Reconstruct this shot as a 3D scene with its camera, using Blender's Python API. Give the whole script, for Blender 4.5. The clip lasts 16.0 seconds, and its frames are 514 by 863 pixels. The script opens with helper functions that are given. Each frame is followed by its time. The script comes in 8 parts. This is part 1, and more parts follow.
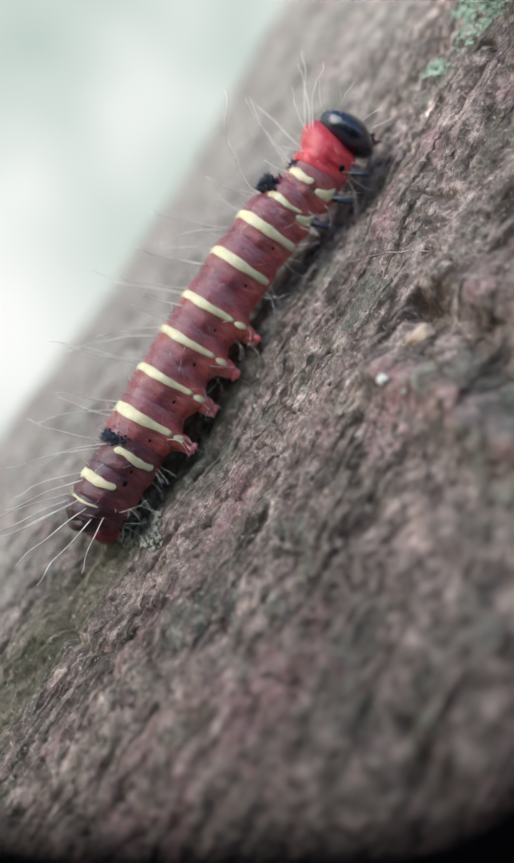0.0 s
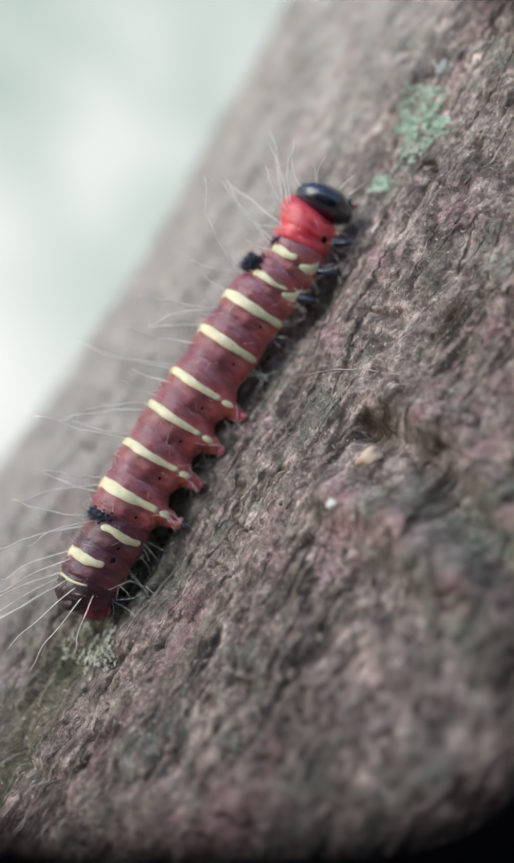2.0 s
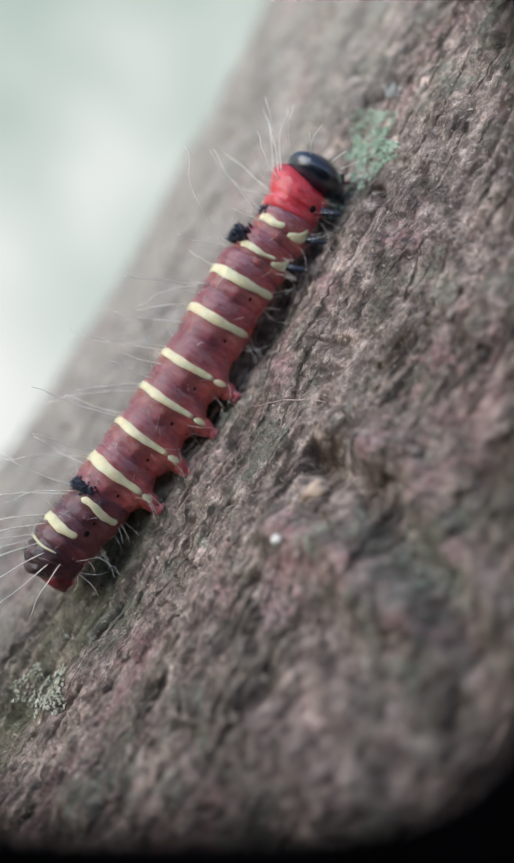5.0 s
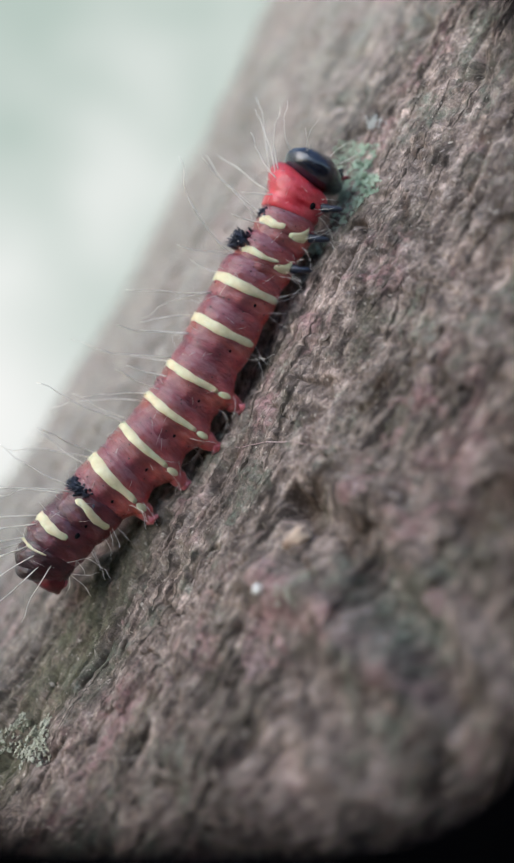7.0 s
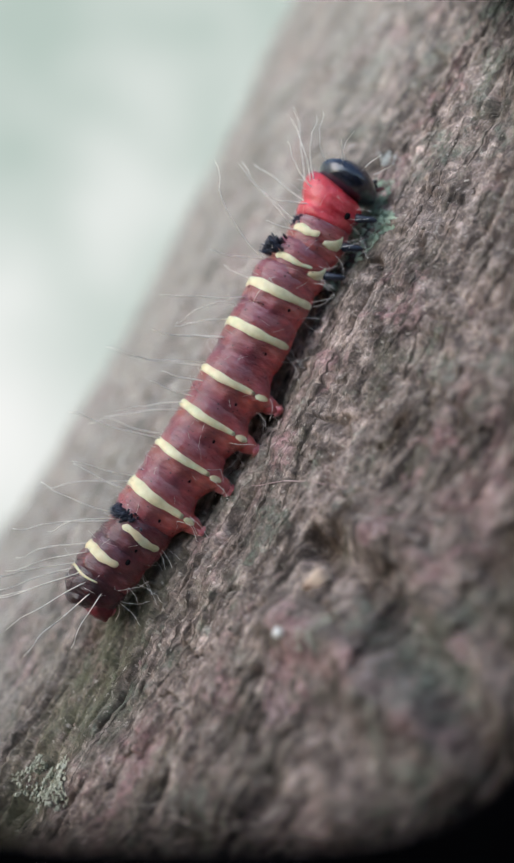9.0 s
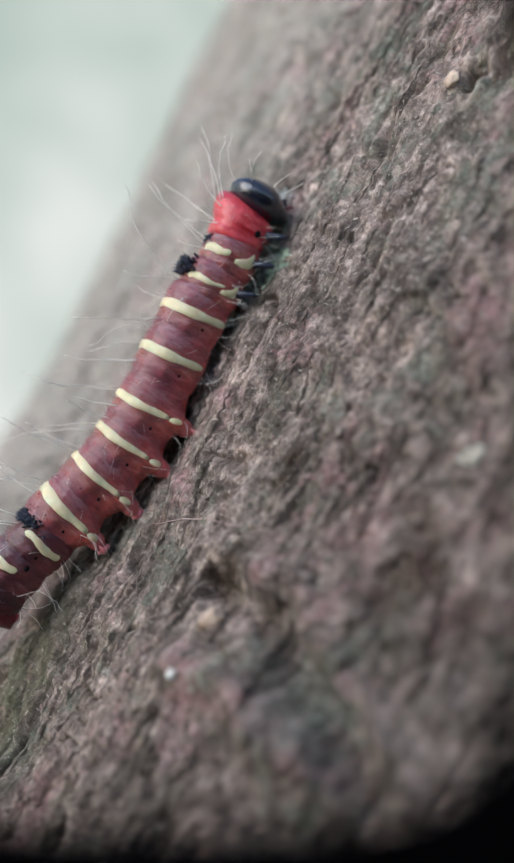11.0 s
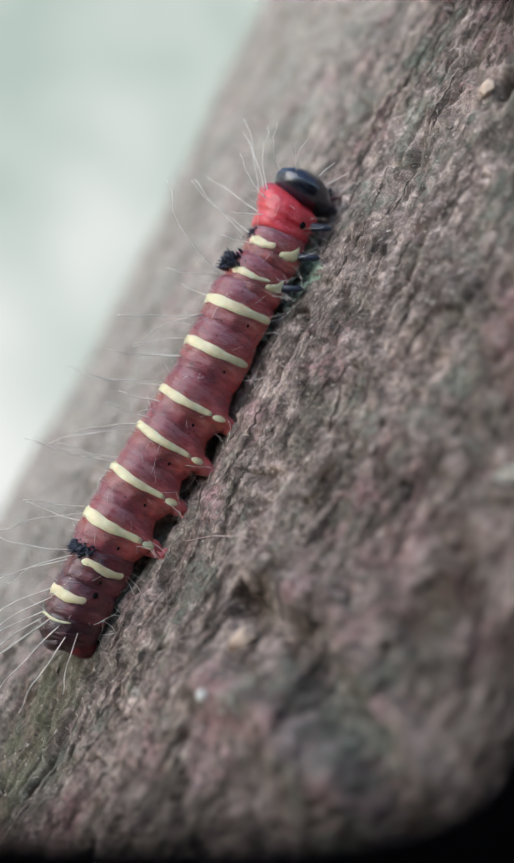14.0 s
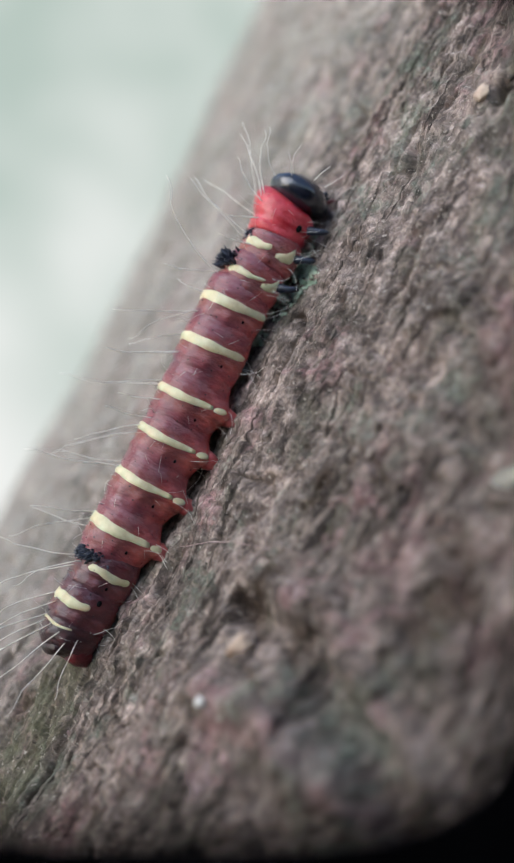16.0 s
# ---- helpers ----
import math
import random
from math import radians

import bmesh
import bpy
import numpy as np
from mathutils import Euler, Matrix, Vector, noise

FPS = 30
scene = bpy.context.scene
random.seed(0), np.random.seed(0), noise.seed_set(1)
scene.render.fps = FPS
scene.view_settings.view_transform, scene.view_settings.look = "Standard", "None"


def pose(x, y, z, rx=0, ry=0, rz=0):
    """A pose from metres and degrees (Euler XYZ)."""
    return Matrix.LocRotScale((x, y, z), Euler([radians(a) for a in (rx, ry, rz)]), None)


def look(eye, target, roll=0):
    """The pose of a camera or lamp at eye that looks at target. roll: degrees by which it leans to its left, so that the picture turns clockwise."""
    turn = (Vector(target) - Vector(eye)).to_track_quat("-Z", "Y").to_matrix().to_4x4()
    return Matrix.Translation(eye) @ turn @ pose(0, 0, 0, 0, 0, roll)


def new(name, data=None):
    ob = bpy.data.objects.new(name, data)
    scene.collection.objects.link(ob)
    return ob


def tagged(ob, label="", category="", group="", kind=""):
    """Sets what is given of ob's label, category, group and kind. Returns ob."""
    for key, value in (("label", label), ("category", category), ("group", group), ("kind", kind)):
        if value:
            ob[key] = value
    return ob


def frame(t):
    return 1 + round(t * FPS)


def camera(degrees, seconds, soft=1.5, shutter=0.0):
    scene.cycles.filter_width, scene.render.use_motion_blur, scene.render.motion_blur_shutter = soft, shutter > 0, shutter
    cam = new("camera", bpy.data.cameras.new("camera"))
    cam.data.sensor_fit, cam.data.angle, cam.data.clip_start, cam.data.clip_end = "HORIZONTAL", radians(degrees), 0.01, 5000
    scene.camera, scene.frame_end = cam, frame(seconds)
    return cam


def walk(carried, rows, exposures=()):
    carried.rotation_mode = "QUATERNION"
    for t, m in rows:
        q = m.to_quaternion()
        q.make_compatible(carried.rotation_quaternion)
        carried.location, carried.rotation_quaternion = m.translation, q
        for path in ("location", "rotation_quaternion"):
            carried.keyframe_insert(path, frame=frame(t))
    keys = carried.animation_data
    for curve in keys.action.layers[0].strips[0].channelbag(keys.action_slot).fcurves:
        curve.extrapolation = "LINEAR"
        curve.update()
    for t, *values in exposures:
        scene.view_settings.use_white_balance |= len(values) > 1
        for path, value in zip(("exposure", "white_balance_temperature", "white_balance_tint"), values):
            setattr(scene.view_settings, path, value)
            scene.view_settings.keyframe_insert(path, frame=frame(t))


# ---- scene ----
# ---- camera ----
cam = camera(31.8, 16.0, soft=2.2)
cam.data.dof.use_dof = True
cam.data.dof.focus_distance = 0.0539
cam.data.dof.aperture_fstop = 23.0

PATH = [
    (0, pose(-0.002210, -0.056231, -0.005777, 86.608, -1.389, 2.030)),
    (0.5, pose(-0.000689, -0.056235, -0.004777, 86.934, -0.632, 1.277)),
    (1, pose(-0.000748, -0.056502, -0.003403, 88.506, -0.616, 1.000)),
    (1.5, pose(-0.000048, -0.056870, -0.002492, 89.630, -0.132, 0.685)),
    (2, pose(-0.001252, -0.056257, -0.001076, 89.162, -0.557, 0.028)),
    (2.5, pose(-0.001365, -0.056143, -0.000327, 90.525, -0.296, 0.475)),
    (3, pose(-0.000755, -0.056194, -0.000091, 90.052, -0.173, 0.076)),
    (3.5, pose(-0.000000, -0.056000, 0.000000, 90.000, -0.000, -0.000)),
    (4, pose(0.000735, -0.055645, -0.000044, 90.209, 0.141, 0.775)),
    (4.2, pose(0.001371, -0.055427, -0.000524, 89.998, 0.240, 0.489)),
    (6.3, pose(0.002948, -0.054520, 0.001382, 91.163, 1.448, 1.086)),
    (6.5, pose(0.003909, -0.054254, 0.001650, 90.847, 1.547, 1.327)),
    (7, pose(0.004119, -0.054133, 0.001677, 90.986, 1.703, 1.341)),
    (7.5, pose(0.004238, -0.054154, 0.002856, 92.164, 1.914, 1.037)),
    (8, pose(0.003189, -0.054235, 0.003233, 92.066, 1.789, 1.383)),
    (10.3, pose(0.004735, -0.053590, 0.002588, 92.369, 2.415, 1.255)),
    (10.5, pose(0.005468, -0.053731, 0.003044, 92.669, 2.827, -0.605)),
    (11, pose(0.006704, -0.054264, 0.004013, 93.032, 3.402, -1.342)),
    (11.5, pose(0.006370, -0.054024, 0.004048, 93.032, 3.385, -0.141)),
    (12, pose(0.005311, -0.053749, 0.003727, 92.786, 3.001, 0.444)),
    (12.5, pose(0.006259, -0.053891, 0.004861, 94.596, 3.182, 0.208)),
    (13, pose(0.006080, -0.053729, 0.004911, 94.447, 3.180, 0.097)),
    (13.5, pose(0.005898, -0.053691, 0.004733, 94.274, 3.090, 0.346)),
    (14, pose(0.006581, -0.053464, 0.004337, 93.840, 3.349, 0.490)),
    (14.5, pose(0.006571, -0.053381, 0.004340, 94.086, 3.329, 0.734)),
    (15, pose(0.006547, -0.053385, 0.004572, 94.105, 3.352, 0.773)),
    (15.5, pose(0.006472, -0.053326, 0.004448, 94.268, 3.428, 0.756)),
    (16, pose(0.006671, -0.053422, 0.004468, 94.036, 3.646, 0.405)),
]

walk(cam, PATH, [(0, 0.9), (3, 0.89), (4.5, 0.82), (16, 0.79)])

# ---- world, sun, light ----
world = bpy.data.worlds.new("sky")
scene.world = world
world.use_nodes = True
sky = world.node_tree.nodes.new("ShaderNodeTexSky")
sky.sky_type, sky.sun_disc = "NISHITA", False
sky.sun_elevation, sky.sun_rotation = radians(33), radians(-112)
world.node_tree.links.new(sky.outputs["Color"], world.node_tree.nodes["Background"].inputs["Color"])
world.node_tree.nodes["Background"].inputs["Strength"].default_value = 0.13

sun = new("sun", bpy.data.lights.new("sun", "SUN"))
sun.data.energy, sun.data.angle, sun.data.color = 1.35, radians(62), (0.96, 0.98, 1.0)
sun.matrix_world = look((-0.7, -0.52, 0.68), (0, 0, 0))

# ---- small helpers ----
MM = 0.001
LEAN = radians(57)
AX, AZ = math.cos(LEAN), math.sin(LEAN)


def part(name, bm, material, parent, label=""):
    """Links a bmesh as one mesh object under a thing or a part."""
    me = bpy.data.meshes.new(name)
    bm.to_mesh(me)
    bm.free()
    for p in me.polygons:
        p.use_smooth = True
    me.materials.append(material)
    ob = new(name, me)
    ob.parent = parent
    if label:
        tagged(ob, label)
    return ob


def thing(name, label, category, group="", kind=""):
    return tagged(new(name), label, category, group, kind)


def lattice(ix, iy, seed):
    h = (ix.astype(np.int64) * 374761393 + iy.astype(np.int64) * 668265263 + seed * 1442695041) & 0x7FFFFFFF
    h = ((h ^ (h >> 13)) * 1274126177) & 0x7FFFFFFF
    return ((h ^ (h >> 16)) & 0xFFFF) / 32767.5 - 1.0


def grain(x, y, seed=0):
    """Smooth lattice noise, -1 to 1."""
    ix, iy = np.floor(x), np.floor(y)
    fx, fy = x - ix, y - iy
    fx, fy = fx * fx * fx * (fx * (fx * 6 - 15) + 10), fy * fy * fy * (fy * (fy * 6 - 15) + 10)
    a, b = lattice(ix, iy, seed), lattice(ix + 1, iy, seed)
    c, d = lattice(ix, iy + 1, seed), lattice(ix + 1, iy + 1, seed)
    return (a + (b - a) * fx) * (1 - fy) + (c + (d - c) * fx) * fy


# ---- materials ----
def nodes_of(name):
    m = bpy.data.materials.new(name)
    m.use_nodes = True
    nt = m.node_tree
    return m, nt, nt.nodes["Principled BSDF"]


def noise_node(nt, vec, scale, detail=4.0, rough=0.6):
    n = nt.nodes.new("ShaderNodeTexNoise")
    n.inputs["Scale"].default_value, n.inputs["Detail"].default_value, n.inputs["Roughness"].default_value = scale, detail, rough
    if vec is not None:
        nt.links.new(vec, n.inputs["Vector"])
    return n.outputs["Fac"]


def ramp(nt, fac, stops):
    n = nt.nodes.new("ShaderNodeValToRGB")
    el = n.color_ramp.elements
    while len(el) < len(stops):
        el.new(0.5)
    for e, (at, col) in zip(el, stops):
        e.position, e.color = at, (*col, 1) if len(col) == 3 else col
    nt.links.new(fac, n.inputs["Fac"])
    return n.outputs["Color"]


def ramp_range(nt, value, low, high):
    n = nt.nodes.new("ShaderNodeMapRange")
    n.inputs["From Min"].default_value, n.inputs["From Max"].default_value = low, high
    nt.links.new(value, n.inputs["Value"])
    return n.outputs["Result"]


def blend(nt, fac, a, b, mode="MIX"):
    n = nt.nodes.new("ShaderNodeMix")
    n.data_type, n.blend_type = "RGBA", mode
    for value, sock in ((fac, n.inputs[0]), (a, n.inputs[6]), (b, n.inputs[7])):
        if isinstance(value, (int, float)):
            sock.default_value = value
        elif isinstance(value, tuple):
            sock.default_value = (*value, 1)
        else:
            nt.links.new(value, sock)
    return n.outputs[2]


def bump(nt, bsdf, height, strength, dist):
    n = nt.nodes.new("ShaderNodeBump")
    n.inputs["Strength"].default_value, n.inputs["Distance"].default_value = strength, dist
    nt.links.new(height, n.inputs["Height"])
    nt.links.new(n.outputs["Normal"], bsdf.inputs["Normal"])


def uv_vec(nt, sx=1.0, sy=1.0):
    u = nt.nodes.new("ShaderNodeUVMap")
    u.uv_map = "grain"
    m = nt.nodes.new("ShaderNodeMapping")
    m.inputs["Scale"].default_value = (sx, sy, 1)
    nt.links.new(u.outputs["UV"], m.inputs["Vector"])
    return m.outputs["Vector"]


def obj_vec(nt, s=1000.0):
    c = nt.nodes.new("ShaderNodeTexCoord")
    m = nt.nodes.new("ShaderNodeMapping")
    m.inputs["Scale"].default_value = (s, s, s) if isinstance(s, float) else s
    nt.links.new(c.outputs["Object"], m.inputs["Vector"])
    return m.outputs["Vector"]


def bark_material():
    """Grey-brown granular bark with pink crust and olive algae; the map is in millimetres."""
    m, nt, b = nodes_of("bark")
    along, fine, wide = uv_vec(nt, 0.75, 1.0), uv_vec(nt, 0.85, 1.0), uv_vec(nt, 0.8, 1.0)
    base = ramp(nt, noise_node(nt, along, 0.9, 9, 0.75), [(0.33, (0.076, 0.06, 0.054)), (0.46, (0.21, 0.17, 0.152)), (0.56, (0.33, 0.275, 0.25)), (0.7, (0.6, 0.515, 0.475))])
    warp = nt.nodes.new("ShaderNodeMix")
    warp.data_type, warp.blend_type = "RGBA", "LINEAR_LIGHT"
    warp.inputs[0].default_value = 0.35
    nz = nt.nodes.new("ShaderNodeTexNoise")
    nz.inputs["Scale"].default_value, nz.inputs["Detail"].default_value = 2.4, 4
    nt.links.new(fine, nz.inputs["Vector"])
    nt.links.new(fine, warp.inputs[6])
    nt.links.new(nz.outputs["Color"], warp.inputs[7])
    cell = nt.nodes.new("ShaderNodeTexVoronoi")
    cell.inputs["Scale"].default_value = 2.3
    nt.links.new(warp.outputs[2], cell.inputs["Vector"])
    bw = nt.nodes.new("ShaderNodeRGBToBW")
    nt.links.new(cell.outputs["Color"], bw.inputs["Color"])
    tone = ramp(nt, bw.outputs["Val"], [(0.25, (0.7, 0.7, 0.7)), (0.5, (0.95, 0.94, 0.93)), (0.8, (1.3, 1.29, 1.27))])
    col = blend(nt, 1.0, base, tone, "MULTIPLY")
    broad = ramp(nt, noise_node(nt, wide, 0.16, 3, 0.55), [(0.35, (0.55, 0.55, 0.545)), (0.5, (1, 1, 1)), (0.66, (1.3, 1.27, 1.27))])
    col = blend(nt, 1.0, col, broad, "MULTIPLY")
    fibre = ramp(nt, noise_node(nt, uv_vec(nt, 0.3, 1.5), 1.5, 6, 0.7), [(0.36, (0.85, 0.84, 0.83)), (0.5, (1, 1, 1)), (0.66, (1.14, 1.13, 1.12))])
    col = blend(nt, 1.0, col, fibre, "MULTIPLY")
    blot = ramp(nt, noise_node(nt, uv_vec(nt, 0.55, 1.1), 0.75, 5, 0.7), [(0.36, (0.46, 0.45, 0.445)), (0.5, (1.0, 1.0, 1.0)), (0.64, (1.4, 1.38, 1.37))])
    col = blend(nt, 1.0, col, blot, "MULTIPLY")
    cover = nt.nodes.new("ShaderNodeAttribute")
    cover.attribute_name = "growth_and_shade"
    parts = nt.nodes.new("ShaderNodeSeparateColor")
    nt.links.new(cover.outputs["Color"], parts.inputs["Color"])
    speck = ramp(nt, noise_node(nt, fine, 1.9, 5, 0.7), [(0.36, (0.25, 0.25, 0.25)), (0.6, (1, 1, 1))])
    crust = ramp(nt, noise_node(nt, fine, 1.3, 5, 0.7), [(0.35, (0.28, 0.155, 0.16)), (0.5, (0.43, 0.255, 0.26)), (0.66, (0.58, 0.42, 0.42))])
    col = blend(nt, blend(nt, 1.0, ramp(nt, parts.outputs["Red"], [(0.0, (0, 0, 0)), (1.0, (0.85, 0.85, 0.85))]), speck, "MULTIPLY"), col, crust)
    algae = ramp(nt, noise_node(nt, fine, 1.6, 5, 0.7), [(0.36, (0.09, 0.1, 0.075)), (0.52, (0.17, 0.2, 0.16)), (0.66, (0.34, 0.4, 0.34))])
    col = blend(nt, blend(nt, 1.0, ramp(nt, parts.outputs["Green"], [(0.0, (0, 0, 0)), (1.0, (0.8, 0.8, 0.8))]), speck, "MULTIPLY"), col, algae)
    # brown bark, with shade painted into the groove and pits
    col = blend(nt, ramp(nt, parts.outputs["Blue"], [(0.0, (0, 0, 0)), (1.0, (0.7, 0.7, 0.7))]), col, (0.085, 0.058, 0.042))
    # painted shade on the front and lower end, from the alpha
    shade_tint = ramp(nt, cover.outputs["Alpha"], [(0.0, (0, 0, 0)), (1.0, (1, 1, 1))])
    col = blend(nt, 1.0, col, shade_tint, "MULTIPLY")
    olive = ramp(nt, noise_node(nt, uv_vec(nt, 0.6, 1.0), 0.3, 5, 0.65), [(0.52, (0, 0, 0)), (0.7, (0.5, 0.5, 0.5))])
    col = blend(nt, olive, col, (0.13, 0.132, 0.092))
    # thin dark cracks that follow the grain, in broken lines
    line = ramp(nt, noise_node(nt, uv_vec(nt, 0.07, 0.5), 1.0, 2, 0.45), [(0.475, (1, 1, 1)), (0.494, (0.14, 0.13, 0.12)), (0.506, (0.14, 0.13, 0.12)), (0.525, (1, 1, 1))])
    gap = ramp(nt, noise_node(nt, uv_vec(nt, 0.35, 0.6), 0.45, 4, 0.6), [(0.44, (0, 0, 0)), (0.52, (0.85, 0.85, 0.85))])
    col = blend(nt, gap, col, blend(nt, 1.0, col, line, "MULTIPLY"))
    # denser cracks on the fibrous flank
    side = nt.nodes.new("ShaderNodeUVMap")
    side.uv_map = "grain"
    flank = nt.nodes.new("ShaderNodeSeparateXYZ")
    nt.links.new(side.outputs["UV"], flank.inputs["Vector"])
    flank_mask = ramp(nt, ramp_range(nt, flank.outputs["Y"], -2.0, 8.0), [(0.0, (0.9, 0.9, 0.9)), (0.8, (0, 0, 0))])
    line = ramp(nt, noise_node(nt, uv_vec(nt, 0.05, 1.0), 1.0, 1.5, 0.4), [(0.47, (1, 1, 1)), (0.495, (0.2, 0.19, 0.17)), (0.505, (0.2, 0.19, 0.17)), (0.53, (1, 1, 1))])
    col = blend(nt, flank_mask, col, blend(nt, 1.0, col, line, "MULTIPLY"))
    # an algae streak along the cleft
    uvn = nt.nodes.new("ShaderNodeUVMap")
    uvn.uv_map = "grain"
    sep = nt.nodes.new("ShaderNodeSeparateXYZ")
    nt.links.new(uvn.outputs["UV"], sep.inputs["Vector"])
    across = ramp_range(nt, sep.outputs["Y"], -7.0, -0.4)
    streak = ramp(nt, across, [(0.0, (0, 0, 0)), (0.4, (0.62, 0.62, 0.62)), (0.75, (0.62, 0.62, 0.62)), (1.0, (0, 0, 0))])
    reach = ramp(nt, ramp_range(nt, sep.outputs["X"], -6.0, 3.0), [(0.0, (1, 1, 1)), (1.0, (0, 0, 0))])
    mossy = ramp(nt, noise_node(nt, along, 0.7, 6, 0.7), [(0.36, (0.3, 0.3, 0.3)), (0.52, (1, 1, 1))])
    streak = blend(nt, 1.0, blend(nt, 1.0, streak, reach, "MULTIPLY"), mossy, "MULTIPLY")
    col = blend(nt, streak, col, (0.125, 0.128, 0.08))
    # paler grey towards the far flank, in patches
    pale_flank = ramp(nt, ramp_range(nt, sep.outputs["Y"], -5.0, -16.0), [(0.0, (0, 0, 0)), (1.0, (0.7, 0.7, 0.7))])
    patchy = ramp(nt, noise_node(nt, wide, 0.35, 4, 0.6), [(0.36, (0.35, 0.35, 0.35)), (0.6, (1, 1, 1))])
    col = blend(nt, blend(nt, 1.0, pale_flank, patchy, "MULTIPLY"), col, (0.42, 0.405, 0.365))
    pale = ramp(nt, noise_node(nt, fine, 2.9, 4, 0.6), [(0.6, (0, 0, 0)), (0.72, (0.8, 0.8, 0.8))])
    col = blend(nt, pale, col, (0.5, 0.46, 0.41))
    dots = ramp(nt, noise_node(nt, fine, 4.6, 3, 0.6), [(0.31, (0.65, 0.65, 0.65)), (0.4, (0, 0, 0))])
    col = blend(nt, dots, col, (0.035, 0.03, 0.025))
    chip = nt.nodes.new("ShaderNodeTexVoronoi")
    chip.inputs["Scale"].default_value = 4.2
    nt.links.new(warp.outputs[2], chip.inputs["Vector"])
    chip_bw = nt.nodes.new("ShaderNodeRGBToBW")
    nt.links.new(chip.outputs["Color"], chip_bw.inputs["Color"])
    col = blend(nt, 1.0, col, ramp(nt, chip_bw.outputs["Val"], [(0.2, (0.8, 0.79, 0.79)), (0.5, (0.98, 0.97, 0.97)), (0.8, (1.22, 1.21, 1.2))]), "MULTIPLY")
    sand = ramp(nt, noise_node(nt, uv_vec(nt, 0.85, 1.0), 7.5, 3, 0.7), [(0.34, (0.82, 0.815, 0.81)), (0.5, (0.99, 0.99, 0.985)), (0.66, (1.22, 1.215, 1.21))])
    col = blend(nt, 1.0, col, sand, "MULTIPLY")
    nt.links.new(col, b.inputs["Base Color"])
    b.inputs["Roughness"].default_value = 0.85
    b.inputs["Specular IOR Level"].default_value = 0.3
    bump(nt, b, noise_node(nt, fine, 3.0, 6, 0.68), 0.6, 0.00025)
    return m


def plain_material(name, dark, light, scale, rough=0.6, bumpiness=0.0, spec=0.4, sss=0.0, coat=0.0):
    """A coloured natural surface with blotches and a fine relief."""
    m, nt, b = nodes_of(name)
    v = obj_vec(nt)
    nt.links.new(ramp(nt, noise_node(nt, v, scale, 5, 0.6), [(0.32, dark), (0.68, light)]), b.inputs["Base Color"])
    b.inputs["Roughness"].default_value, b.inputs["Specular IOR Level"].default_value = rough, spec
    if sss:
        b.inputs["Subsurface Weight"].default_value = sss
        b.inputs["Subsurface Radius"].default_value = (1.0, 0.35, 0.25)
        b.inputs["Subsurface Scale"].default_value = 0.0005
    if coat:
        b.inputs["Coat Weight"].default_value, b.inputs["Coat Roughness"].default_value = coat, 0.18
    if bumpiness:
        bump(nt, b, noise_node(nt, v, scale * 3.5, 4, 0.6), bumpiness, 0.0001)
    return m


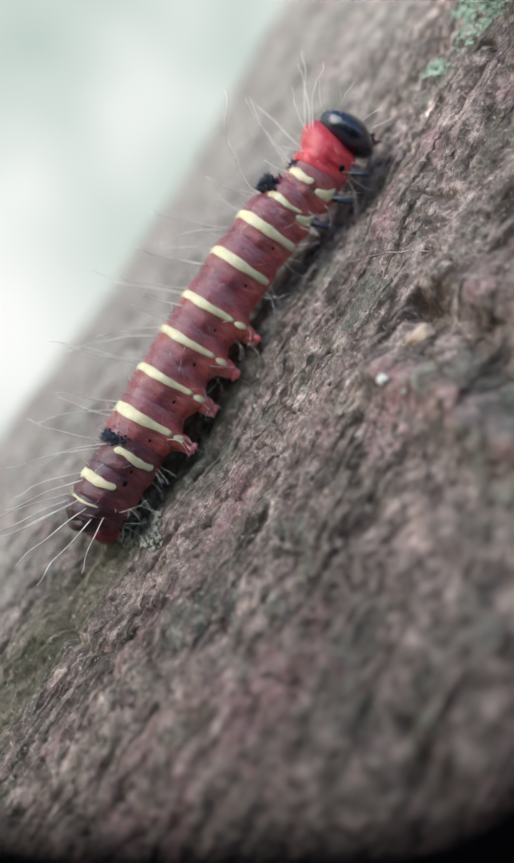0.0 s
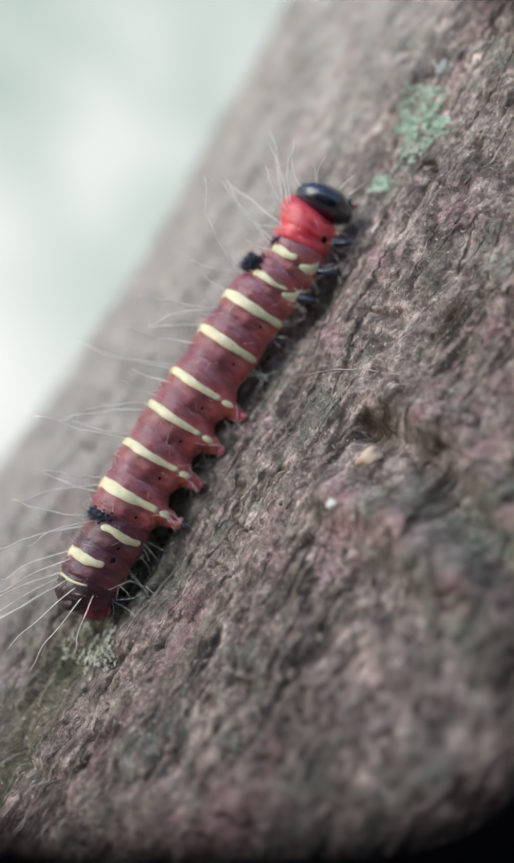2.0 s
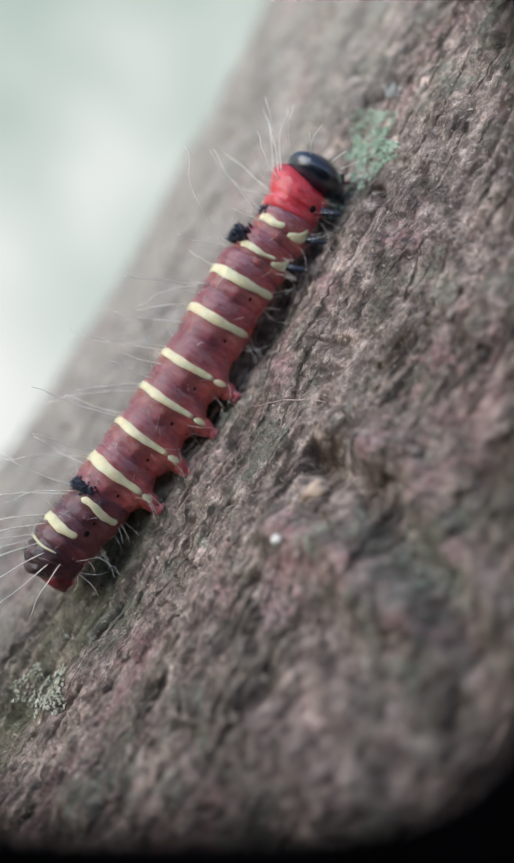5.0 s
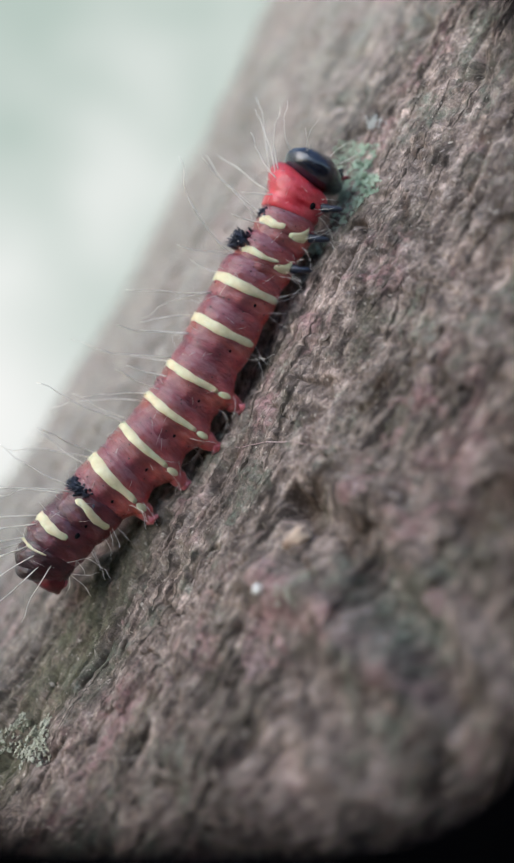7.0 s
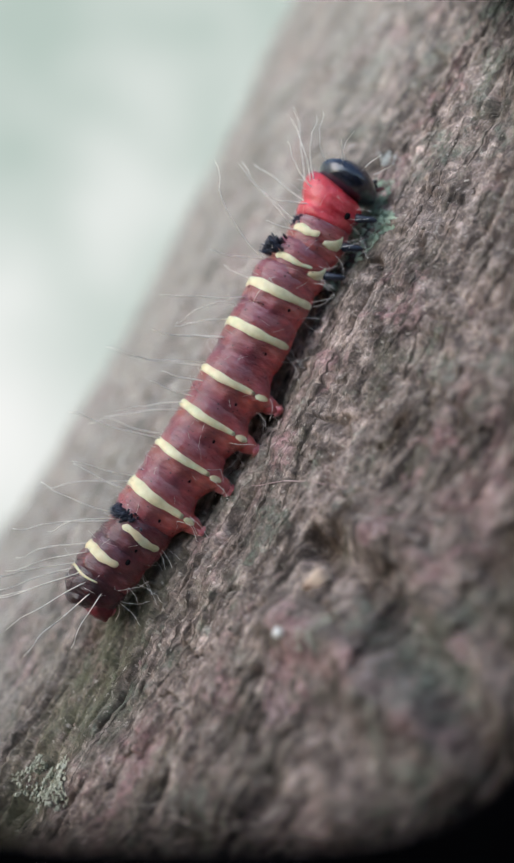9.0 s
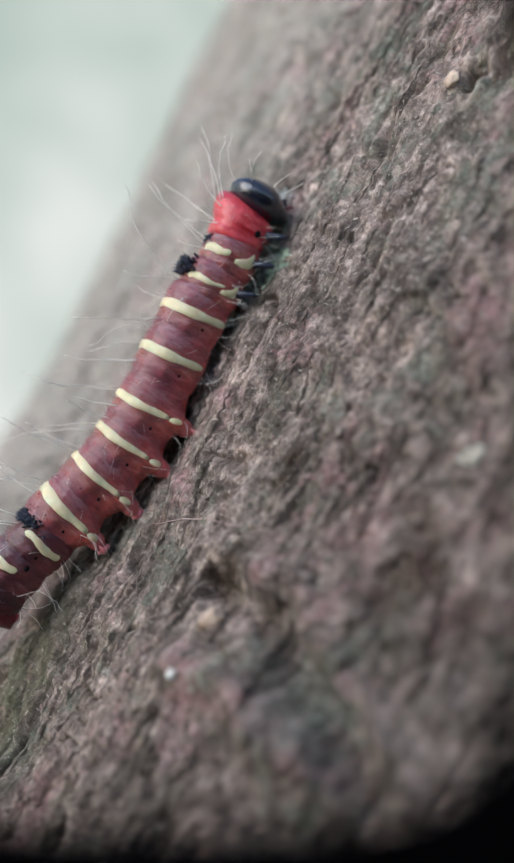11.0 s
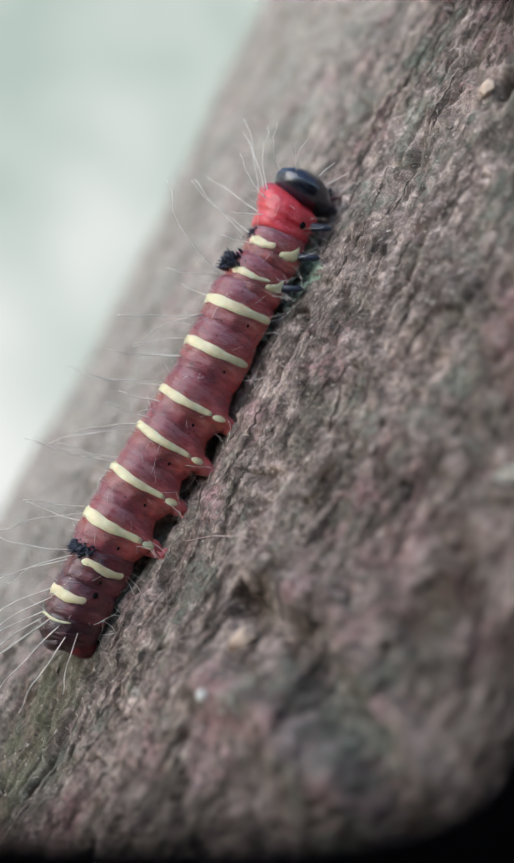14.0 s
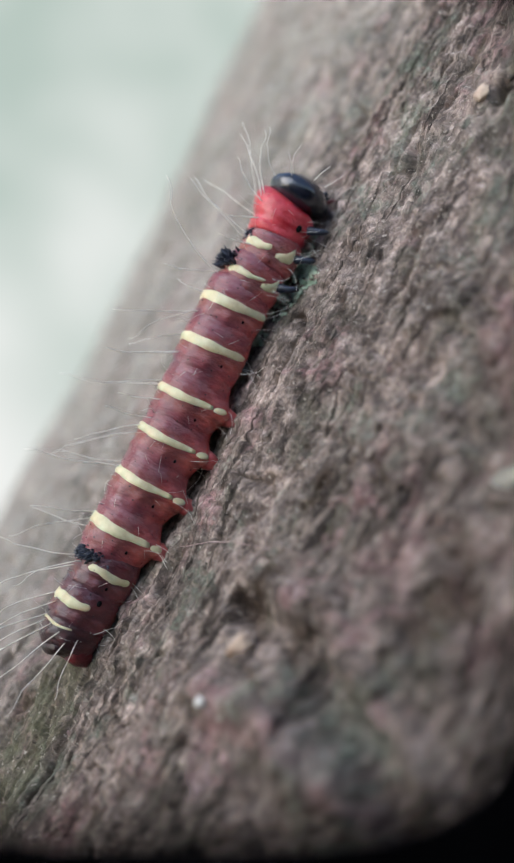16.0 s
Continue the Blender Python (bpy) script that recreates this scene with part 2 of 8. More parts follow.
def skin_material(name, back, flank, belly, deep, glow, sheen_tint=(0.4, 0.2, 0.23)):
    """Wrinkled translucent skin: the pigment runs from the back over the flank to the belly."""
    m, nt, b = nodes_of(name)
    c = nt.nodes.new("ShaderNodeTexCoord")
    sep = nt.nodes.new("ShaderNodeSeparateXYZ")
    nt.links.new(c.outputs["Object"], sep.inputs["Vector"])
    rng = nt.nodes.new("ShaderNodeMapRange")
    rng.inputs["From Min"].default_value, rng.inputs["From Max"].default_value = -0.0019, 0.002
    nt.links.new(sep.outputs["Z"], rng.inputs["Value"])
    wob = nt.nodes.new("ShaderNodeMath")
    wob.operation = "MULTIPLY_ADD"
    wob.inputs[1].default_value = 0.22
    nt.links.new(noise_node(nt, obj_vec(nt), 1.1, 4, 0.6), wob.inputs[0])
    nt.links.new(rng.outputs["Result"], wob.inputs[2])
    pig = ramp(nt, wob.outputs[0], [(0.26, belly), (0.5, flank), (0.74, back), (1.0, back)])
    # orange pigment beside the pale band at the ring's middle
    near = nt.nodes.new("ShaderNodeMath")
    near.operation = "ABSOLUTE"
    behind = nt.nodes.new("ShaderNodeMath")
    behind.operation, behind.inputs[1].default_value = "ADD", 0.00022
    nt.links.new(sep.outputs["X"], behind.inputs[0])
    nt.links.new(behind.outputs[0], near.inputs[0])
    warm = ramp(nt, ramp_range(nt, near.outputs[0], 0.0003, 0.001), [(0.0, (0.5, 0.5, 0.5)), (1.0, (0, 0, 0))])
    pig = blend(nt, warm, pig, glow)
    mottle = ramp(nt, noise_node(nt, obj_vec(nt, (1000.0, 700.0, 700.0)), 0.8, 4, 0.6), [(0.36, (0.55, 0.55, 0.55)), (0.54, (0, 0, 0))])
    col = blend(nt, mottle, pig, deep)
    streak = ramp(nt, noise_node(nt, obj_vec(nt, (2600.0, 1300.0, 1300.0)), 1.0, 4, 0.65), [(0.34, (0.84, 0.82, 0.83)), (0.5, (1, 1, 1)), (0.68, (1.14, 1.13, 1.14))])
    col = blend(nt, 1.0, col, streak, "MULTIPLY")
    # pale sheen painted into the skin colour in patches
    sheen_mask = ramp(nt, noise_node(nt, obj_vec(nt, (1500.0, 700.0, 700.0)), 0.8, 3, 0.6), [(0.52, (0, 0, 0)), (0.72, (0.4, 0.4, 0.4))])
    col = blend(nt, sheen_mask, col, sheen_tint)
    nt.links.new(col, b.inputs["Base Color"])
    b.inputs["Roughness"].default_value, b.inputs["Specular IOR Level"].default_value = 0.36, 0.45
    b.inputs["Coat Weight"].default_value, b.inputs["Coat Roughness"].default_value = 0.45, 0.12
    b.inputs["Subsurface Weight"].default_value, b.inputs["Subsurface Scale"].default_value = 0.65, 0.0009
    b.inputs["Subsurface Radius"].default_value = (1.0, 0.3, 0.22)
    bump(nt, b, noise_node(nt, obj_vec(nt, (4200.0, 1700.0, 1700.0)), 1.0, 4, 0.6), 1.0, 0.0002)
    return m


BARK = bark_material()
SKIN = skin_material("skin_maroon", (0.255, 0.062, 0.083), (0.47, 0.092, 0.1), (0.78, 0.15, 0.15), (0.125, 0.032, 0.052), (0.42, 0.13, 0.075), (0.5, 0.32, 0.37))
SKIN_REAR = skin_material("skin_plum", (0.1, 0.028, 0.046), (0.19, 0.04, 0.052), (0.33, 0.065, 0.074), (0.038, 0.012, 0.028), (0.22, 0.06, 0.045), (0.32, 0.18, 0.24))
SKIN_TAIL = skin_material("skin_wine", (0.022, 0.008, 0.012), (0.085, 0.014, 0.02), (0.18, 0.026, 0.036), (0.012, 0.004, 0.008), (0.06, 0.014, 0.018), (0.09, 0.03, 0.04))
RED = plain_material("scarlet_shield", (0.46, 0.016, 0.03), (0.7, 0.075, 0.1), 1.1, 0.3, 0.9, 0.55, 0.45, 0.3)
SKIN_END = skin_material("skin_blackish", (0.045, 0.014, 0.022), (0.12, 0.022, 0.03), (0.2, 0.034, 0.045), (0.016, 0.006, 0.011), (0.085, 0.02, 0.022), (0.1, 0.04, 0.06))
SKIN_TAIL.node_tree.nodes["Principled BSDF"].inputs["Roughness"].default_value = 0.36
WINE = plain_material("wine_clasper", (0.09, 0.01, 0.018), (0.24, 0.03, 0.042), 1.4, 0.35, 0.5, 0.45, 0.4)
CREAM = plain_material("cream_band", (0.62, 0.54, 0.31), (0.84, 0.78, 0.55), 1.1, 0.38, 0.5, 0.4, 0.25)
PINK = plain_material("pink_foot", (0.55, 0.1, 0.13), (0.8, 0.33, 0.36), 1.8, 0.35, 0.4, 0.5, 0.5)
FLESH = plain_material("red_flesh", (0.42, 0.08, 0.085), (0.62, 0.17, 0.17), 1.0, 0.35, 0.4, 0.5, 0.5)
BLACK = plain_material("black_shell", (0.005, 0.006, 0.012), (0.02, 0.026, 0.046), 0.9, 0.18, 0.6, 0.65, 0.0, 0.75)
SOOT = plain_material("dull_black", (0.003, 0.003, 0.004), (0.006, 0.006, 0.008), 1.0, 0.85, 0.2, 0.1)
INK = plain_material("black_bristle", (0.005, 0.007, 0.014), (0.026, 0.036, 0.066), 1.5, 0.3, 0.5, 0.55, 0.0, 0.25)
HAIR = plain_material("pale_hair", (0.7, 0.66, 0.58), (0.9, 0.87, 0.82), 0.6, 0.35, 0.0, 0.5)
GREEN_LICHEN = plain_material("green_lichen", (0.27, 0.36, 0.27), (0.48, 0.58, 0.46), 0.7, 0.9, 0.6, 0.1)
WHITE_LICHEN = plain_material("white_lichen", (0.62, 0.62, 0.58), (0.88, 0.88, 0.85), 0.9, 0.9, 0.6, 0.1)
PALE_LICHEN = plain_material("pale_grey_lichen", (0.3, 0.31, 0.3), (0.56, 0.57, 0.55), 0.9, 0.9, 0.6, 0.1)
GREY_LICHEN = plain_material("grey_green_lichen", (0.29, 0.3, 0.23), (0.57, 0.58, 0.49), 0.9, 0.9, 0.6, 0.1)
CREAM_LICHEN = plain_material("cream_lichen", (0.5, 0.48, 0.41), (0.76, 0.73, 0.65), 0.9, 0.9, 0.6, 0.1)
CRUMB_TAN = plain_material("tan_crumb", (0.38, 0.25, 0.19), (0.7, 0.57, 0.46), 0.9, 0.7, 0.6, 0.2)


def flake_material():
    """Bark grains, each of its own tone."""
    m, nt, b = nodes_of("bark_grain")
    g = nt.nodes.new("ShaderNodeNewGeometry")
    col = ramp(nt, g.outputs["Random Per Island"], [(0.0, (0.06, 0.05, 0.04)), (0.35, (0.15, 0.125, 0.1)), (0.7, (0.26, 0.22, 0.19)), (0.9, (0.3, 0.19, 0.18)), (1.0, (0.52, 0.47, 0.42))])
    col = blend(nt, ramp(nt, noise_node(nt, obj_vec(nt), 3.0, 4, 0.6), [(0.35, (0, 0, 0)), (0.65, (0.6, 0.6, 0.6))]), col, (0.11, 0.095, 0.075))
    nt.links.new(col, b.inputs["Base Color"])
    b.inputs["Roughness"].default_value = 0.9
    bump(nt, b, noise_node(nt, obj_vec(nt), 6.0, 4, 0.7), 0.8, 0.0002)
    return m


FLAKE = flake_material()
PINK_CRUST = plain_material("pink_crust", (0.33, 0.22, 0.215), (0.58, 0.47, 0.46), 0.9, 0.9, 0.6, 0.1)


def scale_material():
    """Bark flakes, each of its own tone."""
    m, nt, b = nodes_of("bark_flake")
    o = nt.nodes.new("ShaderNodeObjectInfo")
    col = ramp(nt, o.outputs["Random"], [(0.0, (0.13, 0.11, 0.096)), (0.5, (0.25, 0.215, 0.19)), (0.8, (0.3, 0.255, 0.23)), (1.0, (0.37, 0.32, 0.295))])
    col = blend(nt, 1.0, col, ramp(nt, noise_node(nt, obj_vec(nt), 3.0, 4, 0.65), [(0.35, (0.6, 0.59, 0.58)), (0.65, (1.3, 1.29, 1.27))]), "MULTIPLY")
    nt.links.new(col, b.inputs["Base Color"])
    b.inputs["Roughness"].default_value = 0.9
    bump(nt, b, noise_node(nt, obj_vec(nt), 6.0, 4, 0.7), 0.7, 0.0002)
    return m


SCALE = scale_material()
GROUND = plain_material("leaf_litter", (0.05, 0.042, 0.025), (0.16, 0.13, 0.08), 0.01, 0.95, 0.3, 0.1)
RIM = plain_material("matt_black_rim", (0.0008, 0.0008, 0.001), (0.0014, 0.0014, 0.0017), 0.2, 0.95, 0.0, 0.0)


def distance_material():
    """Bright hazy woodland seen far out of focus; its brightness is emission."""
    m, nt, b = nodes_of("hazy_distance")
    v = obj_vec(nt, 1.0)
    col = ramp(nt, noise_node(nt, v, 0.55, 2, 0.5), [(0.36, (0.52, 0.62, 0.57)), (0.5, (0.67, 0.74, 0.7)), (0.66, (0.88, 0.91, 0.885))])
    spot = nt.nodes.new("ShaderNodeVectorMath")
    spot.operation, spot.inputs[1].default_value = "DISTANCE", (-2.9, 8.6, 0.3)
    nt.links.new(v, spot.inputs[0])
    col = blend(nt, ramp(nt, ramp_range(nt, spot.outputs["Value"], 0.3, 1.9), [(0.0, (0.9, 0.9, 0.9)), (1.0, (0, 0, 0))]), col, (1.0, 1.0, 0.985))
    # the sheet glows in place of daylight on the distance
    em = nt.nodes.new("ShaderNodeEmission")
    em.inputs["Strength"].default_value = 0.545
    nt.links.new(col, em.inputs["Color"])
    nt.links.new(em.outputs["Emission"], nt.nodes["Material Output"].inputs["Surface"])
    return m


DISTANCE = distance_material()

# ---- the trunk ----
# cross-section in millimetres: q to the lower right of the lean, y away
SECTION = [(-19, 108), (-25.4, 93), (-26.0, 77), (-24.2, 62), (-21.3, 48.5), (-17.9, 36), (-14.4, 25.4), (-10.8, 17.2), (-7, 11), (-3.5, 6.2), (0, 1.4),
           (4, -3.4), (8, -7.6), (13, -11.9), (19, -16), (27, -20.3), (38, -24), (52, -25), (66, -21), (78, -10), (84, 6), (83, 26),
           (79, 54), (68, 82), (46, 104), (14, 113)]


def section_curve(steps=40):
    """Closed smooth curve through the section, as points and arc length; the arc is 0 at q = 0 on the front."""
    p = np.array(SECTION, float)
    out = []
    for i in range(len(p)):
        a, b, c, d = p[i - 1], p[i], p[(i + 1) % len(p)], p[(i + 2) % len(p)]
        t = np.linspace(0, 1, steps, endpoint=False)[:, None]
        out.append(0.5 * (2 * b + (c - a) * t + (2 * a - 5 * b + 4 * c - d) * t**2 + (3 * b - a - 3 * c + d) * t**3))
    out = np.concatenate(out)
    out = np.concatenate([out, out[:1]])
    arc = np.concatenate([[0], np.cumsum(np.hypot(*np.diff(out, axis=0).T))])
    front = 10 * steps
    return out, arc - arc[front]


CURVE, ARC = section_curve()


def flare(a):
    """How far the trunk swells towards the viewer along its length."""
    b = 8 - a
    low = np.where(b < 22, 0.005 * b * b, 2.42 + 0.22 * (np.minimum(b, 60) - 22) + 0.03 * np.maximum(b - 60, 0))
    high = np.where(b > -40, 0.0005 * b * b, 0.8 + 0.03 * (-b - 40))
    return -np.where(b > 0, low, high)


PITS = [(1.55, 5.15, 0.95, 0.9, 1.7), (29.3, 1.3, 0.75, 0.6, 0.8), (33.9, 4.0, 0.9, 0.7, 1.8), (-5.0, 15.6, 0.8, 0.4, 0.6), (6.5, 12.3, 1.3, 0.8, 0.7),
        (-9, 9, 1.4, 0.8, 0.2), (33, -3.6, 0.9, 1.1, 0.8), (17, 7.5, 1.2, 0.6, 0.15), (-14, 4.6, 1.2, 0.4, 0.35), (9, 5.3, 1.3, 0.4, 0.6)]


def arc_of(q):
    """Arc length on the front of the trunk at the offset q."""
    lo, hi = np.argmin(CURVE[:, 0][: 10 * 40]), 20 * 40
    return np.interp(q, CURVE[lo:hi, 0], ARC[lo:hi])


def granules(x, y, seed):
    """Distance to the nearest of scattered points: rounded grains."""
    ix, iy = np.floor(x), np.floor(y)
    best = np.full(x.shape, 9.0)
    for dx in (-1, 0, 1):
        for dy in (-1, 0, 1):
            px = ix + dx + 0.5 + 0.42 * lattice(ix + dx, iy + dy, seed)
            py = iy + dy + 0.5 + 0.42 * lattice(ix + dx, iy + dy, seed + 31)
            best = np.minimum(best, (px - x) ** 2 + (py - y) ** 2)
    return np.sqrt(best)


def crossing(u):
    """Where the groove that crosses the grain runs: its place along the trunk at the arc u."""
    return 1.6 - 0.03 * np.maximum(u - 10, 0) ** 2


def crossing_ridge(u):
    """The swollen lip below that groove."""
    return -2.5 - 0.1 * np.maximum(u - 20, 0) ** 2


def cracks(a, u):
    """Thin cracks that part the bark into small blocks, along the grain and across it, 0 to 1."""
    wa, wu = a + 0.45 * grain(a / 1.6, u / 1.6, 81) + 0.15 * grain(a / 0.5, u / 0.5, 82), u + 0.35 * grain(a / 2.2, u / 1.6, 83)
    long = np.clip((1 - np.abs(grain(wa / 7.5, wu / 1.35, 84)) - 0.9) / 0.1, 0, 1) * np.clip(0.55 + 1.3 * grain(a / 5, u / 3, 85), 0, 1)
    cross = np.clip((1 - np.abs(grain((wa + 0.12 * wu) / 1.25, wu / 5.5, 86)) - 0.88) / 0.12, 0, 1) * np.clip(0.25 + 1.4 * grain(a / 4, u / 3.4, 87) - 0.015 * a, 0, 1)
    flank = np.clip((1 - np.abs(grain(wa / 18 + 2, wu / 1.3 + 7, 88)) - 0.9) / 0.1, 0, 1) * np.clip((2.5 - u) / 3, 0, 1) * np.clip((4 - a) / 6, 0, 1)
    return np.maximum(np.maximum(long, flank), cross * np.clip((u + 2) / 5, 0, 1))


def relief(a, u):
    """Height of the bark over the smooth trunk, in millimetres."""
    ww = u + 0.5 * grain(a / 5, u / 5, 11)
    fibrous = np.clip((7 - u) / 8, 0.1, 1)
    va, vu = a + 0.12 * grain(a / 0.9, u / 0.9, 21), u + 0.1 * grain(a / 0.9, u / 0.9, 22)
    h = 0.45 * grain(a / 12, u / 8, 1) + 0.22 * grain(a / 4, u / 3.4, 2) + 0.26 * np.clip((u - 6) / 4, 0, 1) * grain((a + 0.25 * u) / 1.7, u / 4.2, 28)
    h += 0.1 * grain(va / 2.6, vu / 1.5, 29)
    fis = 1 - np.abs(grain(a / 9, ww / 2.4, 3))
    h -= 0.26 * fibrous * np.clip((fis - 0.8) / 0.2, 0, 1) ** 1.5
    fis = 1 - np.abs(grain(a / 3.2, ww / 1.3, 4))
    h -= 0.1 * (0.35 + 0.65 * fibrous) * np.clip((fis - 0.75) / 0.25, 0, 1) ** 1.5
    h += 0.09 * grain(0.9 * va / 1.3 + 0.4 * vu, 0.9 * vu - 0.4 * va / 1.3, 5)
    h += 0.1 * grain(0.8 * va / 0.6 + 0.6 * vu / 0.5, 0.8 * vu / 0.5 - 0.6 * va / 0.6, 6) + 0.075 * grain(0.6 * va / 0.32 - 0.8 * vu / 0.27, 0.6 * vu / 0.27 + 0.8 * va / 0.32, 7)
    # crusts with broken edges that stand a little proud
    plate = grain(va / 2.2 + 3, vu / 1.1, 8) + 0.45 * grain(va / 0.5, vu / 0.42, 24)
    h += 0.06 * np.clip((plate - 0.2) / 0.16, 0, 1)
    plate = grain(va / 1.15 + 7, vu / 0.56 + 2, 25) + 0.4 * grain(va / 0.28, vu / 0.25, 26)
    h += 0.045 * np.clip((plate - 0.3) / 0.2, 0, 1)
    h += 0.05 * grain(a / 0.23, u / 0.21, 9)
    wa, wu = a + 0.2 * grain(a / 0.6, u / 0.6, 14), u + 0.15 * grain(a / 0.6, u / 0.6, 15)
    front = np.maximum(np.clip((u - 0.5) / 3, 0.25, 1), np.clip(a / 8, 0, 1))
    h += 0.1 * front * (0.45 - granules(wa / 0.8, wu / 0.45, 40)) * (0.7 + 0.6 * grain(a / 6, u / 4, 16))
    h += 0.06 * front * np.clip(0.42 - granules(wa / 1.5, wu / 1.15, 50), -0.2, 0.5)
    h += (0.04 + 0.1 * (1 - front)) * grain(a / 6.5, wu / 0.6, 20)
    crack = 1 - np.abs(grain(a / 16 + 2, ww / 1.15 + 7, 30))
    h -= 0.3 * (1 - front) * np.clip((crack - 0.88) / 0.12, 0, 1)
    crack = 1 - np.abs(grain(a / 7 + 5, ww / 1.7, 17))
    h -= 0.4 * fibrous * np.clip((crack - 0.91) / 0.09, 0, 1) * np.clip(0.6 + grain(a / 12, u / 6, 18) * 1.5 - a * 0.01, 0, 1)
    crack = 1 - np.abs(grain(a / 11 + 9, ww / 2.6 + 4, 23))
    h -= 0.6 * fibrous * np.clip((crack - 0.94) / 0.06, 0, 1) * np.clip(0.35 - a * 0.03, 0, 1)
    h -= (0.36 + 0.2 * np.clip((2 - u) / 3, 0, 1)) * cracks(a, u)
    # the long cleft under the walker's path, the groove across the grain, and pits
    cleft = np.exp(-(((u - arc_of(-1.5) - 0.5 * grain(a / 6, a * 0 + 3, 12)) / 0.75) ** 2))
    h -= 0.6 * cleft * np.clip((-7 - a) / 6, 0, 1)
    h += 0.5 * np.exp(-(((u - arc_of(-1.7)) / 1.7) ** 2)) * np.clip((a + 12) / 5, 0, 1) * np.clip((3 - a) / 5, 0, 1)
    h -= 0.4 * np.exp(-(((u - arc_of(-1.1)) / 1.6) ** 2)) * np.clip((a - 1) / 4, 0, 1) * np.clip((17 - a) / 4, 0, 1)
    sway = 0.5 * grain(u / 2.6, a * 0 + 1, 27)
    along = np.clip((u - 6.5) / 2.5, 0, 1) * np.clip((30 - u) / 8, 0, 1)
    h -= along * (0.6 + 0.13 * np.clip(u - 9, 0, 9)) * np.exp(-(((a - crossing(u) - sway) / (1.0 + 0.06 * np.clip(u - 9, 0, 10))) ** 2))
    h += along * 1.35 * np.exp(-(((a - crossing_ridge(u) - sway) / 1.25) ** 2))
    h += along * 0.5 * np.exp(-(((a - crossing(u) - 2.1 - sway) / 0.9) ** 2))
    da, du = 0.45 * grain(a / 0.7, u / 0.7, 33), 0.4 * grain(a / 0.7, u / 0.7, 34)
    for pa, pq, ra, ru, depth in PITS:
        h -= depth * np.exp(-((((a - pa + da) / ra) ** 2 + ((u - arc_of(pq) + du) / ru) ** 2) ** 1.4))
    return h


# patches of growth: along, arc, half length, half width, strength
PINK_PATCHES = [(3.9, 11.1, 1.4, 0.8, 0.8), (19.3, 15.0, 2.8, 1.8, 0.8), (30.5, 9.7, 1.6, 1.1, 0.7), (-4.8, 10.4, 2.2, 1.5, 0.5), (-12.5, 4.4, 3.4, 1.3, 0.6),
                (-19.3, 13.3, 2.8, 1.8, 0.5), (24.0, 5.2, 1.2, 0.6, 0.5), (6.0, 20.5, 3.0, 1.8, 0.5)]
GREEN_PATCHES = [(-0.2, 17.0, 1.5, 2.4, 1.1), (9.4, 4.3, 1.0, 0.7, 0.6), (20.0, 6.4, 1.3, 0.9, 0.4), (3.2, 17.8, 2.2, 1.5, 0.6), (-9.5, 13.0, 1.4, 1.2, 0.5), (-2.0, 11.4, 1.0, 0.7, 0.6)]


def growth_and_shade(a, u):
    """Where pink crust, green algae and bare brown bark show, each 0 to 1; brown also paints recess shade."""
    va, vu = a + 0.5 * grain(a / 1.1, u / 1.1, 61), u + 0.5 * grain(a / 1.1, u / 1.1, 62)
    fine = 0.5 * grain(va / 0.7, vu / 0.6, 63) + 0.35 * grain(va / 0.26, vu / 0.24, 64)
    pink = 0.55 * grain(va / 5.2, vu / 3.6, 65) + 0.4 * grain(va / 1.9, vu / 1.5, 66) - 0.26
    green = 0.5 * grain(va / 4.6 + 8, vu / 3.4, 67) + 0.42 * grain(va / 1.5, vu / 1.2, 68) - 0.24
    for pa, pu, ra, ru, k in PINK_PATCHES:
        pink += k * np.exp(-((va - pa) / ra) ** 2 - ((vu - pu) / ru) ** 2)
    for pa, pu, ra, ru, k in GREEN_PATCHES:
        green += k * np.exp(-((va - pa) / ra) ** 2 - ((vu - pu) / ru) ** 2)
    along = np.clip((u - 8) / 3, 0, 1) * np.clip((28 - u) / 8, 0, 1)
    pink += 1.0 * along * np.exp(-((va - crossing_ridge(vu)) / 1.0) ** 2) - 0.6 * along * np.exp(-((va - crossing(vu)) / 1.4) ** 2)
    # brown at random, plus painted shade in groove and pits; cracks darker too
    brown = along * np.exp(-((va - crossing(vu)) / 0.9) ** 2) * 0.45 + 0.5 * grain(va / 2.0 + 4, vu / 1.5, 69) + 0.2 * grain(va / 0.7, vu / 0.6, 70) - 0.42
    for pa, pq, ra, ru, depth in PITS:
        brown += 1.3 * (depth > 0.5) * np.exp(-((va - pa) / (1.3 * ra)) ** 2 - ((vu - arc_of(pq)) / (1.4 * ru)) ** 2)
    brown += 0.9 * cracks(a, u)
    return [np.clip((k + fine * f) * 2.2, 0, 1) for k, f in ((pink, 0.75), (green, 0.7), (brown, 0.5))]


def bark_shade(a, u):
    """Shade painted into the bark: darker on the front, higher up the trunk, and at its lower end."""
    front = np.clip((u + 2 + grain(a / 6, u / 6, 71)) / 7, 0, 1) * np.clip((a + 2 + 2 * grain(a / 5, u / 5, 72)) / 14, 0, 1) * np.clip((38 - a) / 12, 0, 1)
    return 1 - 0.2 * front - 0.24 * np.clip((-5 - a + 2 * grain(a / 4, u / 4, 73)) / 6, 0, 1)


def on_section(u):
    return np.interp(u, ARC, CURVE[:, 0]), np.interp(u, ARC, CURVE[:, 1])


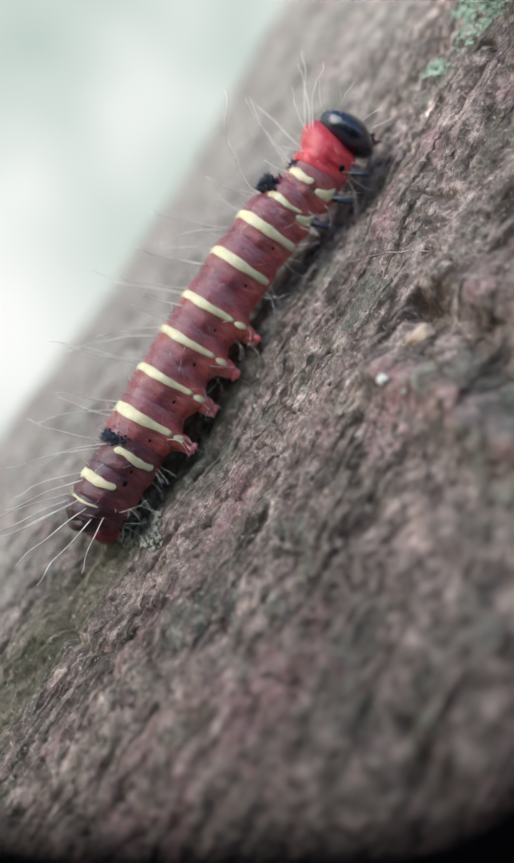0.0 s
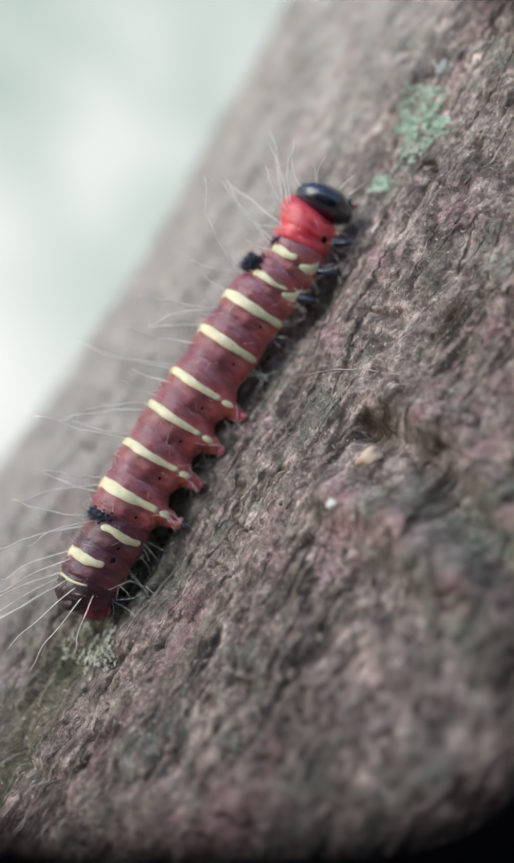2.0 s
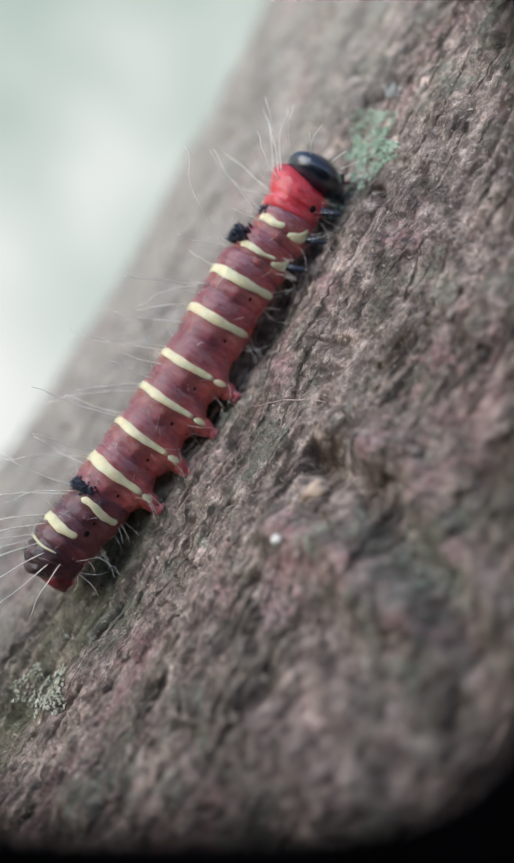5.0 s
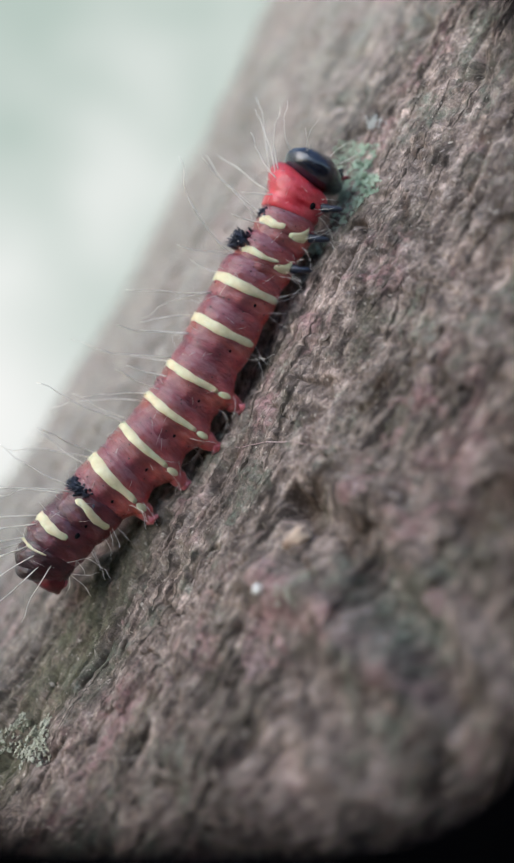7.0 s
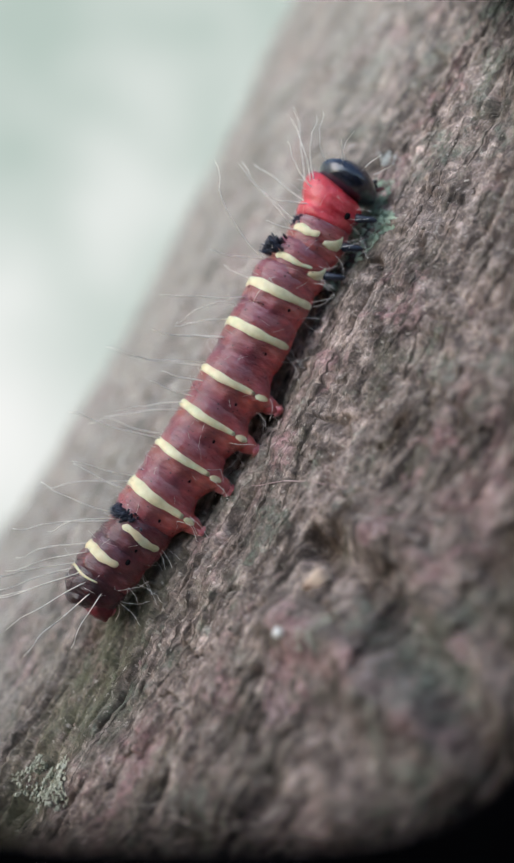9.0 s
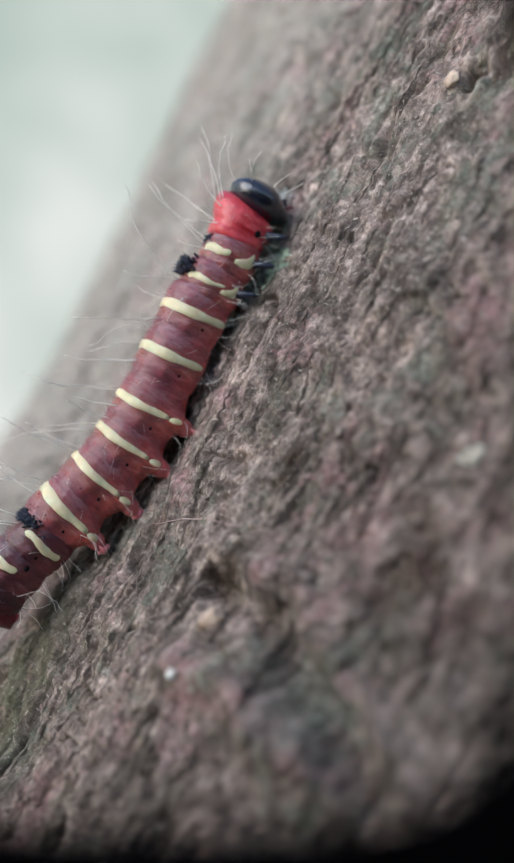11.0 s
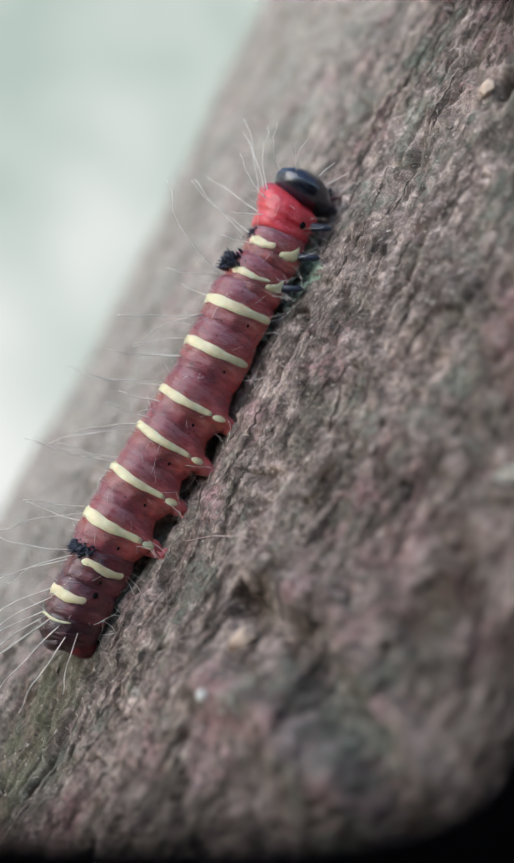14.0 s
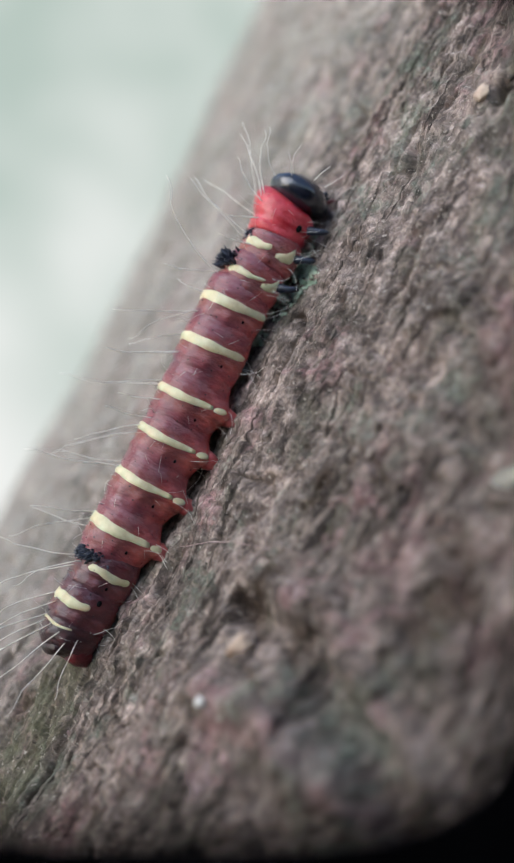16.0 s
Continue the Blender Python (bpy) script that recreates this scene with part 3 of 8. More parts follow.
def surface(a, u, lift=0.0):
    """Points on the trunk, in metres, and the outward normals of the smooth form."""
    q, y = on_section(u)
    swell = 0.07 * np.clip(a - 8, 0, 70) * np.clip((-8 - q) / 12, 0, 1)
    q2, y2 = on_section(u + 0.4)
    q1, y1 = on_section(u - 0.4)
    tq, ty = q2 - q1, y2 - y1
    ln = np.hypot(tq, ty)
    nq, ny = ty / ln, -tq / ln
    h = relief(a, u) + lift
    q, y = q - swell + nq * h, y + flare(a) + ny * h
    p = np.stack([a * AX + q * AZ, y, a * AZ - q * AX], -1) * MM
    n = np.stack([nq * AZ, ny, -nq * AX], -1)
    return p, n


def spot_on(a, q, lift=0.0):
    """One place on the trunk with its normal."""
    p, n = surface(np.array([float(a)]), arc_of(np.array([float(q)])), lift)
    return Vector(p[0]), Vector(n[0])


def build_trunk():
    fine_a = np.arange(-40, 51, 0.105)
    low = -40 - np.geomspace(0.3, 1420, 60)[::-1]
    high = 50.9 + np.geomspace(0.3, 900, 50)
    aa = np.concatenate([low, fine_a, high])
    u0, u1, u2, u3 = arc_of(-23.5), arc_of(-13.0), arc_of(22.0), arc_of(37.0)
    rest = np.concatenate([np.linspace(ARC[0], u0 - 14.5, 16), np.arange(u0 - 14, u1, 0.4), np.arange(u1 + 0.1, u2, 0.105), np.arange(u2 + 0.1, u3, 0.3), np.linspace(u3 + 0.5, ARC[-1], 110)])
    A, U = np.meshgrid(aa, rest, indexing="ij")
    co, _ = surface(A, U)
    rows, cols = A.shape
    idx = np.arange(rows * cols).reshape(rows, cols)
    quads = np.stack([idx[:-1, :-1], idx[:-1, 1:], idx[1:, 1:], idx[1:, :-1]], -1).reshape(-1, 4)
    me = bpy.data.meshes.new("tree_trunk")
    me.vertices.add(rows * cols)
    me.vertices.foreach_set("co", co.reshape(-1).astype(np.float32))
    me.loops.add(quads.size)
    me.loops.foreach_set("vertex_index", quads.reshape(-1).astype(np.int32))
    me.polygons.add(len(quads))
    me.polygons.foreach_set("loop_start", np.arange(0, quads.size, 4, dtype=np.int32))
    me.polygons.foreach_set("use_smooth", np.ones(len(quads), bool))
    me.update(calc_edges=True)
    uv = me.uv_layers.new(name="grain")
    flat = np.stack([A.reshape(-1), U.reshape(-1)], -1)[quads.reshape(-1)]
    uv.data.foreach_set("uv", flat.reshape(-1).astype(np.float32))
    cover = me.attributes.new("growth_and_shade", "FLOAT_COLOR", "POINT")
    cover.data.foreach_set("color", np.stack([*(k.reshape(-1) for k in growth_and_shade(A, U)), bark_shade(A, U).reshape(-1)], -1).reshape(-1).astype(np.float32))
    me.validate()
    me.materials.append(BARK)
    return tagged(new("tree_trunk", me), "leaning grey-brown tree trunk with rough pinkish fissured bark", "tree trunk")


TRUNK = build_trunk()

# ---- ground and distance ----
bm = bmesh.new()
bmesh.ops.create_grid(bm, x_segments=40, y_segments=40, size=60)
for v in bm.verts:
    v.co.z = 0.03 * noise.noise(v.co * 0.7)
me = bpy.data.meshes.new("ground")
bm.to_mesh(me)
bm.free()
me.materials.append(GROUND)
ground = tagged(new("ground", me), "brown leaf-littered forest ground under the tree", "ground", kind="structure")
ground.location.z = -1.2

bm = bmesh.new()
ring = []
for i in range(33):
    w = math.pi * (i / 32 * 1.1 - 0.05)
    ring.append([bm.verts.new((9 * math.cos(w), 9 * math.sin(w), z)) for z in (-1.3, 1.5, 4.5, 8.0)])
for a, b in zip(ring, ring[1:]):
    for k in range(3):
        bm.faces.new((a[k], b[k], b[k + 1], a[k + 1]))
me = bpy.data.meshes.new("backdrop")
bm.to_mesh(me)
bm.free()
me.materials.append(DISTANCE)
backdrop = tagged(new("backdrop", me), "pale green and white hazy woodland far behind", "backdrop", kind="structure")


# ---- small growths and crumbs on the bark ----
def lobe(bm, center, normal, size, seed):
    """A curled lichen lobe: a thin uneven leaf of eight rim points, with thickness."""
    turn = normal.to_track_quat("Z", "Y").to_matrix() @ Matrix.Rotation(seed * 2.4, 3, "Z")
    tops, lows = [], []
    for i in range(8):
        w = i / 8 * math.tau
        r = size * (0.7 + 0.35 * math.sin(3 * w + seed) + 0.15 * math.sin(5 * w + 2 * seed))
        z = size * (0.35 + 0.25 * math.sin(2 * w + seed))
        tops.append(bm.verts.new(center + turn @ Vector((r * math.cos(w), r * math.sin(w), z)) * MM))
        lows.append(bm.verts.new(center + turn @ Vector((0.6 * r * math.cos(w), 0.6 * r * math.sin(w), -0.08)) * MM))
    mid = bm.verts.new(center + turn @ Vector((0, 0, size * 0.18)) * MM)
    for i in range(8):
        j = (i + 1) % 8
        bm.faces.new((tops[i], tops[j], mid))
        bm.faces.new((lows[i], lows[j], tops[j], tops[i]))


def lichen_patch(label, a, q, ra, rq, count, size, material, seed, group=""):
    rnd = random.Random(seed)
    bm = bmesh.new()
    for k in range(count):
        w, r = rnd.uniform(0, math.tau), math.sqrt(rnd.random())
        edge = 0.75 + 0.35 * math.sin(2 * w + seed) + 0.2 * math.sin(5 * w)
        p, n = spot_on(a + ra * r * edge * math.cos(w), q + rq * r * edge * math.sin(w))
        lobe(bm, p, n, size * rnd.uniform(0.5, 1.3), rnd.uniform(0, 6))
    me = bpy.data.meshes.new("lichen_patch")
    bm.to_mesh(me)
    bm.free()
    me.materials.append(material)
    return tagged(new("lichen_patch", me), label, "lichen", group)


lichen_patch("pale green leafy lichen patch on the bark", 21.0, -2.2, 3.2, 2.1, 620, 0.19, GREEN_LICHEN, 3, "lichen patches on the trunk")
lichen_patch("small pale green lichen spot beside the patch", 15.9, -2.2, 1.1, 0.7, 40, 0.28, GREEN_LICHEN, 5, "lichen patches on the trunk")
lichen_patch("small white lichen rosette on the bark", 25.1, -2.9, 0.7, 0.6, 60, 0.2, PALE_LICHEN, 4, "lichen patches on the trunk")
lichen_patch("greenish white crusty lichen on grey bark", -19.3, -1.6, 2.2, 1.5, 520, 0.15, GREY_LICHEN, 6, "lichen patches on the trunk")
lichen_patch("dull white lichen knob on pink bark", 13.6, 12.4, 0.5, 0.45, 120, 0.24, CREAM_LICHEN, 7, "lichen patches on the trunk")
lichen_patch("faint green lichen smear under a tan crumb", -2.0, 7.4, 1.3, 0.7, 26, 0.18, GREY_LICHEN, 8, "lichen patches on the trunk")


def crumb(name, label, category, a, q, rx, ry, rz, material, seed, way=(1, 0, 0.15)):
    """A grain half sunk in the bark, its long side along way."""
    bm = bmesh.new()
    p, n = spot_on(a, q, rz * 0.3)
    x = Vector(way)
    x = (x - n * x.dot(n)).normalized()
    turn = Matrix((x, n.cross(x), n)).transposed()
    for v in bmesh.ops.create_icosphere(bm, subdivisions=3, radius=1.0)["verts"]:
        k = 1 + 0.5 * noise.noise(v.co * 1.5 + Vector((seed, 0, seed))) + 0.3 * noise.noise(v.co * 3.6 + Vector((seed, 0, 0)))
        v.co = p + turn @ Vector((v.co.x * rx * k, v.co.y * ry * k, v.co.z * rz * k)) * MM
    me = bpy.data.meshes.new(name)
    bm.to_mesh(me)
    bm.free()
    for f in me.polygons:
        f.use_smooth = True
    me.materials.append(material)
    return tagged(new(name, me), label, category)


crumb("grit_grain", "tan rounded grain lodged in a bark hollow", "grit", 0.0, 5.95, 0.88, 0.46, 0.42, CRUMB_TAN, 1.3, (1, 0, 0.2))
crumb("white_grain", "small white grain stuck on pink bark", "grit", -3.25, 6.3, 0.3, 0.26, 0.18, WHITE_LICHEN, 2.1)
crumb("grit_grain", "orange-tan grain beside a dark bark pit", "grit", 33.4, 3.3, 0.55, 0.36, 0.26, CRUMB_TAN, 3.7, (0.7, 0, 0.7))
crumb("white_grain", "tiny white grain within the crusty lichen", "grit", -18.6, -1.1, 0.3, 0.24, 0.18, WHITE_LICHEN, 4.4)


lichen_patch("small pinkish white crust on grey bark", 4.1, 7.4, 0.75, 0.4, 46, 0.17, PINK_CRUST, 9, "lichen patches on the trunk")
lichen_patch("pale lilac crust at the lip of a bark groove", 1.2, 12.4, 0.9, 0.6, 60, 0.2, PINK_CRUST, 11, "lichen patches on the trunk")
lichen_patch("flat pink crust beside a white grain", -6.2, 7.2, 1.5, 0.7, 90, 0.16, PINK_CRUST, 10, "lichen patches on the trunk")


def root_thread():
    """A fine pale root fibre that lies over the bark in a shallow arc."""
    bm = bmesh.new()
    pts = []
    for i in range(25):
        t = i / 24
        a, q = 2.2 + 2.8 * t + 0.35 * math.sin(math.pi * t), 0.15 + 4.85 * t + 0.1 * math.sin(9 * t)
        p, n = spot_on(a, q, 0.03)
        pts.append(p)
    smooth = [sum((pts[min(max(i + d, 0), 24)] for d in (-1, 0, 1)), Vector()) / 3 for i in range(25)]
    tube(bm, smooth, [(0.036 - 0.018 * abs(i / 12 - 1)) * MM for i in range(25)], 6)
    me = bpy.data.meshes.new("root_thread")
    bm.to_mesh(me)
    bm.free()
    me.materials.append(PINK_CRUST)
    return tagged(new("root_thread", me), "fine pale root thread lying across the bark", "root thread")


def bark_flakes():
    """Loose curled flakes of bark that can be told apart, with ragged edges."""
    rnd = random.Random(77)
    along = Vector((AX, 0, AZ))
    for _ in range(120):
        c, d = spot_on(rnd.uniform(-14, 36), rnd.uniform(1.2, 11), -0.02)
        x = (along * rnd.choice((1, -1)) + Vector((rnd.gauss(0, 0.6), 0, rnd.gauss(0, 0.6)))).normalized()
        x = (x - d * x.dot(d)).normalized()
        y = d.cross(x)
        l, w, curl = rnd.uniform(0.14, 0.38), rnd.uniform(0.1, 0.24), rnd.uniform(0.02, 0.2)
        bm = bmesh.new()
        tops, lows, mids = [], [], []
        for i in range(11):
            t = i / 11 * math.tau
            r = 1 + rnd.uniform(-0.45, 0.35)
            px, py = l * r * math.cos(t), w * r * math.sin(t)
            z = curl * max(0.0, px) ** 1.5 + 0.25 * py * py
            base = c + (x * px + y * py + d * z) * MM
            tops.append(bm.verts.new(base + d * rnd.uniform(0.03, 0.07) * MM))
            lows.append(bm.verts.new(base - d * 0.08 * MM))
            mids.append(bm.verts.new(c + (x * px + y * py) * 0.5 * MM + d * (0.5 * z + rnd.uniform(0.03, 0.1)) * MM))
        hub = bm.verts.new(c + d * rnd.uniform(0.03, 0.09) * MM)
        for i in range(11):
            j = (i + 1) % 11
            bm.faces.new((mids[i], mids[j], hub))
            bm.faces.new((tops[i], tops[j], mids[j], mids[i]))
            bm.faces.new((lows[i], lows[j], tops[j], tops[i]))
        bm.faces.new(lows[::-1])
        flake = part("bark_flake", bm, SCALE, TRUNK)
        for f in flake.data.polygons:
            f.use_smooth = False


def loose_bark():
    """Grains and scales of bark, too small to pick apart."""
    rnd = random.Random(21)
    n = 1300
    a = np.array([rnd.uniform(-38, 48) for _ in range(n)])
    q = np.array([rnd.uniform(-9, 24) for _ in range(n)])
    p, nor = surface(a, arc_of(q))
    seed_bm = bmesh.new()
    bmesh.ops.create_icosphere(seed_bm, subdivisions=1, radius=1.0)
    ball = [v.co.copy() for v in seed_bm.verts]
    tri = [[v.index for v in f.verts] for f in seed_bm.faces]
    seed_bm.free()
    along = Vector((AX, 0, AZ))
    verts, faces = [], []
    for c, d in zip(p, nor):
        c, d = Vector(c), Vector(d)
        x = (along + Vector((rnd.gauss(0, 0.7), rnd.gauss(0, 0.7), rnd.gauss(0, 0.7)))).normalized()
        x = (x - d * x.dot(d) + d * rnd.gauss(0, 0.2)).normalized()
        y = d.cross(x).normalized()
        l = rnd.uniform(0.05, 0.16) * (1.7 if rnd.random() < 0.08 else 1)
        w, h = l * rnd.uniform(0.4, 0.8), l * rnd.uniform(0.25, 0.5)
        off = Vector((rnd.uniform(0, 50), 0, 0))
        k = len(verts)
        for b in ball:
            r = 1 + 0.55 * noise.noise(b * 1.7 + off)
            verts.append(c + (x * b.x * l * r + y * b.y * w * r + d * b.z * h * r) * MM)
        faces += [[i + k for i in f] for f in tri]
    me = bpy.data.meshes.new("loose_bark")
    me.from_pydata(verts, [], faces)
    for f in me.polygons:
        f.use_smooth = True
    me.materials.append(FLAKE)
    ob = tagged(new("loose_bark", me), kind="stuff")
    ob.parent = TRUNK
    return ob


loose_bark()
bark_flakes()

# ---- the caterpillar ----
CATERPILLAR = thing("caterpillar", "maroon hairy caterpillar with cream bands, scarlet collar and black head", "caterpillar")

# name: half length, half width, crease depth, skin
BODY = {
    "prothorax": (1.3, 1.85, 0.06, RED), "mesothorax": (1.3, 1.76, 0.12, SKIN), "metathorax": (1.35, 1.86, 0.1, SKIN),
    "abdomen_1": (1.7, 1.98, 0.07, SKIN), "abdomen_2": (2.0, 2.02, 0.065, SKIN), "abdomen_3": (2.0, 2.03, 0.065, SKIN),
    "abdomen_4": (1.9, 2.04, 0.07, SKIN), "abdomen_5": (1.9, 2.04, 0.07, SKIN), "abdomen_6": (1.8, 2.0, 0.08, SKIN),
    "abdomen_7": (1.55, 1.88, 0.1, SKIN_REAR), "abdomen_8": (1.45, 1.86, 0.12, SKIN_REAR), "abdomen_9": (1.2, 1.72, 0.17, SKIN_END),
}


FOOTED = ("abdomen_3", "abdomen_4", "abdomen_5", "abdomen_6")


def ring_radius(name, x, w):
    """Radius of a body ring, in millimetres, at x along it and the angle w from the back (towards the viewer positive)."""
    half, wide, crease, _ = BODY[name]
    k = x / half
    r = wide * (1 - crease * abs(k) ** 3.2)
    seed = sum(map(ord, name)) % 17
    folds = ((-0.5, 0.06, 0.1),) if name == "prothorax" else ((-0.42, 0.02, 0.06), (0.5, 0.018, 0.05), (-0.75, 0.014, 0.05), (0.8, 0.012, 0.05))
    for at, deep, fine in folds:
        bow = at + 0.12 * math.sin(2 * w + seed + at * 9)
        r *= 1 - deep * (0.6 + 0.5 * math.sin(3 * w + seed * at * 5)) * math.exp(-((k - bow) / fine) ** 2)
    r *= 1 + (0.0 if name == "prothorax" else 0.008) * math.sin(7.0 * k + 1.3 * seed) * (0.6 + 0.4 * math.cos(w))
    r *= 1 + 0.02 * noise.noise(Vector((k * 2.2 + seed, math.cos(w) * 2, math.sin(w) * 2))) + 0.012 * noise.noise(Vector((k * 6 + seed, math.cos(w) * 5, math.sin(w) * 5)))
    if name == "prothorax":
        r *= 1 + 0.18 * max(k, -0.3) * max(0.0, math.cos(w + 0.55)) ** 3 - 0.13 * max(0.0, (k - 0.5) / 0.5) ** 2 + 0.05 * noise.noise(Vector((k * 1.5, math.cos(w) * 1.6, math.sin(w) * 1.6))) - 0.05 * math.exp(-((k + 0.35) / 0.16) ** 2)
    if name in FOOTED:
        r += 0.58 * math.exp(-((x / 0.68) ** 2) - ((abs(w) - 2.15) / 0.4) ** 2)
    r *= 1 + 0.22 * math.exp(-((abs(w) - 2.25) / 0.45) ** 2) * (1 - 0.35 * k * k) - 0.08 * math.exp(-((abs(w) - math.pi) / 0.5) ** 2)
    # low warts in a row round the ring
    for at in (-2.0, -1.1, -0.35, 0.35, 1.1, 2.0) if name != "prothorax" else ():
        r += 0.1 * math.exp(-((w - at) / 0.16) ** 2 - ((x + 0.55 * half) / 0.3) ** 2)
    return r


def ring_point(name, x, w, lift=0.0):
    r = ring_radius(name, x, w) + lift
    if name == "prothorax":  # its front edge slopes back on the sides
        x -= 0.42 * (x / 1.3 + 1) * 0.5 * (math.sin(w - 0.35) + 0.2)
    return Vector((x, -math.sin(w) * r, math.cos(w) * r)) * MM


def body_ring(name):
    half, wide, crease, skin = BODY[name]
    bm = bmesh.new()
    nx, nw = 26, 56
    rows = []
    for i in range(nx + 1):
        x = -half + 2 * half * i / nx
        rows.append([bm.verts.new(ring_point(name, x, -math.pi + math.tau * j / nw)) for j in range(nw)])
    for a, b in zip(rows, rows[1:]):
        for j in range(nw):
            k = (j + 1) % nw
            bm.faces.new((a[j], a[k], b[k], b[j]))
    # rounded ends
    for row, sign in ((rows[0], -1), (rows[-1], 1)):
        prev = row
        for shrink, push in ((0.9, 0.1), (0.7, 0.2), (0.35, 0.26)) if name == "prothorax" else ((0.9, 0.14), (0.7, 0.3), (0.35, 0.42)):
            cur = [bm.verts.new(Vector((v.co.x + sign * push * MM, v.co.y * shrink, v.co.z * shrink))) for v in row]
            for j in range(nw):
                k = (j + 1) % nw
                bm.faces.new((prev[j], prev[k], cur[k], cur[j]) if sign > 0 else (prev[k], prev[j], cur[j], cur[k]))
            prev = cur
        bm.faces.new(prev if sign > 0 else prev[::-1])
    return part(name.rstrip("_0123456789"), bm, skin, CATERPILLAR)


def band(name, ring, x, w0, w1, thick0, thick1, label="", slant=0.0):
    """A raised cream stripe over the ring, from the angle w0 to w1, tapering."""
    bm = bmesh.new()
    n = 30
    rows = []
    for i in range(n + 1):
        t = i / n
        w = w0 + (w1 - w0) * t
        fat = (thick0 + (thick1 - thick0) * t) * (1 + 0.12 * math.sin(9 * t + x * 3 + len(name)) + 0.07 * math.sin(23 * t + ord(name[-1]))) * min(1, 9 * t + 0.4, 9 * (1 - t) + 0.6)
        xc = x + slant * t + 0.07 * math.sin(7 * t + x)
        row = []
        for s, h in ((-1, -0.05), (-0.8, 0.02), (-0.3, 0.06), (0.3, 0.06), (0.8, 0.02), (1, -0.05)):
            row.append(bm.verts.new(ring_point(name, xc + s * fat, w, h)))
        rows.append(row)
    for a, b in zip(rows, rows[1:]):
        for k in range(5):
            bm.faces.new((a[k], b[k], b[k + 1], a[k + 1]))
    bm.faces.new(rows[0])
    bm.faces.new(rows[-1][::-1])
    return part("band", bm, CREAM, ring, label)


def flank_mark(name, ring, x, w, size):
    """A raised cream tooth low on the flank: a short bar with a point towards the head."""
    bm = bmesh.new()
    outline = ((-0.26, -0.45), (-0.32, 0.0), (-0.24, 0.34), (0.0, 0.46), (0.3, 0.46), (0.62, 0.38), (0.4, 0.24), (0.18, 0.05), (0.06, -0.2), (-0.04, -0.42))
    wide = BODY[name][1]
    loops = [[bm.verts.new(ring_point(name, x + size * (0.02 + (px - 0.02) * k), w + size * (0.1 + (ps - 0.1) * k) / wide, lift)) for px, ps in outline]
             for k, lift in ((1.06, -0.06), (0.92, 0.03), (0.55, 0.07))]
    hub = bm.verts.new(ring_point(name, x, w + 0.1 * size / wide, 0.08))
    n = len(outline)
    for a, b in zip(loops, loops[1:]):
        for i in range(n):
            bm.faces.new((a[i], a[(i + 1) % n], b[(i + 1) % n], b[i]))
    for i in range(n):
        bm.faces.new((loops[-1][i], loops[-1][(i + 1) % n], hub))
    return part("spot", bm, CREAM, ring, "pointed cream mark on the flank")


def oval_spot(name, ring, x, w):
    """A small raised cream oval on the flank."""
    bm = bmesh.new()
    wide, n = BODY[name][1], 14
    loops = []
    for k, lift in ((1.1, -0.06), (0.9, 0.03), (0.5, 0.06)):
        loops.append([bm.verts.new(ring_point(name, x + k * 0.2 * math.cos(i / n * math.tau) + 0.08 * k * math.sin(i / n * math.tau), w + k * 0.27 * math.sin(i / n * math.tau) / wide, lift)) for i in range(n)])
    hub = bm.verts.new(ring_point(name, x, w, 0.07))
    for a, b in zip(loops, loops[1:]):
        for i in range(n):
            bm.faces.new((a[i], a[(i + 1) % n], b[(i + 1) % n], b[i]))
    for i in range(n):
        bm.faces.new((loops[-1][i], loops[-1][(i + 1) % n], hub))
    return part("spot", bm, CREAM, ring, "small cream spot below the band")


def warts(name, ring):
    """Small dark warts in two rows round the ring."""
    rnd = random.Random(sum(map(ord, name)))
    half = BODY[name][0]
    bm = bmesh.new()
    for row, count in ((-0.6, 8), (0.5, 6), (-0.2, 3)):
        for k in range(count):
            w = -0.7 + 2.9 * (k + rnd.uniform(0.1, 0.9)) / count
            bead(bm, ring_point(name, (row + rnd.gauss(0, 0.1)) * half, w, 0.015), rnd.uniform(0.025, 0.055))
    return tagged(part("warts", bm, SKIN_TAIL, ring, "small dark warts"), kind="stuff")


def down(name, ring):
    """Very short pale hairs that lie close to the skin."""
    rnd = random.Random(sum(map(ord, name)) + 5)
    half = BODY[name][0]
    bm = bmesh.new()
    for _ in range(11):
        w = rnd.uniform(-0.9, 2.2)
        p = ring_point(name, rnd.uniform(-0.8, 0.8) * half, w, -0.02)
        out = Vector((0, -math.sin(w), math.cos(w)))
        d = (out * rnd.uniform(0.1, 0.5) + Vector((rnd.gauss(-0.2, 0.6), rnd.gauss(0, 0.5), rnd.gauss(0, 0.5)))).normalized()
        l = rnd.uniform(0.5, 1.2)
        tube(bm, [p, p + (d + out * 0.25) * 0.4 * l * MM, p + (d + out * 0.12) * 0.75 * l * MM, p + d * l * MM], [0.008 * MM, 0.007 * MM, 0.006 * MM, 0.003 * MM], 4)
    return tagged(part("down", bm, HAIR, ring, "fine pale down"), kind="stuff")


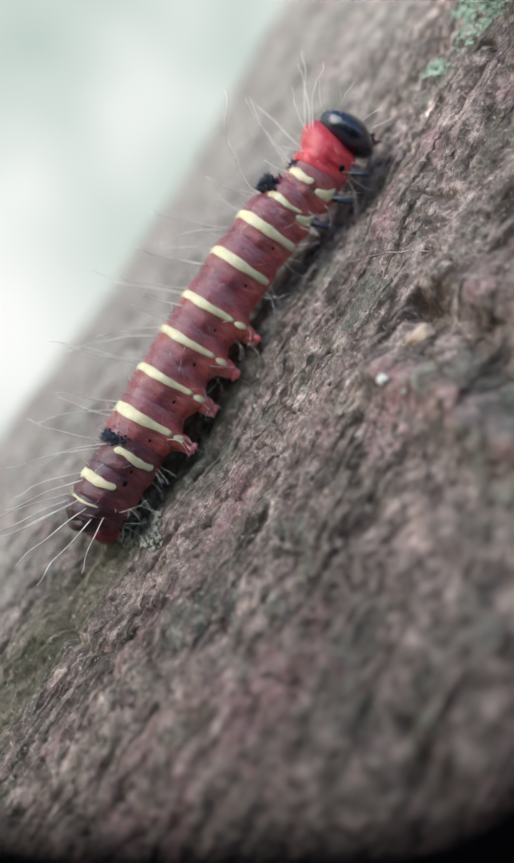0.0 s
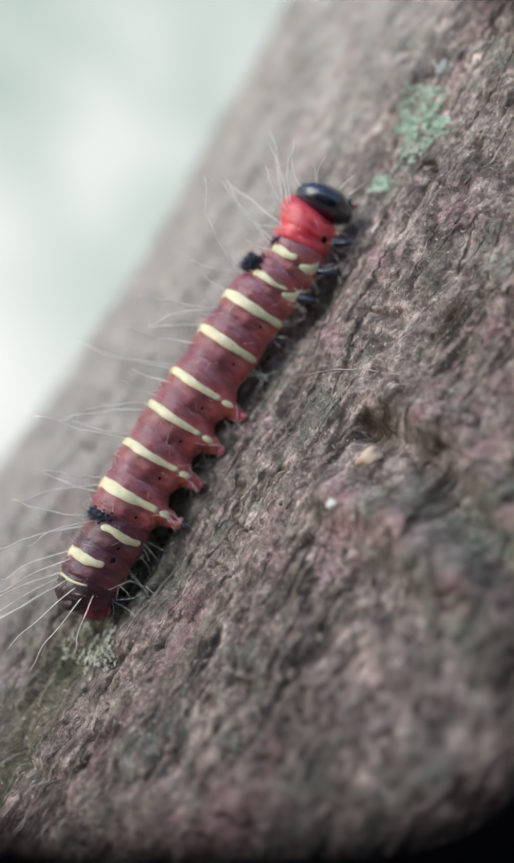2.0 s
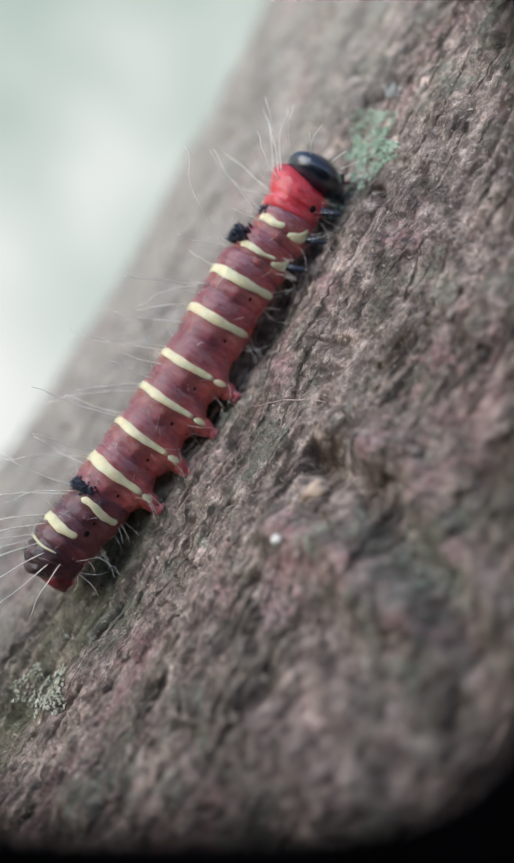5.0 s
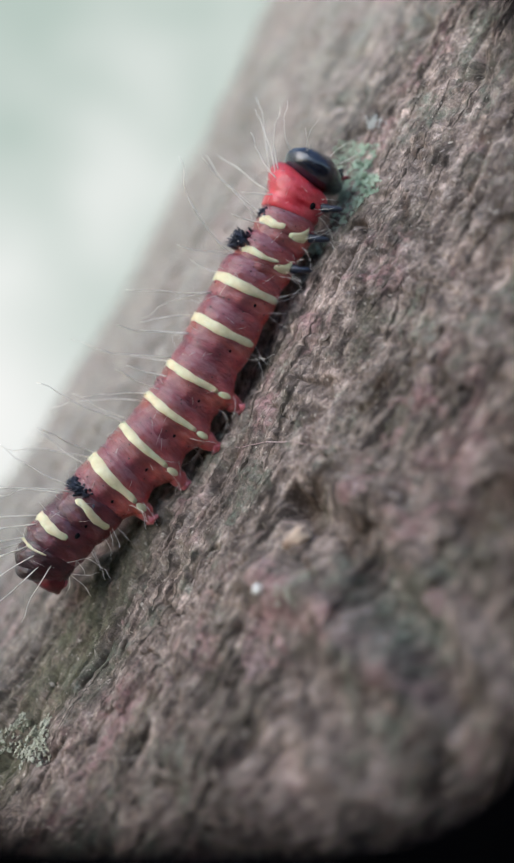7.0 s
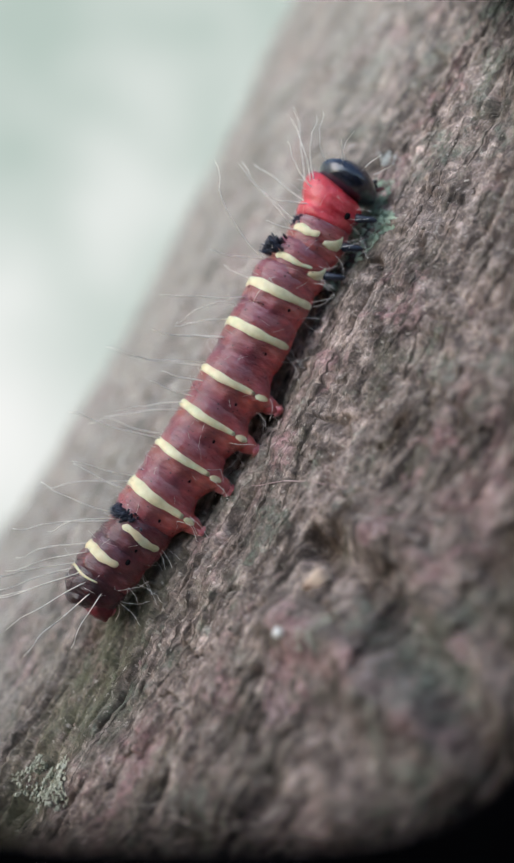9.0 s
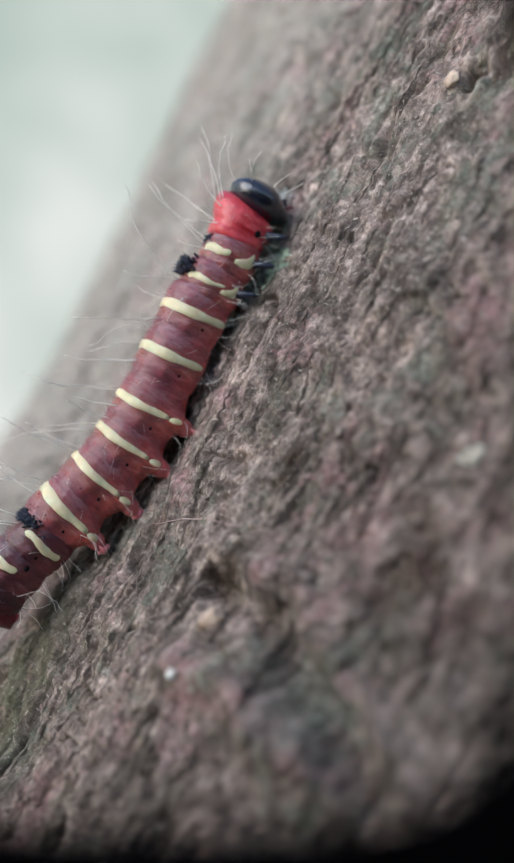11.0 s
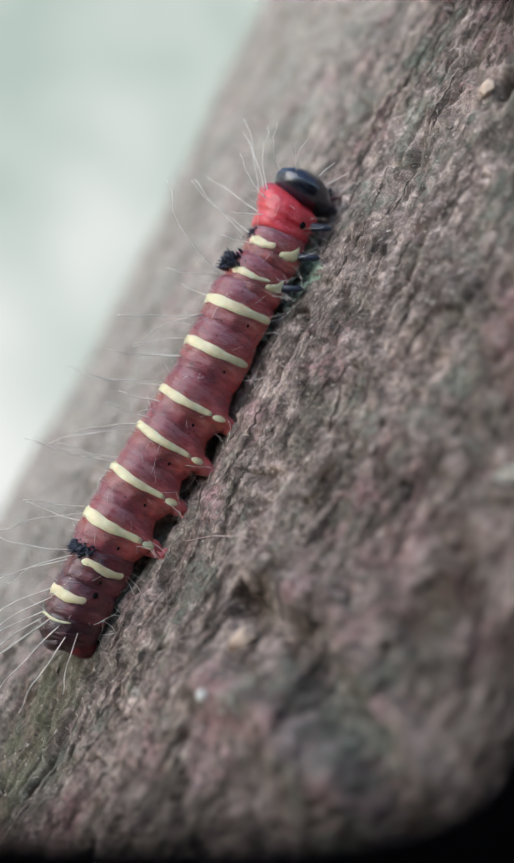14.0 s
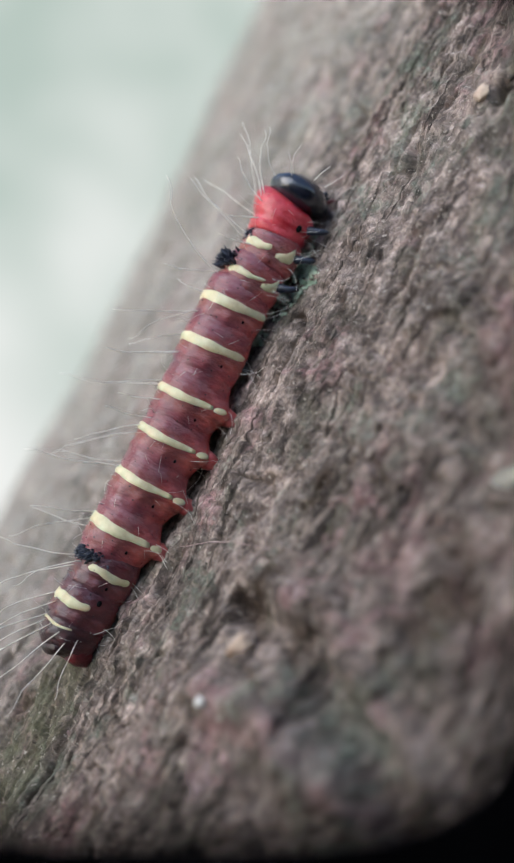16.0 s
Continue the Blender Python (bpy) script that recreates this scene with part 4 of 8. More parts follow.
def tube(bm, points, radii, sides=6):
    """A round tube along points (metres), with its ends closed."""
    rows = []
    side = Vector((0.31, 0.52, 0.8))
    for i, p in enumerate(points):
        d = (points[min(i + 1, len(points) - 1)] - points[max(i - 1, 0)]).normalized()
        u = d.cross(side).normalized()
        v = d.cross(u)
        rows.append([bm.verts.new(p + (u * math.cos(k / sides * math.tau) + v * math.sin(k / sides * math.tau)) * radii[i]) for k in range(sides)])
    for a, b in zip(rows, rows[1:]):
        for k in range(sides):
            j = (k + 1) % sides
            bm.faces.new((a[k], a[j], b[j], b[k]))
    bm.faces.new(rows[0][::-1])
    bm.faces.new(rows[-1])


def hair(ring, root, way, length, bend, seed, width=0.026):
    """One pale hair from root; way leads out, bend swings its tip along the body (in millimetres)."""
    rnd = random.Random(seed)
    way = Vector(way).normalized()
    swing = (Vector((1, 0, 0)) - way * way.x).normalized()
    other = way.cross(swing)
    kink, depth = rnd.uniform(0.55, 0.85), rnd.gauss(0, 0.12) * length
    pts, rad = [], []
    n = 14
    for i in range(n + 1):
        t = i / n
        wav = 0.018 * length * math.sin(9 * t + seed) * t + 0.1 * bend * math.sin(16 * t) * (t > kink)
        pts.append(Vector(root) + (way * length * (t - 0.12 * t * t) + swing * (bend * t * t + wav) + other * depth * t * t) * MM)
        rad.append((width * (1 - 0.7 * t) + 0.006) * MM)
    bm = bmesh.new()
    tube(bm, pts, rad, 5)
    return part("hair", bm, HAIR, ring)


def bead(bm, center, r, squash=(1, 1, 1)):
    made = bmesh.ops.create_icosphere(bm, subdivisions=2, radius=1.0)["verts"]
    for v in made:
        v.co = center + Vector((v.co.x * squash[0], v.co.y * squash[1], v.co.z * squash[2])) * r * MM


def spiracle(name, ring, x, w, r=0.12):
    bm = bmesh.new()
    bead(bm, ring_point(name, x, w, 0.02), r, (1, 0.75, 0.75))
    return part("spiracle", bm, SOOT, ring, "black breathing hole")


def tuft(name, ring, x, w, count, round_way, length_way, length, seed, lean=0.0):
    """A dense brush of short blue-black bristles on the back."""
    rnd = random.Random(seed)
    bm = bmesh.new()
    for _ in range(count):
        ww, xx = w + rnd.gauss(0, round_way), x + rnd.gauss(0, length_way)
        p = ring_point(name, xx, ww, -0.05)
        d = Vector((rnd.gauss(lean, 0.35), -math.sin(ww) + rnd.gauss(0, 0.25), math.cos(ww) + rnd.gauss(0, 0.25))).normalized()
        l = length * rnd.uniform(0.4, 1.3)
        tube(bm, [p, p + d * l * 0.6 * MM, p + d * l * MM], [0.1 * MM, 0.075 * MM, 0.02 * MM], 6)
    return part("tuft", bm, INK, ring, "blue-black bristle tuft")


def proleg(name, ring, x, side):
    """A stubby fleshy foot that grows out of the flank's bulge, with a lobed gripping pad."""
    bm = bmesh.new()
    w = side * 2.25
    base = ring_point(name, x, w, -0.75)
    out = Vector((0, -math.sin(w) * 0.62, -1.0)).normalized()
    pts = [base + out * k * MM for k in (0, 0.4, 0.72, 0.98, 1.16)]
    tube(bm, pts, [k * MM for k in (0.4, 0.58, 0.54, 0.42, 0.36)], 14)
    for v in bm.verts:
        v.co += (v.co - base).normalized() * 0.16 * noise.noise(v.co * 2600 + Vector((ord(name[-1]), 0, 0))) * MM
    part("proleg", bm, FLESH, ring, "fleshy red proleg")
    bm = bmesh.new()
    tube(bm, [pts[-1] + out * k * MM for k in (-0.2, 0.0, 0.12, 0.26, 0.3)], [k * MM for k in (0.3, 0.37, 0.42, 0.36, 0.12)], 18)
    hub = pts[-1] + out * 0.1 * MM
    for v in bm.verts:
        v.co += (v.co - hub).normalized() * 0.26 * noise.noise(v.co * 4600 + Vector((ord(name[-1]) * 3, 0, 0))) * MM
    return part("foot_pad", bm, PINK, ring, "pale pink gripping pad")


def true_leg(name, ring, x, side):
    """A short jointed black leg ending in a claw."""
    bm = bmesh.new()
    w = side * 2.15
    p = ring_point(name, x, w, -0.3)
    d1, d2 = Vector((0.2, -math.sin(w) * 1.15, -0.6)).normalized(), Vector((0.3, -math.sin(w) * 0.75, -0.75)).normalized()
    tube(bm, [p, p + d1 * 0.5 * MM, p + d1 * 0.72 * MM + d2 * 0.08 * MM, p + d1 * 0.8 * MM + d2 * 0.34 * MM, p + d1 * 0.84 * MM + d2 * 0.56 * MM, p + d1 * 0.74 * MM + d2 * 0.8 * MM],
         [k * MM for k in (0.32, 0.28, 0.2, 0.22, 0.14, 0.05)], 8)
    return part("leg", bm, INK, ring, "short black jointed leg")


def build_head():
    """A glossy two-lobed capsule with eyes, brow groove and mouthparts."""
    bm = bmesh.new()
    bmesh.ops.create_uvsphere(bm, u_segments=48, v_segments=32, radius=1.0)
    for v in bm.verts:
        x, y, z = v.co
        groove = 0.07 * math.exp(-(y / 0.09) ** 2) * max(0.0, 0.35 + x)
        k = 1 - groove + 0.012 * noise.noise(v.co * 3)
        taper = 1 - 0.22 * max(0.0, -z)
        v.co = Vector((x * 1.15 * k * taper + 0.12 * z - 0.18, y * 2.0 * k * taper, z * 2.14 * k)) * MM
    head = part("head", bm, BLACK, CATERPILLAR, "glossy blue-black head capsule")
    bm = bmesh.new()
    for i, (x, y, z) in enumerate(((0.5, -1.08, -0.95), (0.62, -0.95, -1.1), (0.35, -1.05, -1.2), (0.5, 1.08, -0.95), (0.62, 0.95, -1.1))):
        bead(bm, Vector((x, y, z)) * MM, 0.16)
    part("eye", bm, BLACK, head)
    bm = bmesh.new()
    bead(bm, Vector((0.15, 0, -1.75)) * MM, 0.5, (0.9, 1.3, 0.7))
    for s in (-1, 1):
        p = Vector((0.3, s * 0.6, -1.6)) * MM
        tube(bm, [p, p + Vector((0.3, s * 0.12, -0.25)) * MM, p + Vector((0.42, s * 0.1, -0.5)) * MM], [0.16 * MM, 0.12 * MM, 0.05 * MM], 6)
    part("mouthparts", bm, SKIN_TAIL, head)
    for i, (d, l) in enumerate((((0.8, -0.7, -0.4), 1.6), ((0.7, -0.9, 0.2), 1.4), ((0.5, -0.5, 0.9), 1.5))):
        hair(head, Vector((d[0] * 1.1, d[1] * 1.6, d[2] * 1.7)) * MM, d, l, 0.2, 60 + i, 0.022)
    hair(head, Vector((0.1, 0.2, 2.0)) * MM, (0.35, 0.1, 0.9), 2.9, 1.7, 71, 0.013)
    hair(head, Vector((0.3, -0.9, 1.6)) * MM, (0.6, -0.2, 0.8), 2.0, 0.9, 72, 0.012)
    return head


def build_tail():
    """The dark last ring with its plate and two wine-red claspers."""
    bm = bmesh.new()
    bmesh.ops.create_uvsphere(bm, u_segments=36, v_segments=24, radius=1.0)
    for v in bm.verts:
        k = 0.94 + 0.18 * noise.noise(v.co * 2.3) + 0.06 * noise.noise(v.co * 6)
        v.co = Vector((v.co.x * 0.9 * k + 0.1 - 0.12 * v.co.z, v.co.y * 1.36 * k, v.co.z * 1.36 * k)) * MM
    tail = part("anal_segment", bm, SKIN_TAIL, CATERPILLAR, "dark wine-red last segment")
    for s in (-1, 1):
        bm = bmesh.new()
        p = Vector((0.15, s * 0.5, -0.25)) * MM
        tube(bm, [p, p + Vector((-0.12, s * 0.12, -0.4)) * MM, p + Vector((-0.22, s * 0.2, -0.75)) * MM, p + Vector((-0.26, s * 0.24, -1.05)) * MM, p + Vector((-0.2, s * 0.26, -1.22)) * MM],
             [k * MM for k in (0.92, 0.9, 0.8, 0.62, 0.34)], 14)
        for v in bm.verts:
            v.co += v.co.normalized() * 0.22 * noise.noise(v.co * 2300) * MM
        part("clasper", bm, WINE, tail, "wine-red rear clasper")
        bm = bmesh.new()
        bead(bm, p + Vector((-0.1, s * 0.3, -1.22)) * MM, 0.24, (1.3, 1.0, 0.6))
        part("foot_pad", bm, PINK, tail, "pink gripping pad")
    bm = bmesh.new()
    bmesh.ops.create_uvsphere(bm, u_segments=20, v_segments=12, radius=1.0)
    for v in bm.verts:
        v.co = Vector((v.co.x * 0.7 - 0.2, v.co.y * 1.15, v.co.z * 0.46 + 0.98)) * MM
    part("anal_plate", bm, SKIN_TAIL, tail, "blackish rear plate")
    return tail


root_thread()
RINGS = {name: body_ring(name) for name in BODY}
RINGS["head"] = build_head()
RINGS["anal"] = build_tail()

# cream bands: angle from the back, positive towards the viewer
band("mesothorax", RINGS["mesothorax"], 0.0, 0.1, 1.15, 0.34, 0.24)
flank_mark("mesothorax", RINGS["mesothorax"], -0.1, 1.7, 1.3)
band("metathorax", RINGS["metathorax"], 0.05, 0.2, 1.6, 0.3, 0.12)
flank_mark("metathorax", RINGS["metathorax"], -0.1, 1.8, 1.15)
for nm, fat, thin, end in (("abdomen_1", 0.42, 0.3, 2.25), ("abdomen_2", 0.4, 0.29, 2.15), ("abdomen_3", 0.34, 0.26, 1.78), ("abdomen_4", 0.36, 0.24, 1.84), ("abdomen_5", 0.36, 0.24, 1.84), ("abdomen_6", 0.52, 0.28, 1.9)):
    band(nm, RINGS[nm], 0.05, -0.8, end, fat, thin)
for nm, w in (("abdomen_3", 1.7), ("abdomen_4", 1.76), ("abdomen_5", 1.76), ("abdomen_6", 1.82)):
    oval_spot(nm, RINGS[nm], 0.12, w + 0.24)
band("abdomen_7", RINGS["abdomen_7"], 0.0, 0.6, 2.0, 0.26, 0.28)
band("abdomen_8", RINGS["abdomen_8"], 0.0, -0.3, 1.35, 0.42, 0.26)
band("abdomen_9", RINGS["abdomen_9"], 0.0, -0.5, 1.15, 0.12, 0.08, "thin tan band")

for nm in BODY:
    if nm != "prothorax":
        warts(nm, RINGS[nm])
    down(nm, RINGS[nm])
tuft("metathorax", RINGS["metathorax"], 0.55, 0.0, 95, 0.17, 0.24, 0.68, 2)
tuft("mesothorax", RINGS["mesothorax"], 0.5, 0.0, 14, 0.1, 0.15, 0.3, 5)
tuft("abdomen_7", RINGS["abdomen_7"], 0.7, 0.2, 170, 0.3, 0.17, 0.4, 3, -0.5)
for nm, x, w, r in (("prothorax", -0.2, 1.78, 0.24), ("abdomen_1", -0.75, 1.62, 0.11), ("abdomen_2", -0.9, 1.6, 0.1), ("abdomen_3", -1.0, 1.55, 0.1), ("abdomen_4", -0.95, 1.55, 0.11),
                    ("abdomen_5", -0.9, 1.6, 0.1), ("abdomen_6", -0.9, 1.55, 0.11), ("abdomen_7", -0.75, 1.45, 0.11), ("abdomen_8", 0.55, 1.55, 0.2)):
    spiracle(nm, RINGS[nm], x, w, r)
for nm in ("abdomen_3", "abdomen_4", "abdomen_5", "abdomen_6"):
    for side in (1, -1):
        proleg(nm, RINGS[nm], 0.0, side)
for nm in ("prothorax", "mesothorax", "metathorax"):
    for side in (1, -1):
        true_leg(nm, RINGS[nm], 0.1, side)


def long_hair(name, x, w, tilt, length, bend, seed):
    """A long hair on the back; tilt: degrees by which it leans towards the head."""
    t = radians(tilt)
    lean = random.Random(seed).gauss(0, 0.16)
    way = (math.sin(t), math.cos(t) * (0.56 + lean), math.cos(t) * 0.83)
    return hair(RINGS[name], ring_point(name, x, w, -0.04), way, length * 1.36, bend * 1.25, seed, 0.034)


def hairs():
    """Long pale hairs on the back and tail, short ones by the feet."""
    for name, rows in (
        ("prothorax", ((0.6, 0.0, 58, 3.8, -0.6), (0.8, 0.1, 50, 3.2, 0.9), (0.5, -0.4, 64, 4.3, -0.3), (0.3, 0.2, 24, 2.6, 0.7), (-0.6, 0.0, 18, 3.9, 0.1), (-0.7, 0.3, -22, 1.7, 0.1))),
        ("mesothorax", ((0.4, 0.0, 18, 4.2, 0.2), (0.2, -0.3, 24, 4.4, 0.3), (-0.2, 0.4, -10, 1.8, 0.1))),
        ("metathorax", ((-0.5, 0.0, 10, 5.2, 2.4), (-0.2, -0.5, -20, 3.0, 0.2))),
        ("abdomen_1", ((-1.0, 0.0, -25, 4.4, 0.2), (-1.0, -0.05, -31, 3.9, -0.8), (0.3, -0.3, -8, 1.6, 0.3))),
        ("abdomen_2", ((-1.0, -0.1, -24, 2.4, 0.1), (-1.0, 0.05, -27, 3.6, 0.2), (0.2, -0.4, -22, 2.8, -0.5))),
        ("abdomen_3", ((0.5, -0.2, -27, 3.9, 0.2), (0.3, -0.7, -26, 5.4, 0.4), (-0.7, 0.2, -20, 2.2, 0.1))),
        ("abdomen_4", ((0.2, -0.1, -34, 3.5, -0.5), (-0.4, -0.5, -30, 4.8, -0.9), (0.8, 0.2, -18, 2.4, 0.3))),
        ("abdomen_5", ((0.3, -0.2, -20, 4.9, 0.3), (0.6, -0.6, -24, 3.2, 0.4))),
        ("abdomen_6", ((0.4, -0.3, -22, 3.3, 0.2), (-0.6, -0.4, -18, 3.0, 0.4), (0.0, -0.8, -30, 4.4, -0.5))),
        ("abdomen_7", ((0.1, 0.2, -30, 3.4, -0.9), (0.3, -0.3, -24, 4.0, 0.8), (-0.3, -0.1, -36, 4.8, -0.6))),
        ("abdomen_8", ((0.0, -0.4, -38, 3.8, -0.6), (-0.4, 0.1, -46, 4.2, -0.4))),
        ("abdomen_9", ((0.2, -0.3, -44, 4.6, -0.3), (0.0, 0.4, -52, 5.2, 0.2), (-0.2, -0.7, -50, 5.6, -0.4), (-0.3, 0.8, -62, 4.6, -0.3), (-0.4, 0.2, -58, 5.4, 0.3), (-0.4, 1.2, -76, 4.4, -0.4), (-0.3, 1.5, -90, 3.0, -0.3))),
    ):
        for k, row in enumerate(rows):
            long_hair(name, *row, sum(map(ord, name)) + 7 * k)
    rnd = random.Random(8)
    for name in BODY:
        half = BODY[name][0]
        for k in range(5 if "thorax" in name else 4):
            w = rnd.uniform(1.8, 2.5)
            root = ring_point(name, rnd.uniform(-0.5, 0.5) * half, w, -0.03)
            way = (rnd.gauss(-0.05, 0.4), -math.sin(w) * 0.8, -0.75 + rnd.gauss(0, 0.2))
            hair(RINGS[name], root, way, rnd.uniform(1.0, 2.3), rnd.gauss(-0.2, 0.5), rnd.randrange(9999), 0.01)
        for k in range(2):
            w = rnd.uniform(-0.5, 0.3)
            root = ring_point(name, rnd.uniform(-0.7, 0.7) * half, w, -0.03)
            way = (rnd.gauss(0, 0.4), -math.sin(w), math.cos(w))
            hair(RINGS[name], root, way, rnd.uniform(0.4, 0.9), 0.05, rnd.randrange(9999), 0.011)


hairs()


# ---- the rim of the clip-on close-up lens before the camera ----
def oblong(grow_x, grow_y, z, n=120):
    """A rounded oblong loop, in metres."""
    out = []
    for i in range(n):
        c, s = math.cos(i / n * math.tau), math.sin(i / n * math.tau)
        out.append(Vector((math.copysign(abs(c) ** 0.5, c) * grow_x, math.copysign(abs(s) ** 0.5, s) * grow_y, z)) * MM)
    return out


def lens_rim():
    """A matt black rim with a rounded oblong opening: a flat collar and a thin lip."""
    rim = thing("lens_rim", "matt black rim of a clip-on close-up lens", "lens rim")
    for name, spec in (("collar", ((7.18, 9.06, 0.0), (7.18, 9.06, 0.5), (10.2, 11.8, 0.5), (10.2, 11.8, 0.0))), ("lip", ((7.1, 9.0, -0.2), (7.1, 9.0, 0.55), (7.4, 9.25, 0.55), (7.4, 9.25, -0.2)))):
        bm = bmesh.new()
        loops = [[bm.verts.new(p) for p in oblong(*row)] for row in spec]
        for a, b in zip(loops, loops[1:] + loops[:1]):
            for i in range(len(a)):
                j = (i + 1) % len(a)
                bm.faces.new((a[i], a[j], b[j], b[i]))
        part(name, bm, RIM, rim)
    # unseen clip added behind the collar, longer downwards, shading the bark from the front
    bm = bmesh.new()
    inner = [[bm.verts.new(p) for p in oblong(10.0, 11.6, z)] for z in (0.6, 4.0)]
    outer = [[bm.verts.new(p + Vector((0, -30, 0)) * MM) for p in oblong(38, 50, z)] for z in (0.6, 4.0)]
    for a, b in ((inner[0], inner[1]), (inner[1], outer[1]), (outer[1], outer[0]), (outer[0], inner[0])):
        for i in range(len(a)):
            j = (i + 1) % len(a)
            bm.faces.new((a[i], a[j], b[j], b[i]))
    part("clip", bm, RIM, rim, "unseen broad matt black plate that shades the bark")
    return rim


LENS_RIM = lens_rim()
RIM_SHIFT = [(0, -0.8, 0.97), (3.5, -1.15, 1.06), (4.2, -1.32, 1.08), (16, -1.38, 1.12)]

# ---- movement ----
# the walker's root: seconds and place in millimetres; its rings: seconds, place from the root, heading and slope in degrees
ROOT_ROWS = [
    (0, -6.38, 1.87, -2.6), (0.2, -6.26, 1.87, -2.62), (0.3, -5.95, 1.89, -2.7), (0.4, -5.67, 1.9, -2.77), (0.5, -5.59, 1.9, -2.79),
    (0.6, -5.5, 1.95, -2.44), (0.7, -5.16, 2.1, -1.18), (0.8, -5.12, 2.12, -1.03), (1, -5.12, 2.12, -1.03), (1.1, -4.98, 2.13, -1.07),
    (1.2, -4.74, 2.13, -1.14), (1.3, -4.62, 2.14, -1.18), (1.5, -4.58, 2.14, -1.19), (1.6, -4.53, 2.15, -1.07), (1.7, -4.34, 2.21, -0.58),
    (1.8, -4.2, 2.25, -0.23), (2, -4.18, 2.26, -0.17), (2.1, -4.13, 2.26, -0.14), (2.2, -4, 2.28, -0.06), (2.3, -3.87, 2.29, 0.01),
    (2.4, -3.73, 2.3, 0.09), (2.5, -3.62, 2.32, 0.16), (2.6, -3.64, 2.31, 0.11), (2.7, -3.62, 2.31, 0.14), (2.8, -3.5, 2.34, 0.42),
    (2.9, -3.35, 2.38, 0.78), (3, -3.33, 2.38, 0.82), (3.1, -3.3, 2.39, 0.86), (3.2, -3.18, 2.4, 1), (3.3, -2.98, 2.43, 1.23), (3.4, -2.76, 2.46, 1.48),
    (3.5, -2.62, 2.48, 1.65), (3.6, -2.66, 2.48, 1.66), (3.7, -2.64, 2.48, 1.66), (3.8, -2.6, 2.48, 1.64), (3.9, -2.46, 2.48, 1.6),
    (4, -2.28, 2.49, 1.56), (4.2, -2.26, 2.54, 2.39), (4.5, -1.89, 2.57, 2.66), (4.7, -1.63, 2.59, 2.82), (4.85, -1.49, 2.6, 2.97),
    (5.05, -1.46, 2.62, 3.28), (5.2, -1.38, 2.63, 3.48), (5.5, -1.06, 2.65, 3.76), (5.75, -0.8, 2.67, 3.97), (5.9, -0.67, 2.68, 4.12),
    (6.1, -0.56, 2.69, 4.41), (6.3, -0.41, 2.71, 4.68), (6.5, -0.34, 2.73, 5.44), (6.6, -0.3, 2.73, 5.37), (6.7, -0.23, 2.73, 5.26),
    (6.8, -0.14, 2.73, 5.12), (6.9, -0.08, 2.73, 5.02), (7, -0.05, 2.73, 4.98), (7.1, -0.03, 2.73, 5.04), (7.2, 0.2, 2.75, 5.55),
    (7.3, 0.41, 2.76, 6.02), (7.5, 0.45, 2.77, 6.11), (7.6, 0.48, 2.77, 6.1), (7.7, 0.54, 2.77, 6.09), (7.8, 0.62, 2.77, 6.06), (7.9, 0.71, 2.77, 6.04),
    (8, 0.77, 2.77, 6.02), (8.2, 0.88, 2.77, 6.23), (8.45, 0.99, 2.78, 6.58), (8.6, 1.06, 2.78, 6.77), (8.95, 1.24, 2.79, 7.08),
    (9.25, 1.42, 2.79, 7.32), (9.4, 1.5, 2.8, 7.47), (9.6, 1.56, 2.8, 7.73), (9.75, 1.61, 2.8, 7.92), (10, 1.74, 2.8, 8.15), (10.3, 2.12, 2.8, 8.34),
    (10.5, 2.17, 2.8, 8.09), (10.7, 2.24, 2.8, 8), (10.9, 2.28, 2.8, 7.96), (11, 2.28, 2.8, 7.95), (11.1, 2.34, 2.8, 8.05), (11.2, 2.44, 2.8, 8.25),
    (11.3, 2.52, 2.8, 8.41), (11.5, 2.54, 2.8, 8.45), (12, 2.88, 2.8, 9.34), (12.5, 2.89, 2.8, 9), (13, 2.9, 2.8, 8.83), (13.1, 2.9, 2.8, 8.83),
    (13.3, 2.92, 2.8, 8.83), (13.5, 2.99, 2.8, 8.84), (13.7, 3.07, 2.8, 8.98), (14, 3.11, 2.8, 9.04), (14.5, 3.04, 2.8, 9.88), (15, 3.39, 2.8, 9.89),
    (15.5, 3.39, 2.8, 9.79), (16, 3.41, 2.8, 9.72),
]
